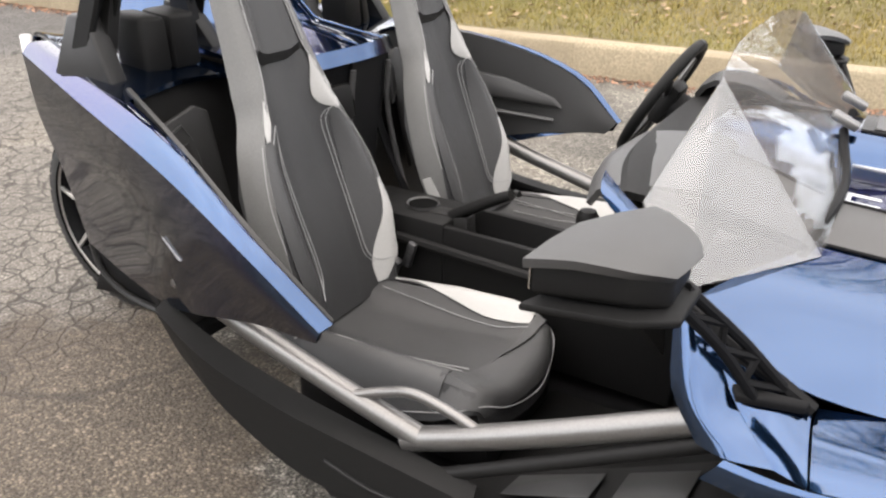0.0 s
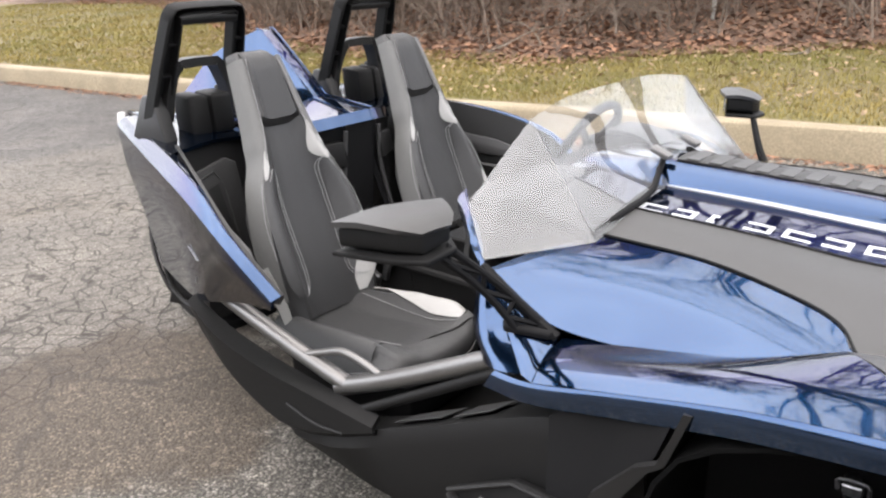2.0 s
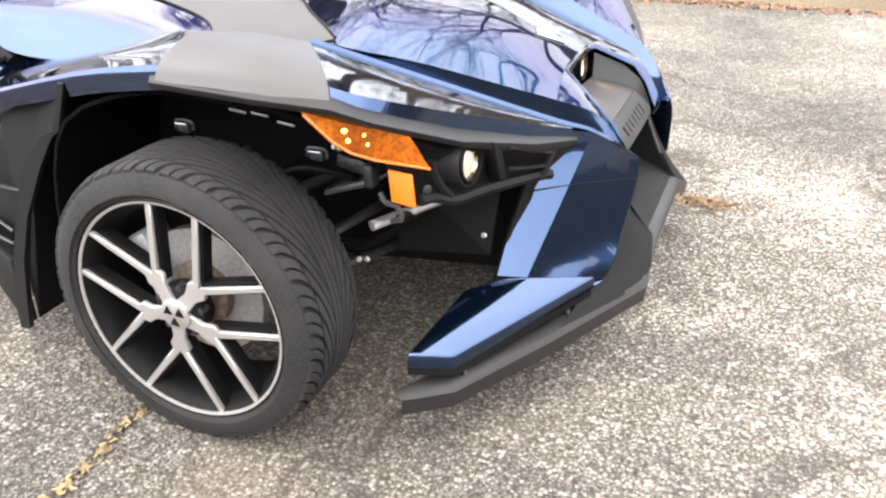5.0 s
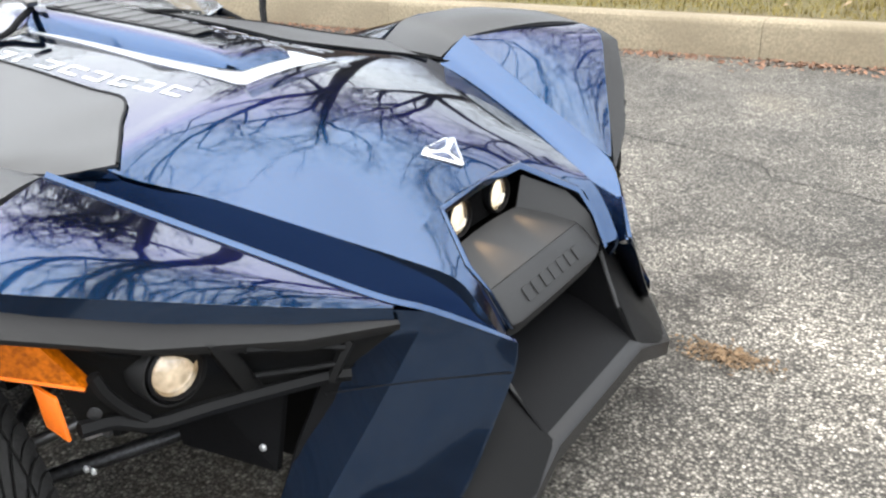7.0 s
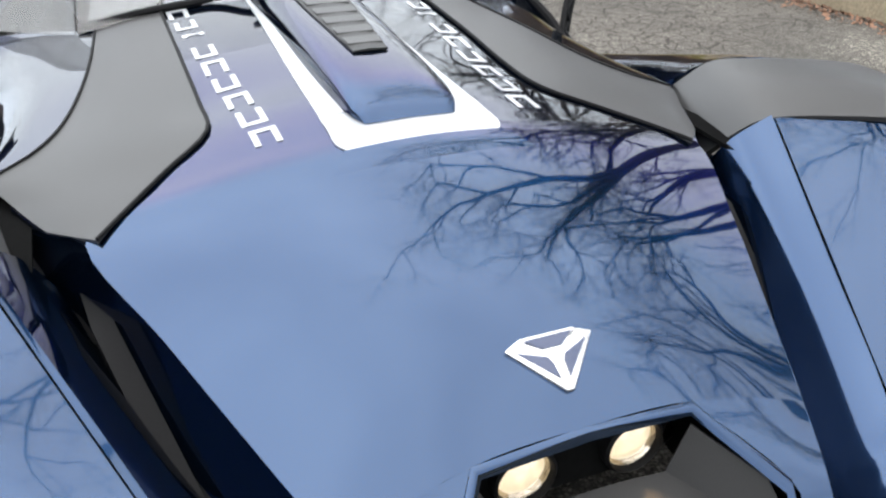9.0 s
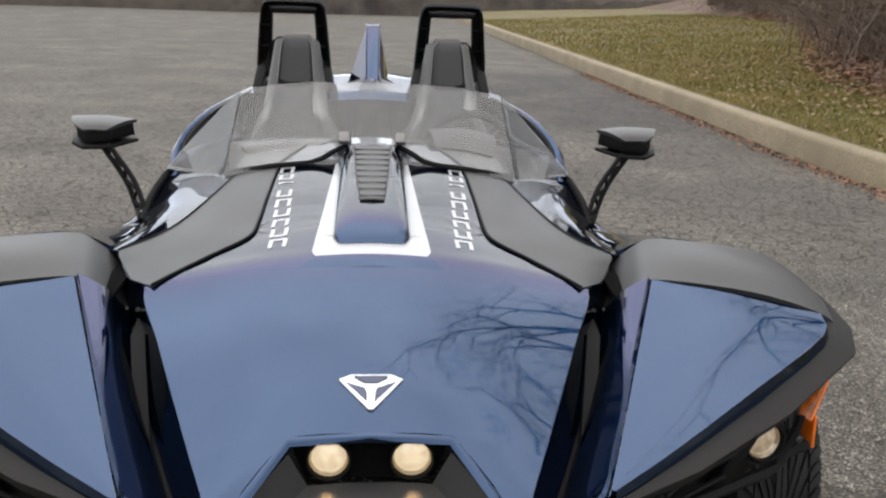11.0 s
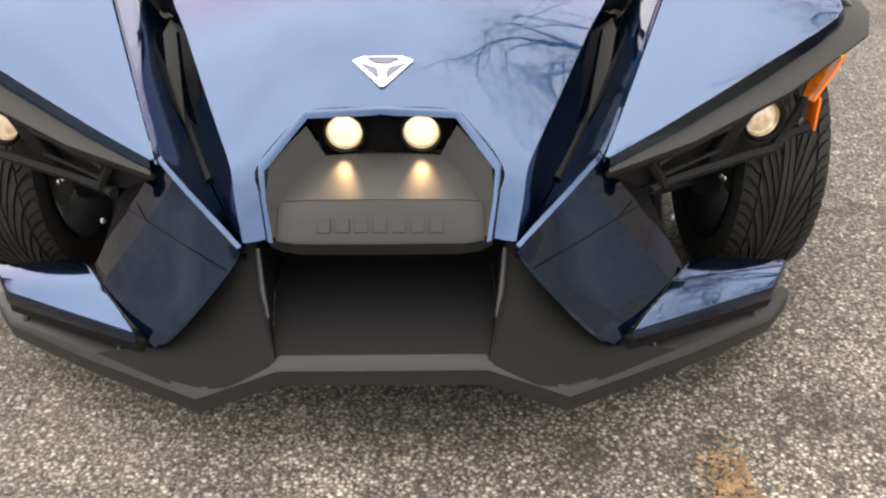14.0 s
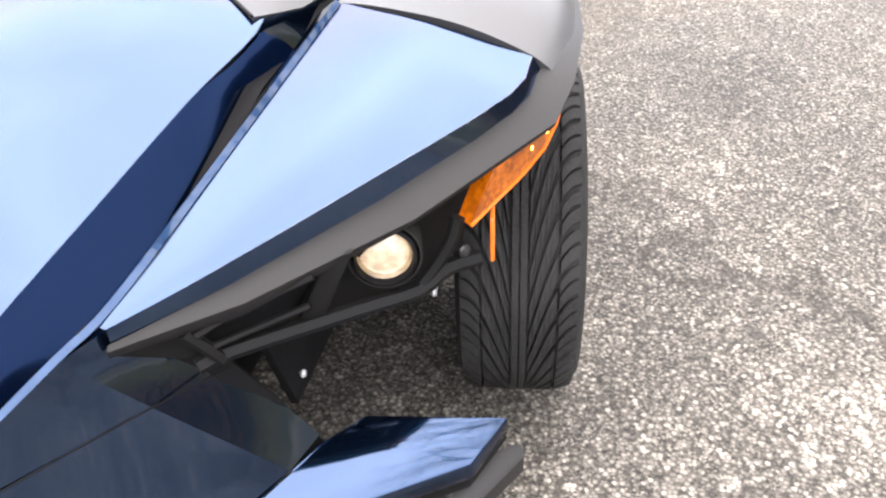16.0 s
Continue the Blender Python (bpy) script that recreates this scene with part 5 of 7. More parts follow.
def seat(s):
    """A high-backed bucket seat on side s."""
    y0 = 0.347
    us = (0.0, 0.22, 0.42, 0.60, 0.70, 0.76, 0.90, 0.965, 1.0)
    sx = (-1.775, -1.832, -1.898, -1.948, -1.978, -1.994, -2.040, -2.062, -2.095)
    sz = (0.395, 0.560, 0.730, 0.885, 0.968, 1.013, 1.142, 1.194, 1.213)
    hw = (0.200, 0.226, 0.216, 0.146, 0.130, 0.118, 0.102, 0.092, 0.068)
    bol = (0.040, 0.060, 0.052, 0.038, 0.032, 0.026, 0.020, 0.016, 0.008)

    def back(u, v, lift=0.0):
        f = lambda a: float(np.interp(u, us, a))
        a = abs(v)
        g = 0.0 if a < 0.42 else ((a - 0.42) / 0.33) ** 2 * (3 - 2 * (a - 0.42) / 0.33) if a < 0.75 else 1.0
        n = Vector((0.90, 0, 0.42))
        drop = (0.026 + 0.9 * f(bol)) * ((a - 0.75) / 0.25) ** 2 if a > 0.75 else 0.0
        crown = 0.012 * (1 - v * v)
        p = Vector((f(sx), (y0 + f(hw) * v) * s, f(sz))) + n * (f(bol) * g - drop + crown + lift)
        if a > 0.8:
            p += Vector((0, math.copysign(lift, v) * s, 0))
        return p

    def patch(pts, k=5, lift=0.004, t=0.004):
        """A cover panel that lies on the backrest: rows of (u, v)."""
        return surf([[back(u, v * s * 1.0 if False else v, lift) for u, v in row] for row in pts], k, k, t)

    st = part("seat", surf([[back(u, v) for v in (-1, -0.97, -0.93, -0.88, -0.82, -0.75, -0.66, -0.55, -0.42, -0.2, 0, 0.2, 0.42, 0.55, 0.66, 0.75, 0.82, 0.88, 0.93, 0.97, 1)] for u in np.linspace(0, 1, 22)], 1, 1, 0.055), LEATHER, car, "black bucket seat with grey bolsters and pale stitching")
    part("head_pad", surf([[back(u + (0.06 * max(0, abs(v) - 0.35) if u < 0.77 else 0), v, (0.004 + 0.022 * min(1.0, (0.67 - abs(v)) / 0.12)) * min(1.0, (1.0 - u) / 0.05 + 0.25) * (0.15 if u < 0.73 else 1.0)) for v in (-0.67, -0.63, -0.56, -0.45, -0.30, 0, 0.30, 0.45, 0.56, 0.63, 0.67)] for u in (0.720, 0.742, 0.78, 0.84, 0.90, 0.95, 0.98, 0.993)], 1, 1, 0.026), LEATHER, st)
    for q in (-1, 1):
        part("bolster_panel", surf([[back(u, q * (a + (b - a) * k / 4), 0.006) for k in range(5)] for u, a, b in
                                    ((0.10, 0.50, 0.80), (0.16, 0.44, 0.84), (0.30, 0.46, 0.84), (0.45, 0.52, 0.84), (0.54, 0.60, 0.82), (0.57, 0.68, 0.78))], 3, 2, 0.006), LEATHER_MID, st, "charcoal bolster panel")
        # grey side band, wrapping the edge from hip to crown
        part("side_band", surf([[back(u, q * (a + (1.0 - a) * k / 6), 0.009) for k in range(7)] for u, a in
                                ((0.10, 0.90), (0.30, 0.86), (0.50, 0.84), (0.60, 0.79), (0.66, 0.72), (0.72, 0.68), (0.85, 0.665), (0.96, 0.68))], 3, 1, 0.004), LEATHER_GREY, st, "grey side band")
        part("pale_insert", surf([[back(u, q * (a + (b - a) * k / 3), 0.009) for k in range(4)] for u, a, b in
                                  (((0.53, 0.80, 0.81), (0.56, 0.775, 0.82), (0.60, 0.78, 0.805), (0.65, 0.79, 0.795)) if q * s < 0 else
                                   ((0.555, 0.72, 0.80), (0.575, 0.58, 0.83), (0.60, 0.52, 0.83), (0.635, 0.54, 0.82), (0.675, 0.62, 0.78), (0.71, 0.68, 0.72)))], 3, 2, 0.005), LEATHER_PALE, st, "pale silver shoulder insert")
        part("pale_insert", surf([[back(u, q * (a + (b - a) * k / 3), 0.009) for k in range(4)] for u, a, b in
                                  (((0.02, 0.93, 0.99), (0.09, 0.92, 0.99), (0.16, 0.93, 0.99), (0.25, 0.95, 0.99)) if q * s < 0 else ((0.03, 0.50, 0.60), (0.09, 0.48, 0.78), (0.15, 0.54, 0.88), (0.24, 0.68, 0.88), (0.33, 0.80, 0.86)))], 3, 2, 0.005), LEATHER_PALE, st, "pale silver hip insert")
        line = [(0.52, 0.78), (0.56, 0.70), (0.555, 0.60), (0.53, 0.52), (0.45, 0.47), (0.33, 0.44), (0.22, 0.42), (0.14, 0.45), (0.10, 0.55), (0.09, 0.68)]
        part("stitching", tube([back(u, q * v, 0.012) for u, v in line], 0.0011, 5, 4), THREAD, st, "pale double stitching")
        part("stitching", tube([back(u, q * (v - 0.05), 0.010) for u, v in line[1:9]], 0.0010, 5, 4), THREAD, st)
        part("stitching", tube([back(u, q * v, 0.009) for u, v in ((0.96, 0.50), (0.94, 0.66), (0.85, 0.68), (0.76, 0.68), (0.70, 0.70), (0.63, 0.78), (0.55, 0.85), (0.40, 0.86), (0.26, 0.87))][2:], 0.0011, 5, 4), THREAD, st)
        part("stitching", tube([back(u, q * (v - 0.045), 0.014) for u, v in ((0.97, 0.50), (0.94, 0.70), (0.85, 0.745), (0.76, 0.75))], 0.0011, 5, 4), THREAD, st)

    # cushion
    cx = (-1.84, -1.70, -1.54, -1.39, -1.30, -1.255, -1.245)
    cz = (0.405, 0.385, 0.388, 0.405, 0.408, 0.385, 0.330)
    cw = (0.190, 0.212, 0.225, 0.228, 0.215, 0.188, 0.178)
    cb = (0.020, 0.050, 0.058, 0.045, 0.020, 0.005, 0.0)
    cu = (0.0, 0.22, 0.48, 0.72, 0.86, 0.95, 1.0)

    def pan(u, v, lift=0.0):
        f = lambda a: float(np.interp(u, cu, a))
        a = abs(v)
        g = 0.0 if a < 0.40 else ((a - 0.40) / 0.38) ** 2 * (3 - 2 * (a - 0.40) / 0.38) if a < 0.78 else 1.0 - 2.2 * ((a - 0.78) / 0.22) ** 2
        return Vector((f(cx) + (lift if u > 0.9 else 0) - 0.05 * v * v * (u > 0.7) * (u - 0.7) / 0.3, (y0 + 0.03 + f(cw) * v + math.copysign(lift if a > 0.85 else 0, v)) * s, f(cz) + f(cb) * g + lift))

    cs = part("cushion", surf([[pan(u, v) for v in np.linspace(-1, 1, 15)] for u in np.linspace(0, 1, 16)], 1, 1, 0.07), LEATHER, car, "black seat cushion with a pale insert")
    part("thigh_panel", surf([[pan(u + 0.10 * (1 - v) * (u < 0.78), v, 0.004) for v in np.linspace(-0.97, 0.97, 13)] for u in (0.70, 0.80, 0.88, 0.93, 0.965)], 2, 1, 0.004), LEATHER_MID, cs)
    for q in ((-1,) if s < 0 else (-1, 1)):
        part("pale_insert", surf([[pan(u, q * (a + (b - a) * k / 3), 0.006) for k in range(4)] for u, a, b in
                                  ((0.14, 0.86, 0.90), (0.28, 0.76, 0.96), (0.46, 0.64, 0.97), (0.62, 0.55, 0.96), (0.74, 0.55, 0.92), (0.82, 0.62, 0.78))], 3, 2, 0.005), LEATHER_PALE, cs, "pale silver thigh insert")
        part("stitching", tube([pan(u, q * v, 0.006) for u, v in ((0.15, 0.62), (0.35, 0.56), (0.55, 0.50), (0.70, 0.47), (0.82, 0.58))], 0.0011, 5, 4), THREAD, cs)
    for v0 in (0.40, 0.52):
        part("stitching", tube([pan(u, v0 + 0.10 * (0.7 - u), 0.006) for u in (0.20, 0.40, 0.58, 0.74)], 0.0011, 5, 4), THREAD, cs)
    part("side_band", surf([[pan(u, a, 0.003) for a in (0.70, 0.76, 0.82, 0.88, 0.94, 0.98)] for u in (0.12, 0.25, 0.35, 0.48, 0.58, 0.74)], 1, 1, 0.003), LEATHER_MID, cs)
    part("piping", tube([pan(u, v, 0.003) for u, v in ((0.55, 0.99), (0.80, 0.98), (0.93, 0.90), (0.97, 0.60), (0.98, 0.0), (0.97, -0.60), (0.93, -0.90), (0.80, -0.98), (0.55, -0.99))], 0.0015, 5, 5), THREAD, cs)
    part("seat_base", box(((-1.55), (y0 + 0.01) * s, 0.275), (0.52, 0.36, 0.16), None, 0.03), BLACK, car)
    part("seat_hinge", box((-1.80, (y0 - 0.20) * s, 0.42), (0.07, 0.03, 0.09), Matrix.Rotation(0.4, 4, "Y"), 0.01), DARK_STEEL, car)
    # belt and buckle
    part("belt_strap", surf([[(-2.02, 0.088, 0.86), (-2.02, 0.118, 0.86)], [(-1.98, 0.090, 0.72), (-1.98, 0.120, 0.72)], [(-1.86, 0.088, 0.48), (-1.86, 0.118, 0.47)]], 4, 1, 0.004, s), BLACK, car, "black seat belt")
    part("buckle", box((-1.735, (0.135) * s, 0.47), (0.025, 0.02, 0.075), Matrix.Rotation(0.3, 4, "Y"), 0.006), DARK_STEEL, car, "belt buckle")


for s in (-1, 1):
    seat(s)

# tub: floor, side walls, bulkhead, firewall
part("tub_floor", slab([(-1.85, -0.60, 0.155), (-1.85, 0.60, 0.155), (-0.40, 0.58, 0.155), (-0.40, -0.58, 0.155)], (0, 0, 0.03)), BLACK, car, "black cockpit floor")
part("floor_mat", slab([(-1.30, -0.58, 0.188), (-1.30, -0.14, 0.188), (-0.75, -0.14, 0.188), (-0.75, -0.56, 0.188)], (0, 0, 0.008), 1, 0.003), MATT, car)
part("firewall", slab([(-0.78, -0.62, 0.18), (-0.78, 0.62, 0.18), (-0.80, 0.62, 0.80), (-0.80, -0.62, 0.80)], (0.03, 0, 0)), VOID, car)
part("rear_bulkhead", slab([(-2.10, -0.60, 0.36), (-2.10, 0.60, 0.36), (-2.20, 0.62, 0.93), (-2.20, -0.62, 0.93)], (-0.03, 0, 0)), CHARCOAL, car)
for s in (-1, 1):
    door = part("storage_door", slab([(-2.075, 0.40, 0.50), (-2.075, 0.62, 0.50), (-2.145, 0.64, 0.84), (-2.165, 0.44, 0.88), (-2.160, 0.40, 0.86)], (0.014, 0, 0.002), s, 0.008), TRIM, car, "dark grey moulded storage door behind the seat")
    part("door_seam", tube([(-2.056, 0.600, 0.53), (-2.124, 0.615, 0.815), (-2.140, 0.500, 0.845), (-2.135, 0.470, 0.80), (-2.070, 0.465, 0.55)], 0.004, 6, 1, s), SATIN, door)
    part("door_panel", slab([(-2.052, 0.48, 0.54), (-2.052, 0.580, 0.54), (-2.112, 0.590, 0.79), (-2.122, 0.50, 0.81)], (0.006, 0, 0.001), s, 0.003), CHARCOAL, door)

# centre console with cup holder, brake handle, bin and gear knob
console = part("centre_console", slab([(-1.95, -0.085, 0.560), (-1.95, 0.085, 0.560), (-1.66, 0.090, 0.555), (-1.66, -0.090, 0.555)], (0, 0, -0.32), 1, 0.010), MATT, car, "black centre console")
for s in (-1, 1):
    part("console_wall", slab([(-1.66, 0.090, 0.550), (-1.66, 0.070, 0.550), (-1.02, 0.070, 0.530), (-1.02, 0.090, 0.530)], (0, 0, -0.32), s, 0.004), MATT, console)
part("console_tray", slab([(-1.66, -0.068, 0.430), (-1.66, 0.068, 0.430), (-1.02, 0.068, 0.430), (-1.02, -0.068, 0.430)], (0, 0, -0.22)), MATT, console)
part("cup_rim", moved(lathe([(0.040, 0.0), (0.046, 0.004), (0.046, -0.004), (0.040, -0.004), (0.040, 0.0)], 32), Matrix.Translation((-1.775, 0, 0.562)) @ Matrix.Rotation(radians(90), 4, "X")), SATIN, console)
# flat disc in the shade colour instead of a deep cup
part("cup_well", moved(lathe([(0.040, 0.001), (0, 0.001)], 32), Matrix.Translation((-1.775, 0, 0.562)) @ Matrix.Rotation(radians(90), 4, "X")), VOID, console)
part("brake_handle", tube([(-1.695, -0.01, 0.535), (-1.64, -0.01, 0.572), (-1.56, -0.01, 0.618), (-1.505, -0.01, 0.645)], [0.026, 0.024, 0.021, 0.019], 12, 3, 1, 0.75), MATT, console, "black parking brake handle")
part("brake_boot", slab([(-1.74, -0.035, 0.560), (-1.74, 0.020, 0.560), (-1.62, 0.018, 0.560), (-1.62, -0.033, 0.560)], (0.01, 0, -0.12), 1, 0.006), CHARCOAL, console)
part("brake_button", moved(lathe([(0, 0.010), (0.007, 0.009), (0.008, -0.010), (0, -0.010)], 14), Matrix.Translation((-1.490, -0.01, 0.652)) @ Matrix.Rotation(radians(60), 4, "Z")), CHARCOAL, console)
part("gear_stick", tube([(-1.31, 0.0, 0.44), (-1.30, 0.0, 0.59)], 0.009, 10, 2), DARK_STEEL, console)
part("gear_knob", moved(lathe([(0, 0.034), (0.020, 0.030), (0.029, 0.014), (0.027, -0.018), (0.015, -0.034), (0, -0.036)], 24), Matrix.Translation((-1.30, 0, 0.612)) @ Matrix.Rotation(radians(90), 4, "X")), MATT, console, "black gear knob")
for s in (-1, 1):
    part("tunnel_ledge", tube([(-1.85, 0.10, 0.50), (-1.45, 0.115, 0.485), (-0.95, 0.12, 0.47)], 0.014, 8, 3, s), MATT, console)

# dash and steering wheel
dash = part("dashboard", surf([
    [(-1.02, 0, 0.60), (-1.02, 0.30, 0.60), (-0.96, 0.56, 0.62)],
    [(-1.11, 0, 0.76), (-1.10, 0.30, 0.76), (-1.03, 0.60, 0.74)],
    [(-1.14, 0, 0.875), (-1.13, 0.30, 0.880), (-1.08, 0.50, 0.872)],
    [(-1.10, 0, 0.905), (-1.08, 0.30, 0.910), (-1.03, 0.50, 0.895)],
    [(-0.76, 0, 0.890), (-0.76, 0.28, 0.858), (-0.78, 0.46, 0.838)]], 3, 4, 0.014, mirror=True), MATT, car, "matt black dashboard")
part("dash_pad", surf([
    [(-1.165, 0.12, 0.858), (-1.185, 0.30, 0.860), (-1.150, 0.46, 0.845)],
    [(-1.140, 0.13, 0.902), (-1.150, 0.31, 0.896), (-1.110, 0.46, 0.886)],
    [(-0.98, 0.15, 0.924), (-0.98, 0.33, 0.917), (-0.97, 0.45, 0.903)],
    [(-0.93, 0.20, 0.910), (-0.93, 0.33, 0.899), (-0.93, 0.42, 0.882)]], 3, 4, 0.012, -1), SATIN, dash, "grey padded dash top")
part("instrument_hood", surf([
    [(-1.110, 0.22, 0.880), (-1.115, 0.33, 0.884), (-1.11, 0.43, 0.868)],
    [(-1.130, 0.21, 0.915), (-1.135, 0.33, 0.920), (-1.13, 0.44, 0.900)],
    [(-1.085, 0.20, 0.955), (-1.085, 0.33, 0.960), (-1.09, 0.44, 0.936)],
    [(-1.00, 0.21, 0.950), (-1.00, 0.33, 0.950), (-1.00, 0.44, 0.922)],
    [(-0.93, 0.22, 0.918), (-0.93, 0.33, 0.910), (-0.93, 0.42, 0.888)]], 2, 4, 0.012), TRIM, dash, "dark grey instrument hood")
# painted cowl and satin flanks behind the screen foot
part("cowl_top", surf([
    [(-0.775, 0, 0.948), (-0.775, 0.08, 0.944), (-0.775, 0.125, 0.902), (-0.765, 0.298, 0.884)],
    [(-0.87, 0, 0.946), (-0.87, 0.075, 0.941), (-0.87, 0.115, 0.914), (-0.87, 0.255, 0.902)],
    [(-1.00, 0, 0.940), (-1.00, 0.065, 0.936), (-1.00, 0.100, 0.927), (-1.00, 0.200, 0.918)],
    [(-1.04, 0, 0.916), (-1.04, 0.065, 0.914), (-1.04, 0.100, 0.910), (-1.04, 0.195, 0.906)]], 3, 3, 0.006, mirror=True), PAINT, car, "navy cowl behind the screen")
for s in (-1, 1):
    part("cowl_flank", surf([
        [(-0.765, 0.302, 0.885), (-0.765, 0.38, 0.868), (-0.765, 0.455, 0.850)],
        [(-0.87, 0.259, 0.903), (-0.87, 0.36, 0.889), (-0.87, 0.44, 0.868)],
        [(-1.00, 0.204, 0.919), (-1.00, 0.33, 0.908), (-1.00, 0.43, 0.890)]], 3, 3, 0.006, s), SATIN, car)
    part("panel_seam", tube([(-0.765, 0.300, 0.887), (-0.87, 0.257, 0.905), (-1.00, 0.202, 0.921)], 0.0035, 6, 3, s), BLACK, car)
sw = Matrix.Translation((-1.25, 0.365, 0.857)) @ Matrix.Rotation(radians(-61), 4, "Y")
ring = [(0.165 * math.cos(a), 0.165 * math.sin(a), 0) for a in np.linspace(0, math.tau, 33)]
steer = part("steering_wheel", moved(tube(ring, 0.015, 12, 1), sw), MATT, car, "black steering wheel")
part("steering_hub", moved(box((0, 0, -0.02), (0.12, 0.10, 0.045), None, 0.018), sw), MATT, steer)
for a in (0.0, 2.3, -2.3):
    part("steering_spoke", moved(tube([(0.04 * math.cos(a + math.pi), 0.04 * math.sin(a + math.pi), -0.01), (0.16 * math.cos(a + math.pi), 0.16 * math.sin(a + math.pi), 0)], [0.018, 0.010], 8, 2, 1, 0.5), sw), SATIN, steer)
part("steering_column", moved(tube([(0, 0, -0.03), (0, 0, -0.24)], 0.045, 14, 1), sw), BLACK, steer)
part("column_shroud", moved(join(box((0.0, 0, -0.105), (0.12, 0.13, 0.085), None, 0.022), tube([(0, -0.05, -0.07), (-0.01, -0.115, -0.06)], 0.009, 8, 1)), sw), BLACK, steer)

# windscreen: one front sheet and two swept side sheets
screen = part("windscreen", surf([
    [(-0.735, 0, 0.899), (-0.735, 0.25, 0.884), (-0.740, 0.475, 0.844)],
    [(-0.86, 0, 1.012), (-0.86, 0.25, 1.003), (-0.845, 0.455, 0.970)],
    [(-0.965, 0, 1.128), (-0.962, 0.24, 1.124), (-0.945, 0.435, 1.100)]], 4, 5, 0.004, mirror=True), WINDSCREEN, car, "clear low windscreen")
screen.visible_shadow = False
for s in (-1, 1):
    g = part("side_glass", slab([(-0.945, 0.438, 1.098), (-1.005, 0.610, 0.925), (-0.905, 0.690, 0.830), (-0.742, 0.478, 0.840)], (0.0020, 0.0022, 0.0026), s), SIDE_GLASS, screen, "clear swept side sheet")
    g.visible_shadow = False
part("screen_trim", tube([(-0.77, -0.475, 0.850), (-0.742, -0.312, 0.882), (-0.745, -0.19, 0.896), (-0.76, -0.125, 0.928), (-0.77, -0.080, 0.950)], 0.009, 8, 3), BLACK, car, "black seal at the screen foot")
part("screen_trim", tube([(-0.77, 0.475, 0.850), (-0.742, 0.312, 0.882), (-0.745, 0.19, 0.896), (-0.76, 0.125, 0.928), (-0.77, 0.080, 0.950)], 0.009, 8, 3), BLACK, car, "black seal at the screen foot")
for s in (-1, 1):
    part("screen_clip", box((-0.77, 0.090 * s, 0.972), (0.055, 0.034, 0.016), Matrix.Rotation(radians(25), 4, "Y"), 0.005), STEEL, car, "bright clip at the screen foot")

# mirrors on latticed arms
for s in (-1, 1):
    mir = part("door_mirror", surf([
        [(-1.028, 1.022, 0.984), (-1.005, 0.900, 0.992), (-0.940, 0.785, 0.990)],
        [(-0.970, 1.005, 0.988), (-0.950, 0.907, 0.993), (-0.905, 0.808, 0.990)],
        [(-0.905, 0.978, 0.978), (-0.885, 0.911, 0.984), (-0.868, 0.835, 0.980)],
        [(-0.864, 0.938, 0.964), (-0.856, 0.907, 0.968), (-0.852, 0.862, 0.966)]], 2, 2, 0.012, s), SATIN, car, "black door mirror on a latticed arm")
    part("mirror_shell", join(slab([(-1.022, 1.011, 0.977), (-0.938, 0.795, 0.982), (-0.866, 0.849, 0.972), (-0.868, 0.930, 0.962), (-0.905, 0.970, 0.974)], (0.0, 0.0, -0.046), s, 0.008),
                              slab([(-1.030, 1.024, 0.926), (-0.938, 0.781, 0.928), (-0.850, 0.849, 0.916), (-0.852, 0.941, 0.912), (-0.900, 0.988, 0.920)], (0, 0, -0.012), s, 0.004)), MATT, mir)
    part("mirror_pane", slab([(-0.945, 0.799, 0.980), (-1.024, 1.003, 0.976), (-1.026, 1.000, 0.934), (-0.947, 0.796, 0.934)], (-0.003, -0.002, 0), s), CHROME, mir)
    rail = [[Vector(p) for p in r] for r in (((-0.868, 0.862, 0.918), (-0.80, 0.770, 0.815), (-0.735, 0.722, 0.728)), ((-0.882, 0.890, 0.915), (-0.822, 0.803, 0.812), (-0.772, 0.757, 0.722)))]
    along = lambda r, f: r[0].lerp(r[1], 2 * f) if f < 0.5 else r[1].lerp(r[2], 2 * f - 1)
    part("mirror_arm", join(*[tube([tuple(p) for p in r], 0.0085, 8, 3, s) for r in rail],
                            *[tube([tuple(along(rail[k % 2], k / 6)), tuple(along(rail[1 - k % 2], (k + 1) / 6))], 0.006, 6, 1, s) for k in range(6)]), BLACK, mir)
    part("mirror_foot", slab([(-0.805, 0.762, 0.728), (-0.700, 0.728, 0.712), (-0.702, 0.740, 0.706), (-0.795, 0.775, 0.716)], (0, 0, 0.014), s, 0.004), BLACK, mir)
    part("corner_trim", tube([(-0.905, 0.690, 0.815), (-0.80, 0.715, 0.765), (-0.695, 0.722, 0.708)], 0.012, 8, 3, s), BLACK, car)

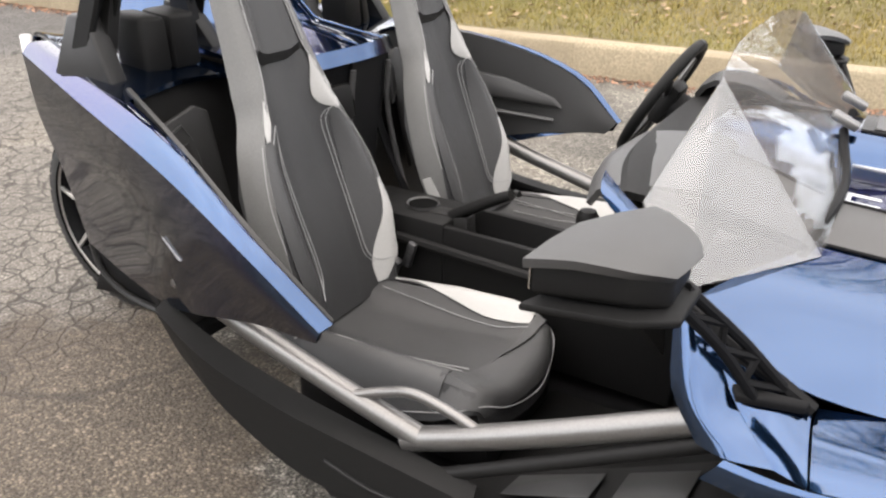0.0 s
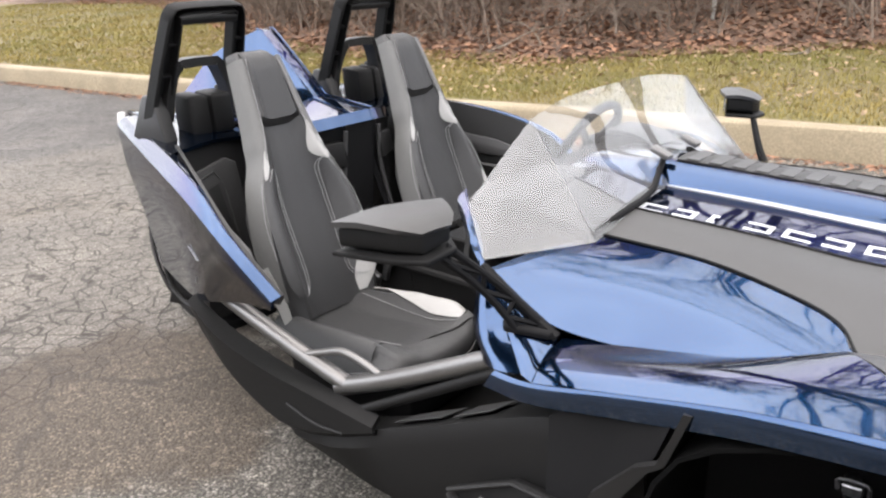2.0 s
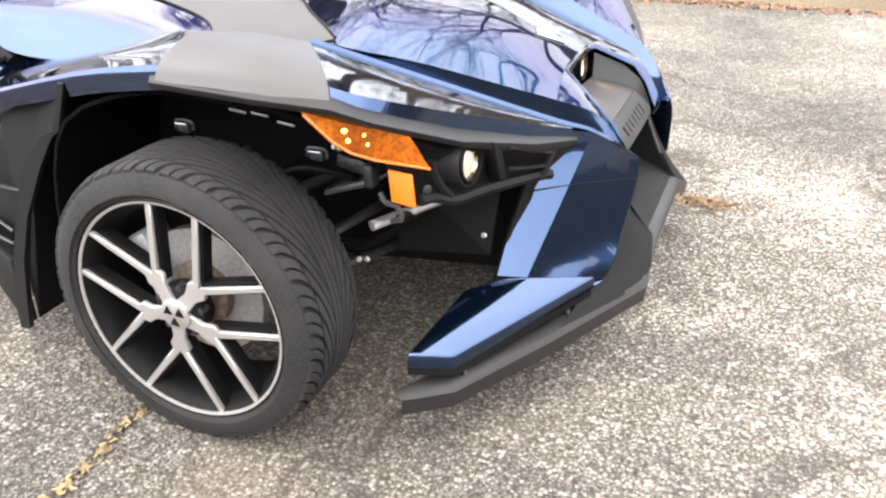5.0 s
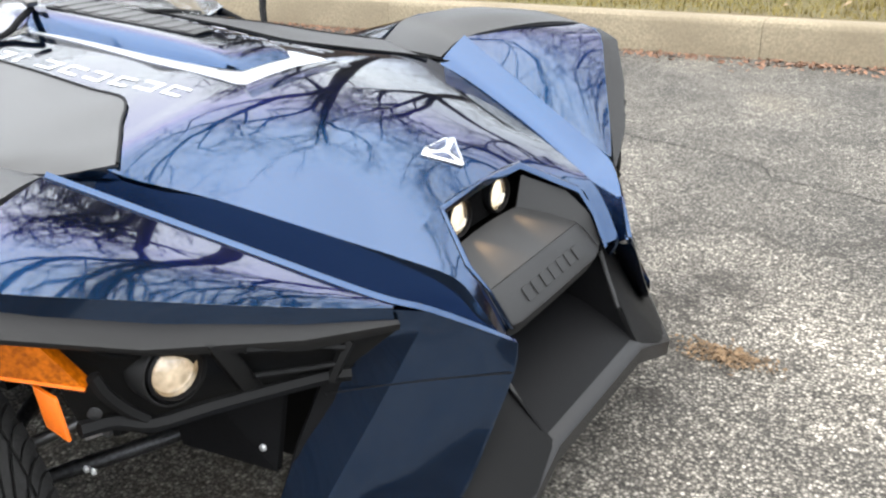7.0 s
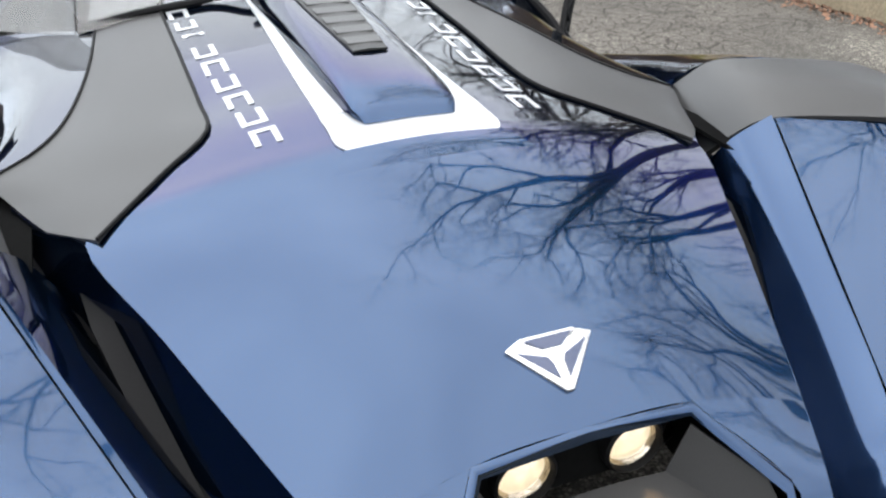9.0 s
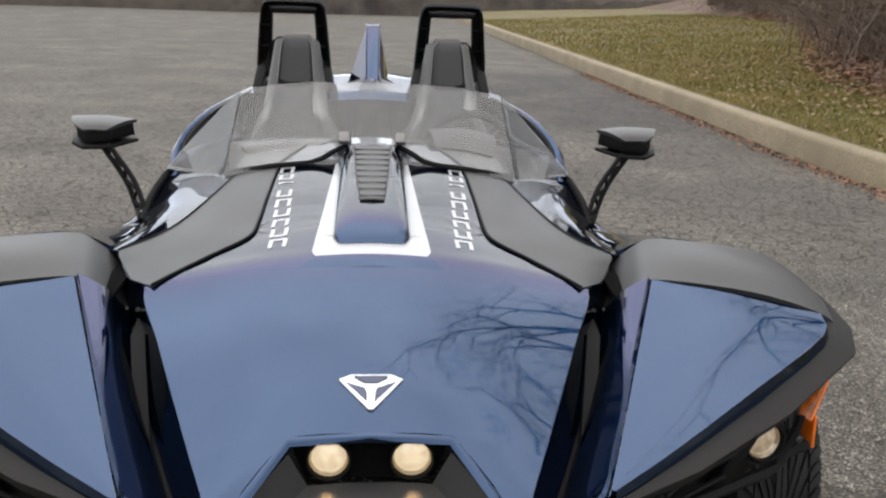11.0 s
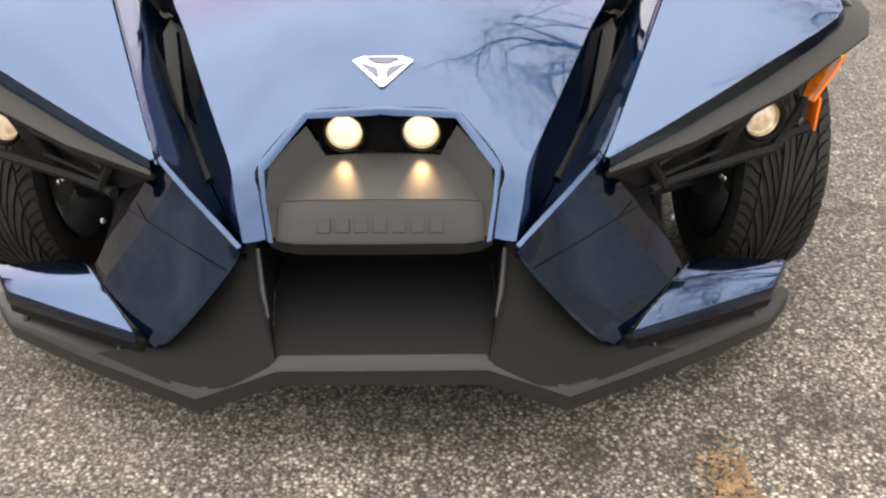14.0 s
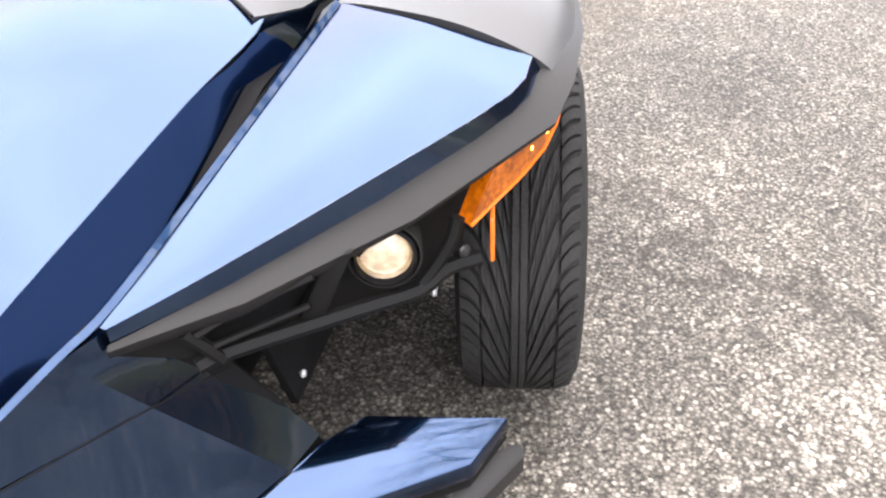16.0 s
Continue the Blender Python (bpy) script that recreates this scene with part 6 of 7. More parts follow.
# side rails
for s in (-1, 1):
    part("side_rail", tube([(-1.98, 0.700, 0.575), (-1.79, 0.705, 0.515), (-1.56, 0.710, 0.450), (-1.345, 0.712, 0.395)], 0.024, 16, 4, s), STEEL, car, "grey steel side rail")
    part("side_rail", tube([(-1.385, 0.712, 0.382), (-1.22, 0.706, 0.446), (-1.05, 0.700, 0.520), (-0.80, 0.690, 0.635)], 0.025, 16, 4, s), STEEL, car, "grey steel side rail")
    part("grab_loop", tube([(-1.50, 0.716, 0.448), (-1.44, 0.700, 0.465), (-1.38, 0.695, 0.480), (-1.30, 0.698, 0.470), (-1.215, 0.706, 0.450)], 0.011, 12, 5, s), STEEL, car, "grey steel grab loop")
    part("lower_rail", tube([(-1.30, 0.735, 0.345), (-1.05, 0.725, 0.475), (-0.82, 0.715, 0.595)], 0.014, 10, 3, s), MATT, car)
    # black sill shell
    sill = part("side_sill", surf([
        [(-2.05, 0.690, 0.500), (-2.05, 0.722, 0.485), (-2.00, 0.715, 0.390), (-1.98, 0.690, 0.340)],
        [(-1.88, 0.690, 0.430), (-1.88, 0.752, 0.425), (-1.83, 0.745, 0.300), (-1.80, 0.690, 0.250)],
        [(-1.66, 0.705, 0.392), (-1.66, 0.770, 0.388), (-1.60, 0.766, 0.232), (-1.58, 0.715, 0.195)],
        [(-1.44, 0.725, 0.378), (-1.44, 0.782, 0.374), (-1.40, 0.783, 0.268), (-1.39, 0.745, 0.232)],
        [(-1.21, 0.745, 0.366), (-1.20, 0.785, 0.352), (-1.195, 0.788, 0.340), (-1.195, 0.775, 0.328)]], 4, 1, 0.014, s), MATT, car, "matt black moulded sill")
    part("sill_ledge", surf([
        [(-1.60, 0.60, 0.190), (-1.60, 0.700, 0.200), (-1.59, 0.735, 0.205), (-1.56, 0.740, 0.185), (-1.52, 0.690, 0.130)],
        [(-1.40, 0.60, 0.235), (-1.40, 0.700, 0.250), (-1.39, 0.765, 0.262), (-1.37, 0.778, 0.232), (-1.34, 0.715, 0.115)],
        [(-1.22, 0.60, 0.295), (-1.22, 0.700, 0.312), (-1.21, 0.765, 0.335), (-1.19, 0.785, 0.300), (-1.17, 0.740, 0.125)],
        [(-0.98, 0.59, 0.395), (-0.98, 0.700, 0.420), (-0.97, 0.785, 0.440), (-0.96, 0.805, 0.400), (-0.96, 0.740, 0.140)],
        [(-0.80, 0.58, 0.480), (-0.80, 0.700, 0.505), (-0.79, 0.805, 0.525), (-0.78, 0.825, 0.490), (-0.78, 0.760, 0.150)],
        [(-0.66, 0.58, 0.540), (-0.66, 0.710, 0.560), (-0.65, 0.825, 0.585), (-0.64, 0.845, 0.550), (-0.64, 0.780, 0.170)],
        [(-0.45, 0.58, 0.580), (-0.45, 0.720, 0.600), (-0.44, 0.840, 0.625), (-0.43, 0.860, 0.590), (-0.44, 0.790, 0.200)]], 2, 1, 0.012, s), MATT, car, "matt black ledge below the side rail")
    part("ledge_pocket", slab([(-1.17, 0.64, 0.330), (-1.17, 0.73, 0.352), (-1.00, 0.745, 0.428), (-1.00, 0.64, 0.406)], (0, 0, 0.003), s, 0.001, 1), SATIN, sill)
    part("ledge_pocket", slab([(-0.96, 0.64, 0.424), (-0.96, 0.75, 0.446), (-0.84, 0.755, 0.504), (-0.84, 0.64, 0.480)], (0, 0, 0.003), s, 0.001, 1), SATIN, sill)
    part("sill_crease", tube([(-1.54, 0.776, 0.310), (-1.42, 0.785, 0.292), (-1.31, 0.787, 0.298)], 0.0035, 6, 3, s), CHARCOAL, sill)
    # mud flap behind the wheel, with a vented wedge
    part("mud_flap", surf([[(xr, 0.928, z), (xl, 0.930, z)] for xr, xl, z in
                           ((-0.317, -0.332, 0.745), (-0.340, -0.354, 0.685), (-0.360, -0.376, 0.634), (-0.388, -0.416, 0.614), (-0.447, -0.497, 0.530), (-0.529, -0.562, 0.390), (-0.580, -0.614, 0.260), (-0.614, -0.650, 0.110), (-0.626, -0.655, 0.048))], 1, 1, 0.016, s), CHARCOAL, car, "charcoal mud flap with a notched edge")
    part("flap_body", slab([(-0.345, 0.912, 0.745), (-0.385, 0.912, 0.635), (-0.490, 0.912, 0.520), (-0.600, 0.912, 0.080), (-0.640, 0.88, 0.150), (-0.64, 0.84, 0.60), (-0.45, 0.86, 0.72)], (0, -0.20, 0), s), BLACK, car)
    vent = part("side_vent", slab([(-0.898, 0.842, 0.330), (-0.721, 0.845, 0.418), (-0.561, 0.880, 0.440), (-0.640, 0.885, 0.200)], (0, -0.02, 0), s, 0.004), MATT, car, "triangular black side vent with two scoops")
    part("vent_lip", slab([(-0.902, 0.864, 0.326), (-0.655, 0.907, 0.236), (-0.640, 0.918, 0.050), (-0.684, 0.908, 0.078)], (0, -0.035, 0), s, 0.005), CHARCOAL, vent)
    part("vent_rim", tube([(-0.898, 0.856, 0.334), (-0.721, 0.858, 0.420), (-0.570, 0.892, 0.442)], 0.006, 6, 1, s), CHARCOAL, vent)
    for tri_, bar in ((((-0.794, 0.866, 0.354), (-0.728, 0.874, 0.346), (-0.748, 0.874, 0.300)), ((-0.798, 0.868, 0.360), (-0.726, 0.878, 0.350))),
                      (((-0.708, 0.877, 0.336), (-0.640, 0.888, 0.314), (-0.646, 0.890, 0.270), (-0.716, 0.876, 0.288)), ((-0.710, 0.880, 0.342), (-0.634, 0.892, 0.320)))):
        # thin plate in the shade colour in place of an open slot
        part("vent_slot", slab(tri_, (0, 0.003, 0), s), VOID, vent)
        part("vent_bar", tube(bar, 0.0045, 6, 1, s), SATIN, vent)
    part("vent_bar", tube([(-0.705, 0.884, 0.290), (-0.640, 0.894, 0.284)], 0.0045, 6, 1, s), SATIN, vent)

# rear body
for s in (-1, 1):
    quarter = part("rear_quarter", surf([
        [(-2.665, 0.514, 0.958), (-2.655, 0.506, 0.800), (-2.610, 0.494, 0.640), (-2.590, 0.470, 0.430)],
        [(-2.30, 0.640, 0.905), (-2.29, 0.632, 0.780), (-2.27, 0.615, 0.640), (-2.28, 0.585, 0.440)],
        [(-1.93, 0.762, 0.848), (-1.93, 0.758, 0.760), (-1.94, 0.742, 0.640), (-1.98, 0.712, 0.500)],
        [(-1.660, 0.836, 0.768), (-1.665, 0.828, 0.715), (-1.675, 0.806, 0.655), (-1.71, 0.772, 0.575)],
        [(-1.500, 0.820, 0.636), (-1.505, 0.820, 0.630), (-1.51, 0.818, 0.620), (-1.515, 0.814, 0.610)]], 4, 4, 0.012, s), PAINT, car, "dark navy rear quarter panel")
    part("quarter_edge", surf([
        [(-2.665, 0.514, 0.959), (-2.650, 0.495, 0.985), (-2.605, 0.462, 0.990)],
        [(-2.30, 0.640, 0.906), (-2.29, 0.610, 0.940), (-2.265, 0.584, 0.946)],
        [(-1.93, 0.762, 0.849), (-1.92, 0.735, 0.890), (-1.912, 0.716, 0.886)],
        [(-1.660, 0.837, 0.769), (-1.655, 0.815, 0.792), (-1.660, 0.799, 0.783)],
        [(-1.500, 0.822, 0.640), (-1.485, 0.800, 0.652), (-1.495, 0.788, 0.645)]], 4, 3, 0.010, s), PAINT, quarter)
    part("quarter_inner", surf([
        [(-2.20, 0.590, 0.945), (-2.18, 0.600, 0.820), (-2.14, 0.620, 0.600)],
        [(-1.91, 0.716, 0.884), (-1.91, 0.710, 0.780), (-1.94, 0.700, 0.560)],
        [(-1.662, 0.798, 0.781), (-1.68, 0.775, 0.705), (-1.73, 0.742, 0.590)],
        [(-1.500, 0.788, 0.644), (-1.51, 0.780, 0.630), (-1.53, 0.780, 0.612)]], 3, 3, 0.010, s), TRIM, quarter, "grey moulded inner panel")
    part("armrest_pad", slab([(-2.08, 0.655, 0.800), (-1.86, 0.700, 0.770), (-1.70, 0.735, 0.715), (-1.67, 0.742, 0.680), (-1.88, 0.690, 0.700), (-2.10, 0.640, 0.735)], (0, -0.022, 0.004), s, 0.010), SATIN, quarter)
    part("inner_rib", tube([(-2.06, 0.618, 0.690), (-1.90, 0.672, 0.660), (-1.70, 0.725, 0.640)], 0.008, 6, 3, s), SATIN, quarter)
    # thin pale sliver drawn as the highlight along the quarter's crease
    part("quarter_glint", slab([(-1.970, 0.739, 0.690), (-1.966, 0.741, 0.689), (-1.905, 0.755, 0.657), (-1.916, 0.752, 0.656)], (0, 0.0025, 0), s), GLINT_GREY, quarter)
    part("rear_deck", surf([
        [(-2.150, 0.640, 0.930), (-2.18, 0.450, 0.940), (-2.15, 0.255, 0.930)],
        [(-2.30, 0.600, 0.948), (-2.34, 0.430, 0.962), (-2.35, 0.270, 0.955)],
        [(-2.52, 0.500, 0.985), (-2.54, 0.380, 0.985), (-2.55, 0.270, 0.975)],
        [(-2.720, 0.430, 0.995), (-2.78, 0.340, 0.965), (-2.80, 0.240, 0.940)],
        [(-2.76, 0.420, 0.900), (-2.84, 0.330, 0.870), (-2.86, 0.220, 0.850)]], 4, 4, 0.012, s), PAINT, car, "navy rear deck")
    part("tail_corner", slab([(-2.665, 0.514, 0.955), (-2.735, 0.470, 0.995), (-2.760, 0.430, 0.960), (-2.720, 0.460, 0.870), (-2.665, 0.510, 0.860)], (0.01, -0.03, 0), s, 0.008), LEATHER_PALE, car, "pale tail corner")
    # roll hoop: a hollow black channel with a double head bar, on a grey arched bracket
    bx = lambda z: -2.36 + 0.36 * (z - 1.03)
    face = (1.0, 0, -0.36)
    hoop = part("roll_hoop", sweep([(bx(z), y, z) for y, z in ((0.572, 1.005), (0.560, 1.12), (0.543, 1.25), (0.531, 1.325), (0.518, 1.356), (0.490, 1.370), (0.380, 1.372), (0.268, 1.370), (0.240, 1.356), (0.228, 1.325), (0.220, 1.25), (0.211, 1.12), (0.205, 1.005))],
                                   [(0.0, -0.020), (0.0, 0.024), (0.006, 0.030), (0.012, 0.030), (0.014, 0.0), (0.050, 0.0), (0.052, 0.030), (0.058, 0.030), (0.062, 0.026), (0.062, -0.018), (0.056, -0.022)], face, 4, s,
                                   [1.15, 1.1, 1.0, 0.9, 0.7, 0.45, 0.42, 0.45, 0.7, 0.85, 0.9, 0.95, 1.0]), MATT, car, "black channelled roll hoop behind the seat")
    part("head_bar", sweep([(bx(1.338), y, 1.338) for y in (0.490, 0.43, 0.38, 0.33, 0.268)], [(0.0, -0.018), (0.0, 0.028), (0.004, 0.032), (0.018, 0.032), (0.024, 0.026), (0.024, -0.018)], face, 1, s), MATT, hoop)
    for yy, tilt in ((0.524, 0.10), (0.242, -0.06)):
        for z in (1.06, 1.15, 1.25):
            part("hoop_rib", box((bx(z) + 0.008, (yy + tilt * (1.12 - z)) * s, z), (0.026, 0.040, 0.010), Matrix.Rotation(radians(20), 4, "Y"), 0.002, 1), MATT, hoop)
    for yy, d in ((0.560, 1), (0.212, -1)):
        part("hoop_foot", slab([(-2.45, yy + 0.026 * d, 0.945), (-2.25, yy + 0.026 * d, 0.940), (-2.315, yy + 0.008 * d, 1.045), (-2.345, yy - 0.004 * d, 1.085), (-2.41, yy - 0.004 * d, 1.085)], (0, -0.050 * d, 0), s, 0.008), CHARCOAL, hoop, "dark grey hoop foot")
    part("hoop_brace", surf([[(x - 0.030, y, z), (x + 0.030, y, z)] for x, y, z in [(-2.345, 0.535, 1.00), (-2.340, 0.520, 1.08), (-2.335, 0.498, 1.150), (-2.33, 0.470, 1.186), (-2.33, 0.440, 1.195), (-2.33, 0.330, 1.195), (-2.33, 0.300, 1.186), (-2.335, 0.275, 1.150), (-2.340, 0.245, 1.08), (-2.345, 0.230, 1.00)]], 4, 1, 0.030, s), CHARCOAL, hoop, "dark grey arched bracket")
    part("headrest_box", join(slab([(-2.26, 0.47, 0.945), (-2.24, 0.405, 0.945), (-2.25, 0.405, 1.075), (-2.28, 0.462, 1.075)], (-0.10, 0, 0.01), s, 0.012), slab([(-2.24, 0.395, 0.945), (-2.24, 0.310, 0.945), (-2.25, 0.310, 1.075), (-2.25, 0.395, 1.075)], (-0.10, 0, 0.01), s, 0.012)), MATT, hoop)
# faceted hump between the hoops
hump = part("rear_hump", surf([
    [(-1.930, 0, 0.948), (-1.930, 0.060, 0.948), (-2.00, 0.205, 0.930), (-2.05, 0.262, 0.915)],
    [(-1.942, 0, 0.986), (-1.944, 0.058, 0.985), (-2.015, 0.200, 0.968), (-2.06, 0.262, 0.945)],
    [(-2.130, 0, 1.018), (-2.135, 0.034, 1.018), (-2.165, 0.130, 0.985), (-2.18, 0.266, 0.960)],
    [(-2.145, 0, 1.026), (-2.150, 0.030, 1.026), (-2.180, 0.120, 0.988), (-2.20, 0.266, 0.964)],
    [(-2.400, 0, 1.254), (-2.400, 0.030, 1.252), (-2.420, 0.080, 1.000), (-2.43, 0.266, 0.985)],
    [(-2.425, 0, 1.258), (-2.425, 0.032, 1.256), (-2.450, 0.080, 1.004), (-2.46, 0.266, 0.988)],
    [(-2.620, 0, 1.200), (-2.620, 0.032, 1.198), (-2.640, 0.085, 1.000), (-2.65, 0.266, 0.975)],
    [(-2.740, 0, 1.150), (-2.740, 0.032, 1.148), (-2.760, 0.085, 0.985), (-2.77, 0.255, 0.950)],
    [(-2.940, 0, 0.980), (-2.940, 0.060, 0.975), (-2.940, 0.110, 0.930), (-2.90, 0.230, 0.890)]], 1, 1, 0.012, mirror=True), PAINT, car, "navy faceted hump between the roll hoops")
for s in (-1, 1):
    part("hump_seam", tube([(-1.940, 0.058, 0.989), (-2.133, 0.036, 1.022), (-2.150, 0.032, 1.031), (-2.400, 0.032, 1.257), (-2.425, 0.034, 1.261)], 0.0035, 6, 1, s), PAINT, hump)
part("hump_front", join(slab([(-1.945, -0.075, 0.945), (-1.945, 0.075, 0.945), (-1.99, 0.075, 0.60), (-1.99, -0.075, 0.60)], (-0.02, 0, 0)),
                        slab([(-1.955, 0.07, 0.943), (-2.05, 0.255, 0.915), (-2.10, 0.255, 0.60), (-2.00, 0.07, 0.60)], (-0.02, 0.01, 0)),
                        slab([(-1.955, -0.07, 0.943), (-2.05, -0.255, 0.915), (-2.10, -0.255, 0.60), (-2.00, -0.07, 0.60)], (-0.02, -0.01, 0))), BLACK, car)
for s in (-1, 1):
    part("bulkhead_ledge", slab([(-1.952, 0.085, 0.895), (-2.030, 0.225, 0.880), (-2.015, 0.225, 0.80), (-1.940, 0.085, 0.80)], (0.012, 0.004, 0), s, 0.010), MATT, car)
    part("bulkhead_post", tube([(-1.94, 0.082, 0.925), (-1.95, 0.090, 0.80), (-1.94, 0.115, 0.66), (-1.90, 0.120, 0.52)], 0.008, 8, 3, s), SATIN, car)
part("warning_label", slab([(-1.966, -0.145, 0.745), (-1.966, -0.115, 0.745), (-1.976, -0.115, 0.675), (-1.976, -0.145, 0.675)], (0.003, 0, 0)), DECAL, car, "white warning label")
# tail, swing arm and rear guard
part("tail_panel", slab([(-2.84, -0.30, 0.60), (-2.84, 0.30, 0.60), (-2.80, 0.42, 0.93), (-2.80, -0.42, 0.93)], (0.05, 0, 0), 1, 0.01), MATT, car)
part("under_tail", slab([(-2.10, -0.60, 0.30), (-2.10, 0.60, 0.30), (-2.52, 0.48, 0.50), (-2.52, -0.48, 0.50)], (0, 0, 0.03)), BLACK, car)
for s in (-1, 1):
    part("swing_arm", tube([(-2.10, 0.28, 0.34), (-2.45, 0.24, 0.33), (-2.72, 0.19, 0.34)], 0.035, 10, 3, s), DARK_STEEL, car)
    part("rear_bracket", slab([(-2.700, 0.40, 0.222), (-2.600, 0.41, 0.240), (-2.340, 0.43, 0.232), (-2.20, 0.46, 0.30), (-2.26, 0.47, 0.44), (-2.58, 0.45, 0.44), (-2.64, 0.42, 0.405), (-2.645, 0.41, 0.31)], (0, -0.03, 0), s, 0.006), BLACK, car, "black guard ahead of the rear wheel")
    part("bracket_rail", tube([(-2.64, 0.425, 0.40), (-2.60, 0.43, 0.315), (-2.50, 0.435, 0.270), (-2.36, 0.445, 0.262)], 0.010, 8, 3, s), CHARCOAL, car)

# verge and woods
GRASS = material("dry_grass_blades", (0.2025, 0.1537, 0.0435), rough=0.9, scale=14, vary=0.45, bump=0.0, coarse=0.9, coarse_scale=0.9, second=(0.1387, 0.1275, 0.03))
DEAD_LEAF = material("brown_fallen_leaves", (0.2325, 0.1237, 0.075), rough=0.85, scale=9, vary=0.5, bump=0.0, coarse=0.6, coarse_scale=2.5, second=(0.1162, 0.07125, 0.048))
TWIG = material("grey_brown_twigs", (0.135, 0.0975, 0.075), rough=0.9, scale=20, vary=0.35, bump=0.3, coarse=0.6, coarse_scale=1.0, second=(0.1387, 0.1125, 0.09))
BARK = material("grey_bark", (0.06375, 0.0525, 0.0435), rough=0.95, scale=28, vary=0.4, bump=0.7, coarse=0.5, coarse_scale=2.0, second=(0.0975, 0.08625, 0.075), distance=0.02)
BIRCH = material("pale_weathered_wood", (0.27, 0.255, 0.2325), rough=0.8, scale=22, vary=0.3, bump=0.4)
BRANCH = material("dry_branch", (0.2025, 0.1688, 0.135), rough=0.9, scale=22, vary=0.3, bump=0.4)
rng = random.Random(7)


def blades(count, xr, h, w, seed):
    r = random.Random(seed)
    v, f = [], []
    for _ in range(count):
        x = r.uniform(*xr)
        k = KY + bend(x) + 0.2
        y = k + (bank_edge(x) + 0.15 - k) * r.random()
        z = rise(x, y)
        a, b = r.uniform(0, math.tau), r.uniform(0.2, 1.0)
        hh, dx, dy = h * r.uniform(0.5, 1.3), math.cos(a), math.sin(a)
        i = len(v)
        v += [(x - dy * w, y + dx * w, z - 0.01), (x + dy * w, y - dx * w, z - 0.01), (x + dx * hh * b * 0.9, y + dy * hh * b * 0.9, z + hh)]
        f.append((i, i + 1, i + 2))
    return v, f


def mesh_from(name, v, f, mat, label, category, kind="stuff"):
    me = bpy.data.meshes.new(name)
    me.from_pydata(v, [], f)
    me.materials.append(mat)
    return tagged(new(name, me), label, category, kind=kind)


v, f = blades(90000, (-14, 6), 0.045, 0.006, 3)
mesh_from("grass", v, f, GRASS, "short patchy olive and straw winter grass", "grass")
v, f = blades(32000, (-34, -14), 0.06, 0.014, 4)
mesh_from("grass", v, f, GRASS, "short patchy olive and straw winter grass", "grass")


def scatter_leaves(count, place, size, seed):
    r = random.Random(seed)
    v, f = [], []
    for _ in range(count):
        x, y, z = place(r)
        a, t, s_ = r.uniform(0, math.tau), r.uniform(-0.6, 0.6), size * r.uniform(0.5, 1.3)
        m = Matrix.Rotation(a, 3, "Z") @ Matrix.Rotation(t, 3, "X") @ Matrix.Rotation(r.uniform(-0.6, 0.6), 3, "Y")
        i = len(v)
        for p in ((-1, 0, 0), (-0.2, -0.5, 0.18), (1, 0, 0.05), (-0.1, 0.5, 0.12)):
            q = m @ Vector(p) * s_
            v.append((x + q.x, y + q.y, z + q.z + s_ * 0.3))
        f += [(i, i + 1, i + 2), (i, i + 2, i + 3)]
    return v, f


def on_bank(r):
    x = r.uniform(-30, 6)
    y = bank_edge(x) - 0.25 + abs(r.gauss(0, 1)) * 3.2
    return x, y, rise(x, y)


def by_kerb(r):
    x, y = r.uniform(-14, 7), KY - abs(r.gauss(0, 0.11)) - 0.01
    y += bend(x)
    return x, y, -0.018


def on_verge(r):
    x = r.uniform(-14, 6)
    k = KY + bend(x) + 0.2
    y = k + (bank_edge(x) - k) * r.random() ** 0.6
    return x, y, rise(x, y) + 0.02


v, f = scatter_leaves(60000, on_bank, 0.05, 11)
mesh_from("leaf_litter", v, f, DEAD_LEAF, "thick brown leaf litter on the bank", "leaves")
v, f = scatter_leaves(5200, by_kerb, 0.022, 12)
mesh_from("kerb_leaves", v, f, DEAD_LEAF, "brown leaves gathered along the kerb foot", "leaves")
v, f = scatter_leaves(2600, on_verge, 0.035, 13)
mesh_from("verge_leaves", v, f, material("tan_fallen_leaves", (0.25, 0.175, 0.105), rough=0.85, scale=9, vary=0.4, bump=0.0), "brown leaves scattered on the verge", "leaves")


def stick(v, f, a, b, ra, rb, n=4):
    a, b = Vector(a), Vector(b)
    d = (b - a).normalized()
    p = d.orthogonal().normalized()
    q = d.cross(p)
    i = len(v)
    for c, r in ((a, ra), (b, rb)):
        for k in range(n):
            t = math.tau * k / n
            v.append(tuple(c + (p * math.cos(t) + q * math.sin(t)) * r))
    for k in range(n):
        f.append((i + k, i + (k + 1) % n, i + n + (k + 1) % n, i + n + k))


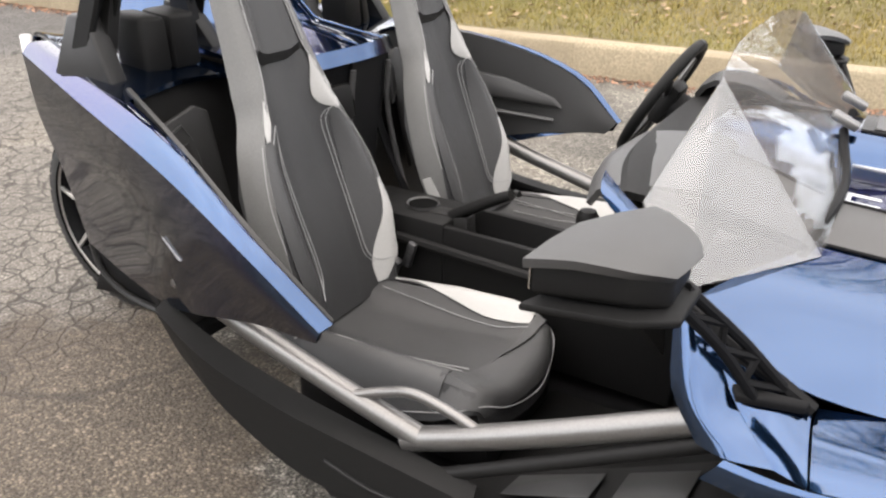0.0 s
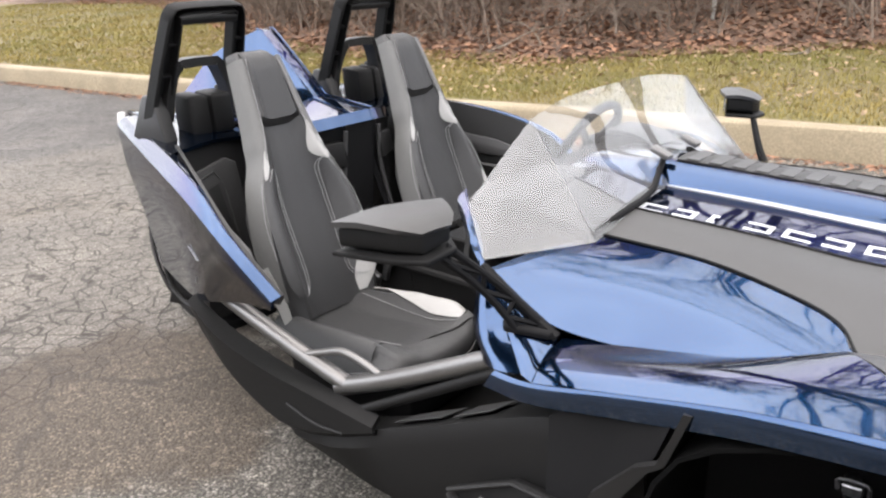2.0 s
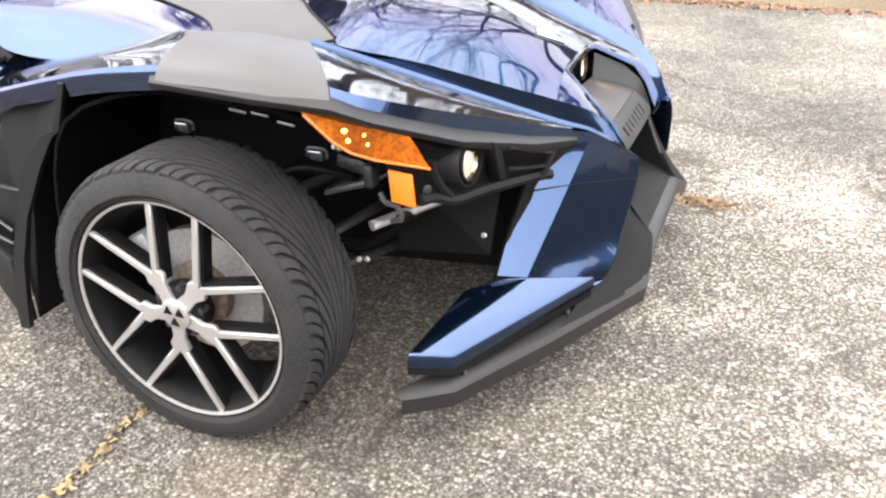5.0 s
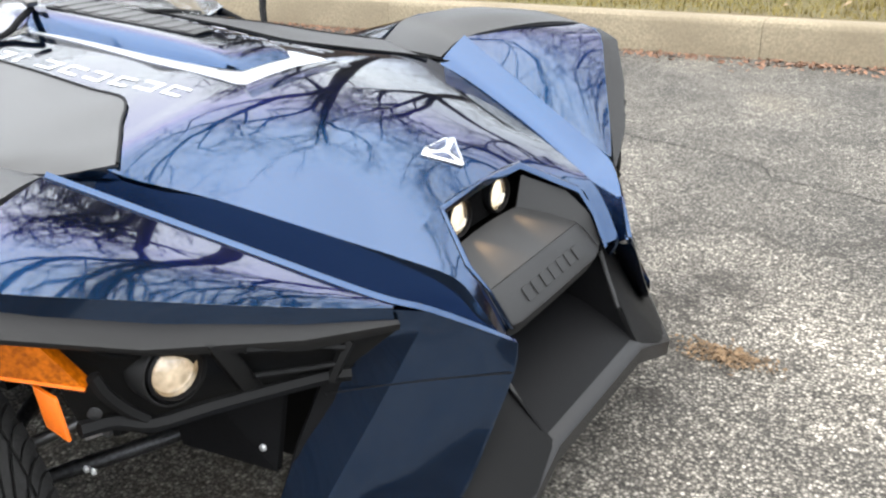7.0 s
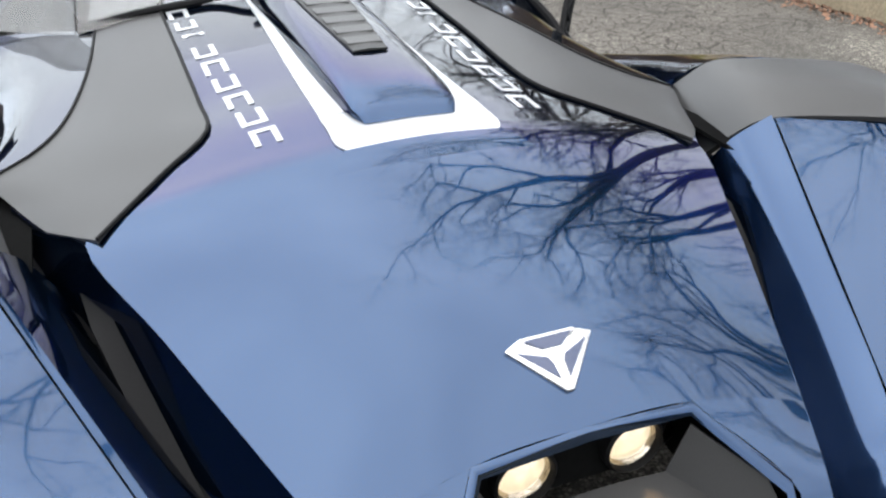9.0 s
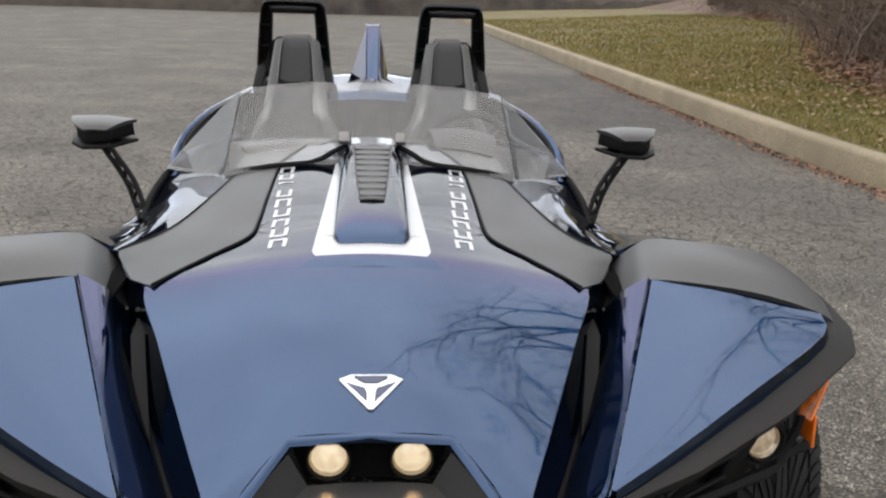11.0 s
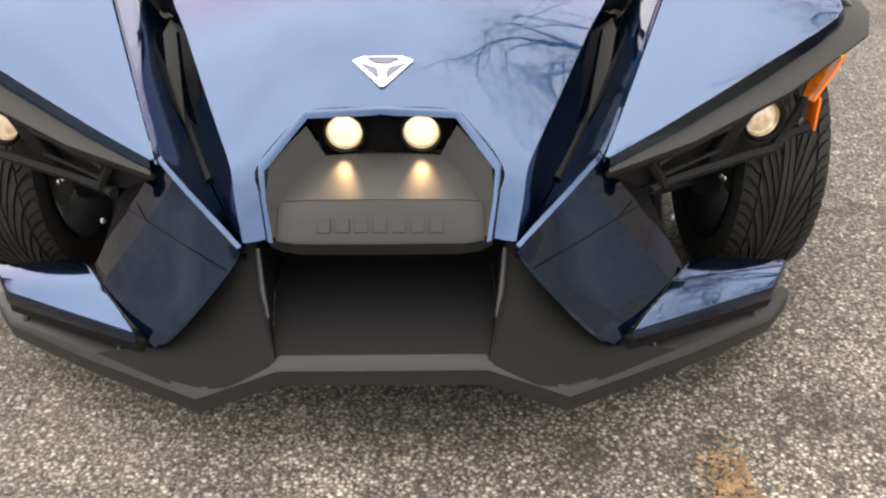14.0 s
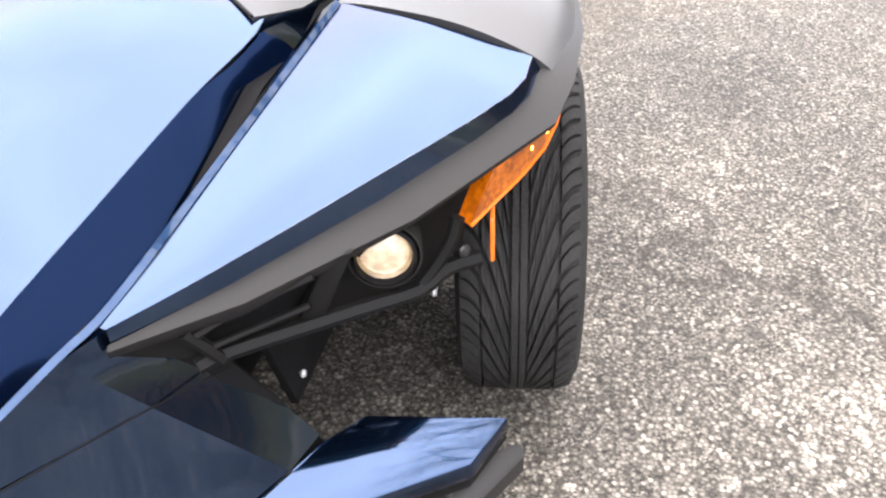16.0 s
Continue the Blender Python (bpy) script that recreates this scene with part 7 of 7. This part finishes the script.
def brush(seed, spread, height, stems):
    """A leafless thicket of arching stems and twigs."""
    r = random.Random(seed)
    v, f = [], []
    for _ in range(stems):
        p = Vector((r.gauss(0, spread), r.gauss(0, spread * 0.7), 0))
        d = Vector((r.gauss(0, 0.45), r.gauss(0, 0.45), 1)).normalized()
        n = r.randint(4, 7)
        rad = r.uniform(0.004, 0.012)
        ln = height / n * r.uniform(0.6, 1.2)
        for k in range(n):
            e = p + d * ln
            stick(v, f, p, e, rad * (1 - k / n * 0.7), rad * (1 - (k + 1) / n * 0.7), 3)
            for _ in range(r.randint(1, 3)):
                td = (d + Vector((r.gauss(0, 0.8), r.gauss(0, 0.8), r.gauss(0, 0.5)))).normalized()
                te = e + td * r.uniform(0.15, 0.5)
                stick(v, f, e, te, rad * 0.5, rad * 0.25, 3)
                t2 = te + (td + Vector((r.gauss(0, 0.6), r.gauss(0, 0.6), r.gauss(0, 0.4)))).normalized() * r.uniform(0.1, 0.3)
                stick(v, f, te, t2, rad * 0.25, rad * 0.12, 3)
            p = e
            d = (d + Vector((r.gauss(0, 0.30), r.gauss(0, 0.30), -0.10))).normalized()
    me = bpy.data.meshes.new("brush")
    me.from_pydata(v, [], f)
    me.materials.append(TWIG)
    return me


kinds = [brush(s_, 0.55, h, 46) for s_, h in ((1, 1.5), (2, 1.9), (3, 2.3), (4, 1.2))]
for i in range(170):
    x = -34 + 42 * ((i * 0.618) % 1.0)
    y = bank_edge(x) + 0.7 + abs(rng.gauss(0, 1)) * 3.0
    ob = new("thicket", kinds[i % 4])
    ob.matrix_world = Matrix.Translation((x, y, rise(x, y) - 0.03)) @ Matrix.Rotation(rng.uniform(0, 6.28), 4, "Z") @ Matrix.Scale(rng.uniform(0.7, 1.35), 4)
    tagged(ob, "leafless grey-brown thicket on the bank", "shrub", "brush on the bank")


def bare_tree(seed, height, lean=(0, 0), stout=0.022):
    """A leafless tree: tapered trunk, forking limbs, fine twigs."""
    r = random.Random(seed)
    v, f = [], []
    tv, tf = [], []

    def grow(p, d, ln, rad, depth):
        steps = 4 if depth < 3 else 3
        for k in range(steps):
            e = p + d * (ln / steps)
            r1 = rad * (1 - 0.35 * (k + 1) / steps)
            r0 = rad * (1 - 0.35 * k / steps)
            if depth < 3:
                stick(v, f, p, e, r0, r1, 7 if depth < 2 else 5)
            else:
                stick(tv, tf, p, e, r0, r1, 3)
            p = e
            bend = 0.10 if depth == 0 else 0.22
            d = (d + Vector((r.gauss(0, bend), r.gauss(0, bend), r.gauss(0, bend * 0.6) + 0.03))).normalized()
            if depth >= 1 and depth < 6 and k > 0 and r.random() < 0.65:
                sd = (d + Vector((r.gauss(0, 0.75), r.gauss(0, 0.75), r.gauss(0.1, 0.5)))).normalized()
                grow(p, sd, ln * r.uniform(0.45, 0.7), r1 * 0.55, depth + 1)
        if depth < 6 and rad > 0.004:
            for _ in range(2 if depth else 4):
                sd = (d + Vector((r.gauss(0, 0.55), r.gauss(0, 0.55), r.gauss(0.05, 0.35)))).normalized()
                grow(p, sd, ln * r.uniform(0.55, 0.8), rad * r.uniform(0.5, 0.68), depth + 1)

    grow(Vector((0, 0, -0.2)), Vector((lean[0], lean[1], 1)).normalized(), height * 0.30, height * stout, 0)
    out = []
    for nm, a, b in (("trunk", v, f), ("crown", tv, tf)):
        me = bpy.data.meshes.new(nm)
        me.from_pydata(a, [], b)
        me.materials.append(BARK)
        me.shade_smooth()
        out.append(me)
    return out


tree_meshes = [bare_tree(s_, h, l_, 0.022 if h < 14 else 0.013) for s_, h, l_ in ((5, 11.0, (0.05, -0.10)), (8, 13.0, (-0.05, -0.05)), (13, 10.0, (0.10, -0.2)), (21, 20.0, (0.16, -0.42)), (34, 15.0, (-0.10, -0.32)))]
spots = [(-6.5, 10.2, 3, 0.0), (2.4, 10.6, 4, 0.0), (-3.5, 10.5, 0, 0.4), (-8.0, 9.8, 1, 2.0), (-12.5, 11.5, 2, 1.2), (-17.5, 10.0, 0, 3.4), (-22.0, 12.0, 1, 0.3), (-28.0, 10.5, 2, 2.6), (-15.0, 15.0, 1, 4.0), (-36, 9.0, 1, 0.9)]
for x, y, k, turn_ in spots:
    y = max(y, bank_edge(x) + 1.4)
    tr_ = thing("bare_tree", "tall leafless grey-barked tree on the wooded bank", "tree", "trees behind the kerb", (x, y, rise(x, y) if y > KY else -0.018))
    tr_.rotation_euler = (0, 0, turn_)
    for me in tree_meshes[k]:
        o = new(me.name, me)
        o.parent = tr_

# pale snag and fallen branches on the bank
sv, sf = [], []
zs = rise(-4.05, 8.45)
pts = [(-4.05, 8.45, zs - 0.02), (-4.03, 8.44, zs + 0.24), (-4.07, 8.46, zs + 0.46), (-4.05, 8.45, zs + 0.66)]
part("pale_snag", tube(pts, [0.028, 0.030, 0.024, 0.018], 8, 3), BIRCH)
tagged(bpy.data.objects["pale_snag"], "pale weathered snag standing in the brush", "snag")
for i, (x, y, a, ln) in enumerate(((-2.8, 7.3, 0.3, 0.7), (-6.2, 6.6, 0.9, 1.6), (-5.6, 6.9, 2.2, 1.3), (-9.0, 7.2, 0.4, 1.8))):
    q, p, bits = random.Random(50 + i), Vector((x, y, rise(x, y) + 0.03)), []
    line = [p.copy()]
    for k in range(7):
        a += q.gauss(0, 0.28)
        p = p + Vector((math.cos(a), math.sin(a), 0)) * ln / 7
        p.z = rise(p.x, p.y) + 0.03 + 0.02 * k + q.gauss(0, 0.02)
        line.append(p.copy())
        if k in (2, 4, 5):
            b2 = a + q.choice((-0.8, 0.8))
            e = p + Vector((math.cos(b2), math.sin(b2), 0.25)) * ln * 0.22
            bits.append(tube([p, (p + e) / 2 + Vector((0, 0, 0.03)), e], [0.006, 0.004, 0.002], 5, 2))
    ob = part("fallen_branch", join(tube(line, [0.012 - 0.0012 * k for k in range(8)], 6, 2), *bits), BRANCH)
    tagged(ob, "pale fallen branch lying on the verge", "branch", "fallen branches")


def tuft(r):
    return 0.93 + r.gauss(0, 0.060), 0.71 + r.gauss(0, 0.028), -0.016


v, f = scatter_leaves(520, tuft, 0.009, 21)
mesh_from("dry_grass_clump", v, f, material("straw_clippings", (0.17, 0.11, 0.060), rough=0.9, scale=30, vary=0.4, bump=0.0), "flattened clump of dry straw on the asphalt", "straw")


# open cracks in the asphalt, one with dry grass in it
CRACK = material("dark_crack", (0.020, 0.017, 0.014), rough=0.95, scale=60, vary=0.4, bump=0.0)


def crack(line, width, seed):
    q, v, f = random.Random(seed), [], []
    P = catmull(np.array(line, float), 14)
    for k, (x, y) in enumerate(P):
        d = P[min(k + 1, len(P) - 1)] - P[max(k - 1, 0)]
        d = d / np.linalg.norm(d)
        x, y, h = x + q.gauss(0, 0.006), y + q.gauss(0, 0.006), width * q.uniform(0.35, 1.0) / 2
        v += [(x - d[1] * h, y + d[0] * h, -0.014), (x + d[1] * h, y - d[0] * h, -0.014)]
        if k:
            f.append((2 * k - 2, 2 * k - 1, 2 * k + 1, 2 * k))
    me = bpy.data.meshes.new("crack")
    me.from_pydata(v, [], f)
    me.materials.append(CRACK)
    ob = new("crack", me)
    ob.parent = pavement


crack([(-0.60, 2.60), (-0.29, 2.54), (-0.06, 2.48), (0.22, 2.43), (0.56, 2.35), (0.67, 2.20), (0.88, 2.17), (1.3, 2.05)], 0.011, 1)
crack([(-0.19, -0.80), (-0.178, -1.04), (-0.183, -1.13), (-0.168, -1.24), (-0.166, -1.32), (-0.15, -1.62), (-0.17, -2.0)], 0.022, 3)


def in_crack(r):
    y = r.uniform(-1.75, -0.85)
    return -0.175 + 0.012 * math.sin(y * 19) + r.gauss(0, 0.010), y, -0.016


v, f = scatter_leaves(420, in_crack, 0.010, 22)
mesh_from("crack_grass", v, f, material("pale_dry_grass", (0.20, 0.150, 0.075), rough=0.9, scale=30, vary=0.4, bump=0.0), "dry straw grass lying in an asphalt crack", "straw")


# far woods out of view, added all round to close the horizon in reflections
def far_woods():
    q, n = random.Random(91), 720
    bm = bmesh.new()
    FAR = material("far_bare_woods", (0.060, 0.050, 0.043), rough=1.0, scale=0.9, vary=0.45, bump=0.0, coarse=0.7, coarse_scale=0.12, second=(0.095, 0.078, 0.062))
    rows = []
    for i in range(n):
        a = math.tau * i / n
        crown = 7.5 + 2.2 * noise.noise((math.cos(a) * 4, math.sin(a) * 4, 1)) + 1.6 * noise.noise((math.cos(a) * 17, math.sin(a) * 17, 5)) + q.uniform(-0.9, 0.9)
        # kept low behind the car so that the rear hood reflects sky
        crown *= 1.0 if math.cos(a) > -0.45 else 0.28
        # raised higher on the unseen side across the car park
        crown *= 1.0 + 0.9 * max(0.0, min(1.0, (-math.sin(a) - 0.5) / 0.3))
        r = 44 + 3 * noise.noise((math.cos(a) * 3, math.sin(a) * 3, 9))
        rows.append([bm.verts.new((rr * math.cos(a), rr * math.sin(a), z)) for rr, z in ((r, -0.1), (r + 0.4, crown * 0.55), (r + 1.0, crown * 0.86), (r + 1.5, crown))])
    for i in range(n):
        x, y = rows[i], rows[(i + 1) % n]
        for k in range(3):
            bm.faces.new((x[k], y[k], y[k + 1], x[k + 1]))
    tagged(part("backdrop", bm, FAR, smooth=False), "added backdrop of bare brown woods, out of view", "woods", kind="structure")


far_woods()
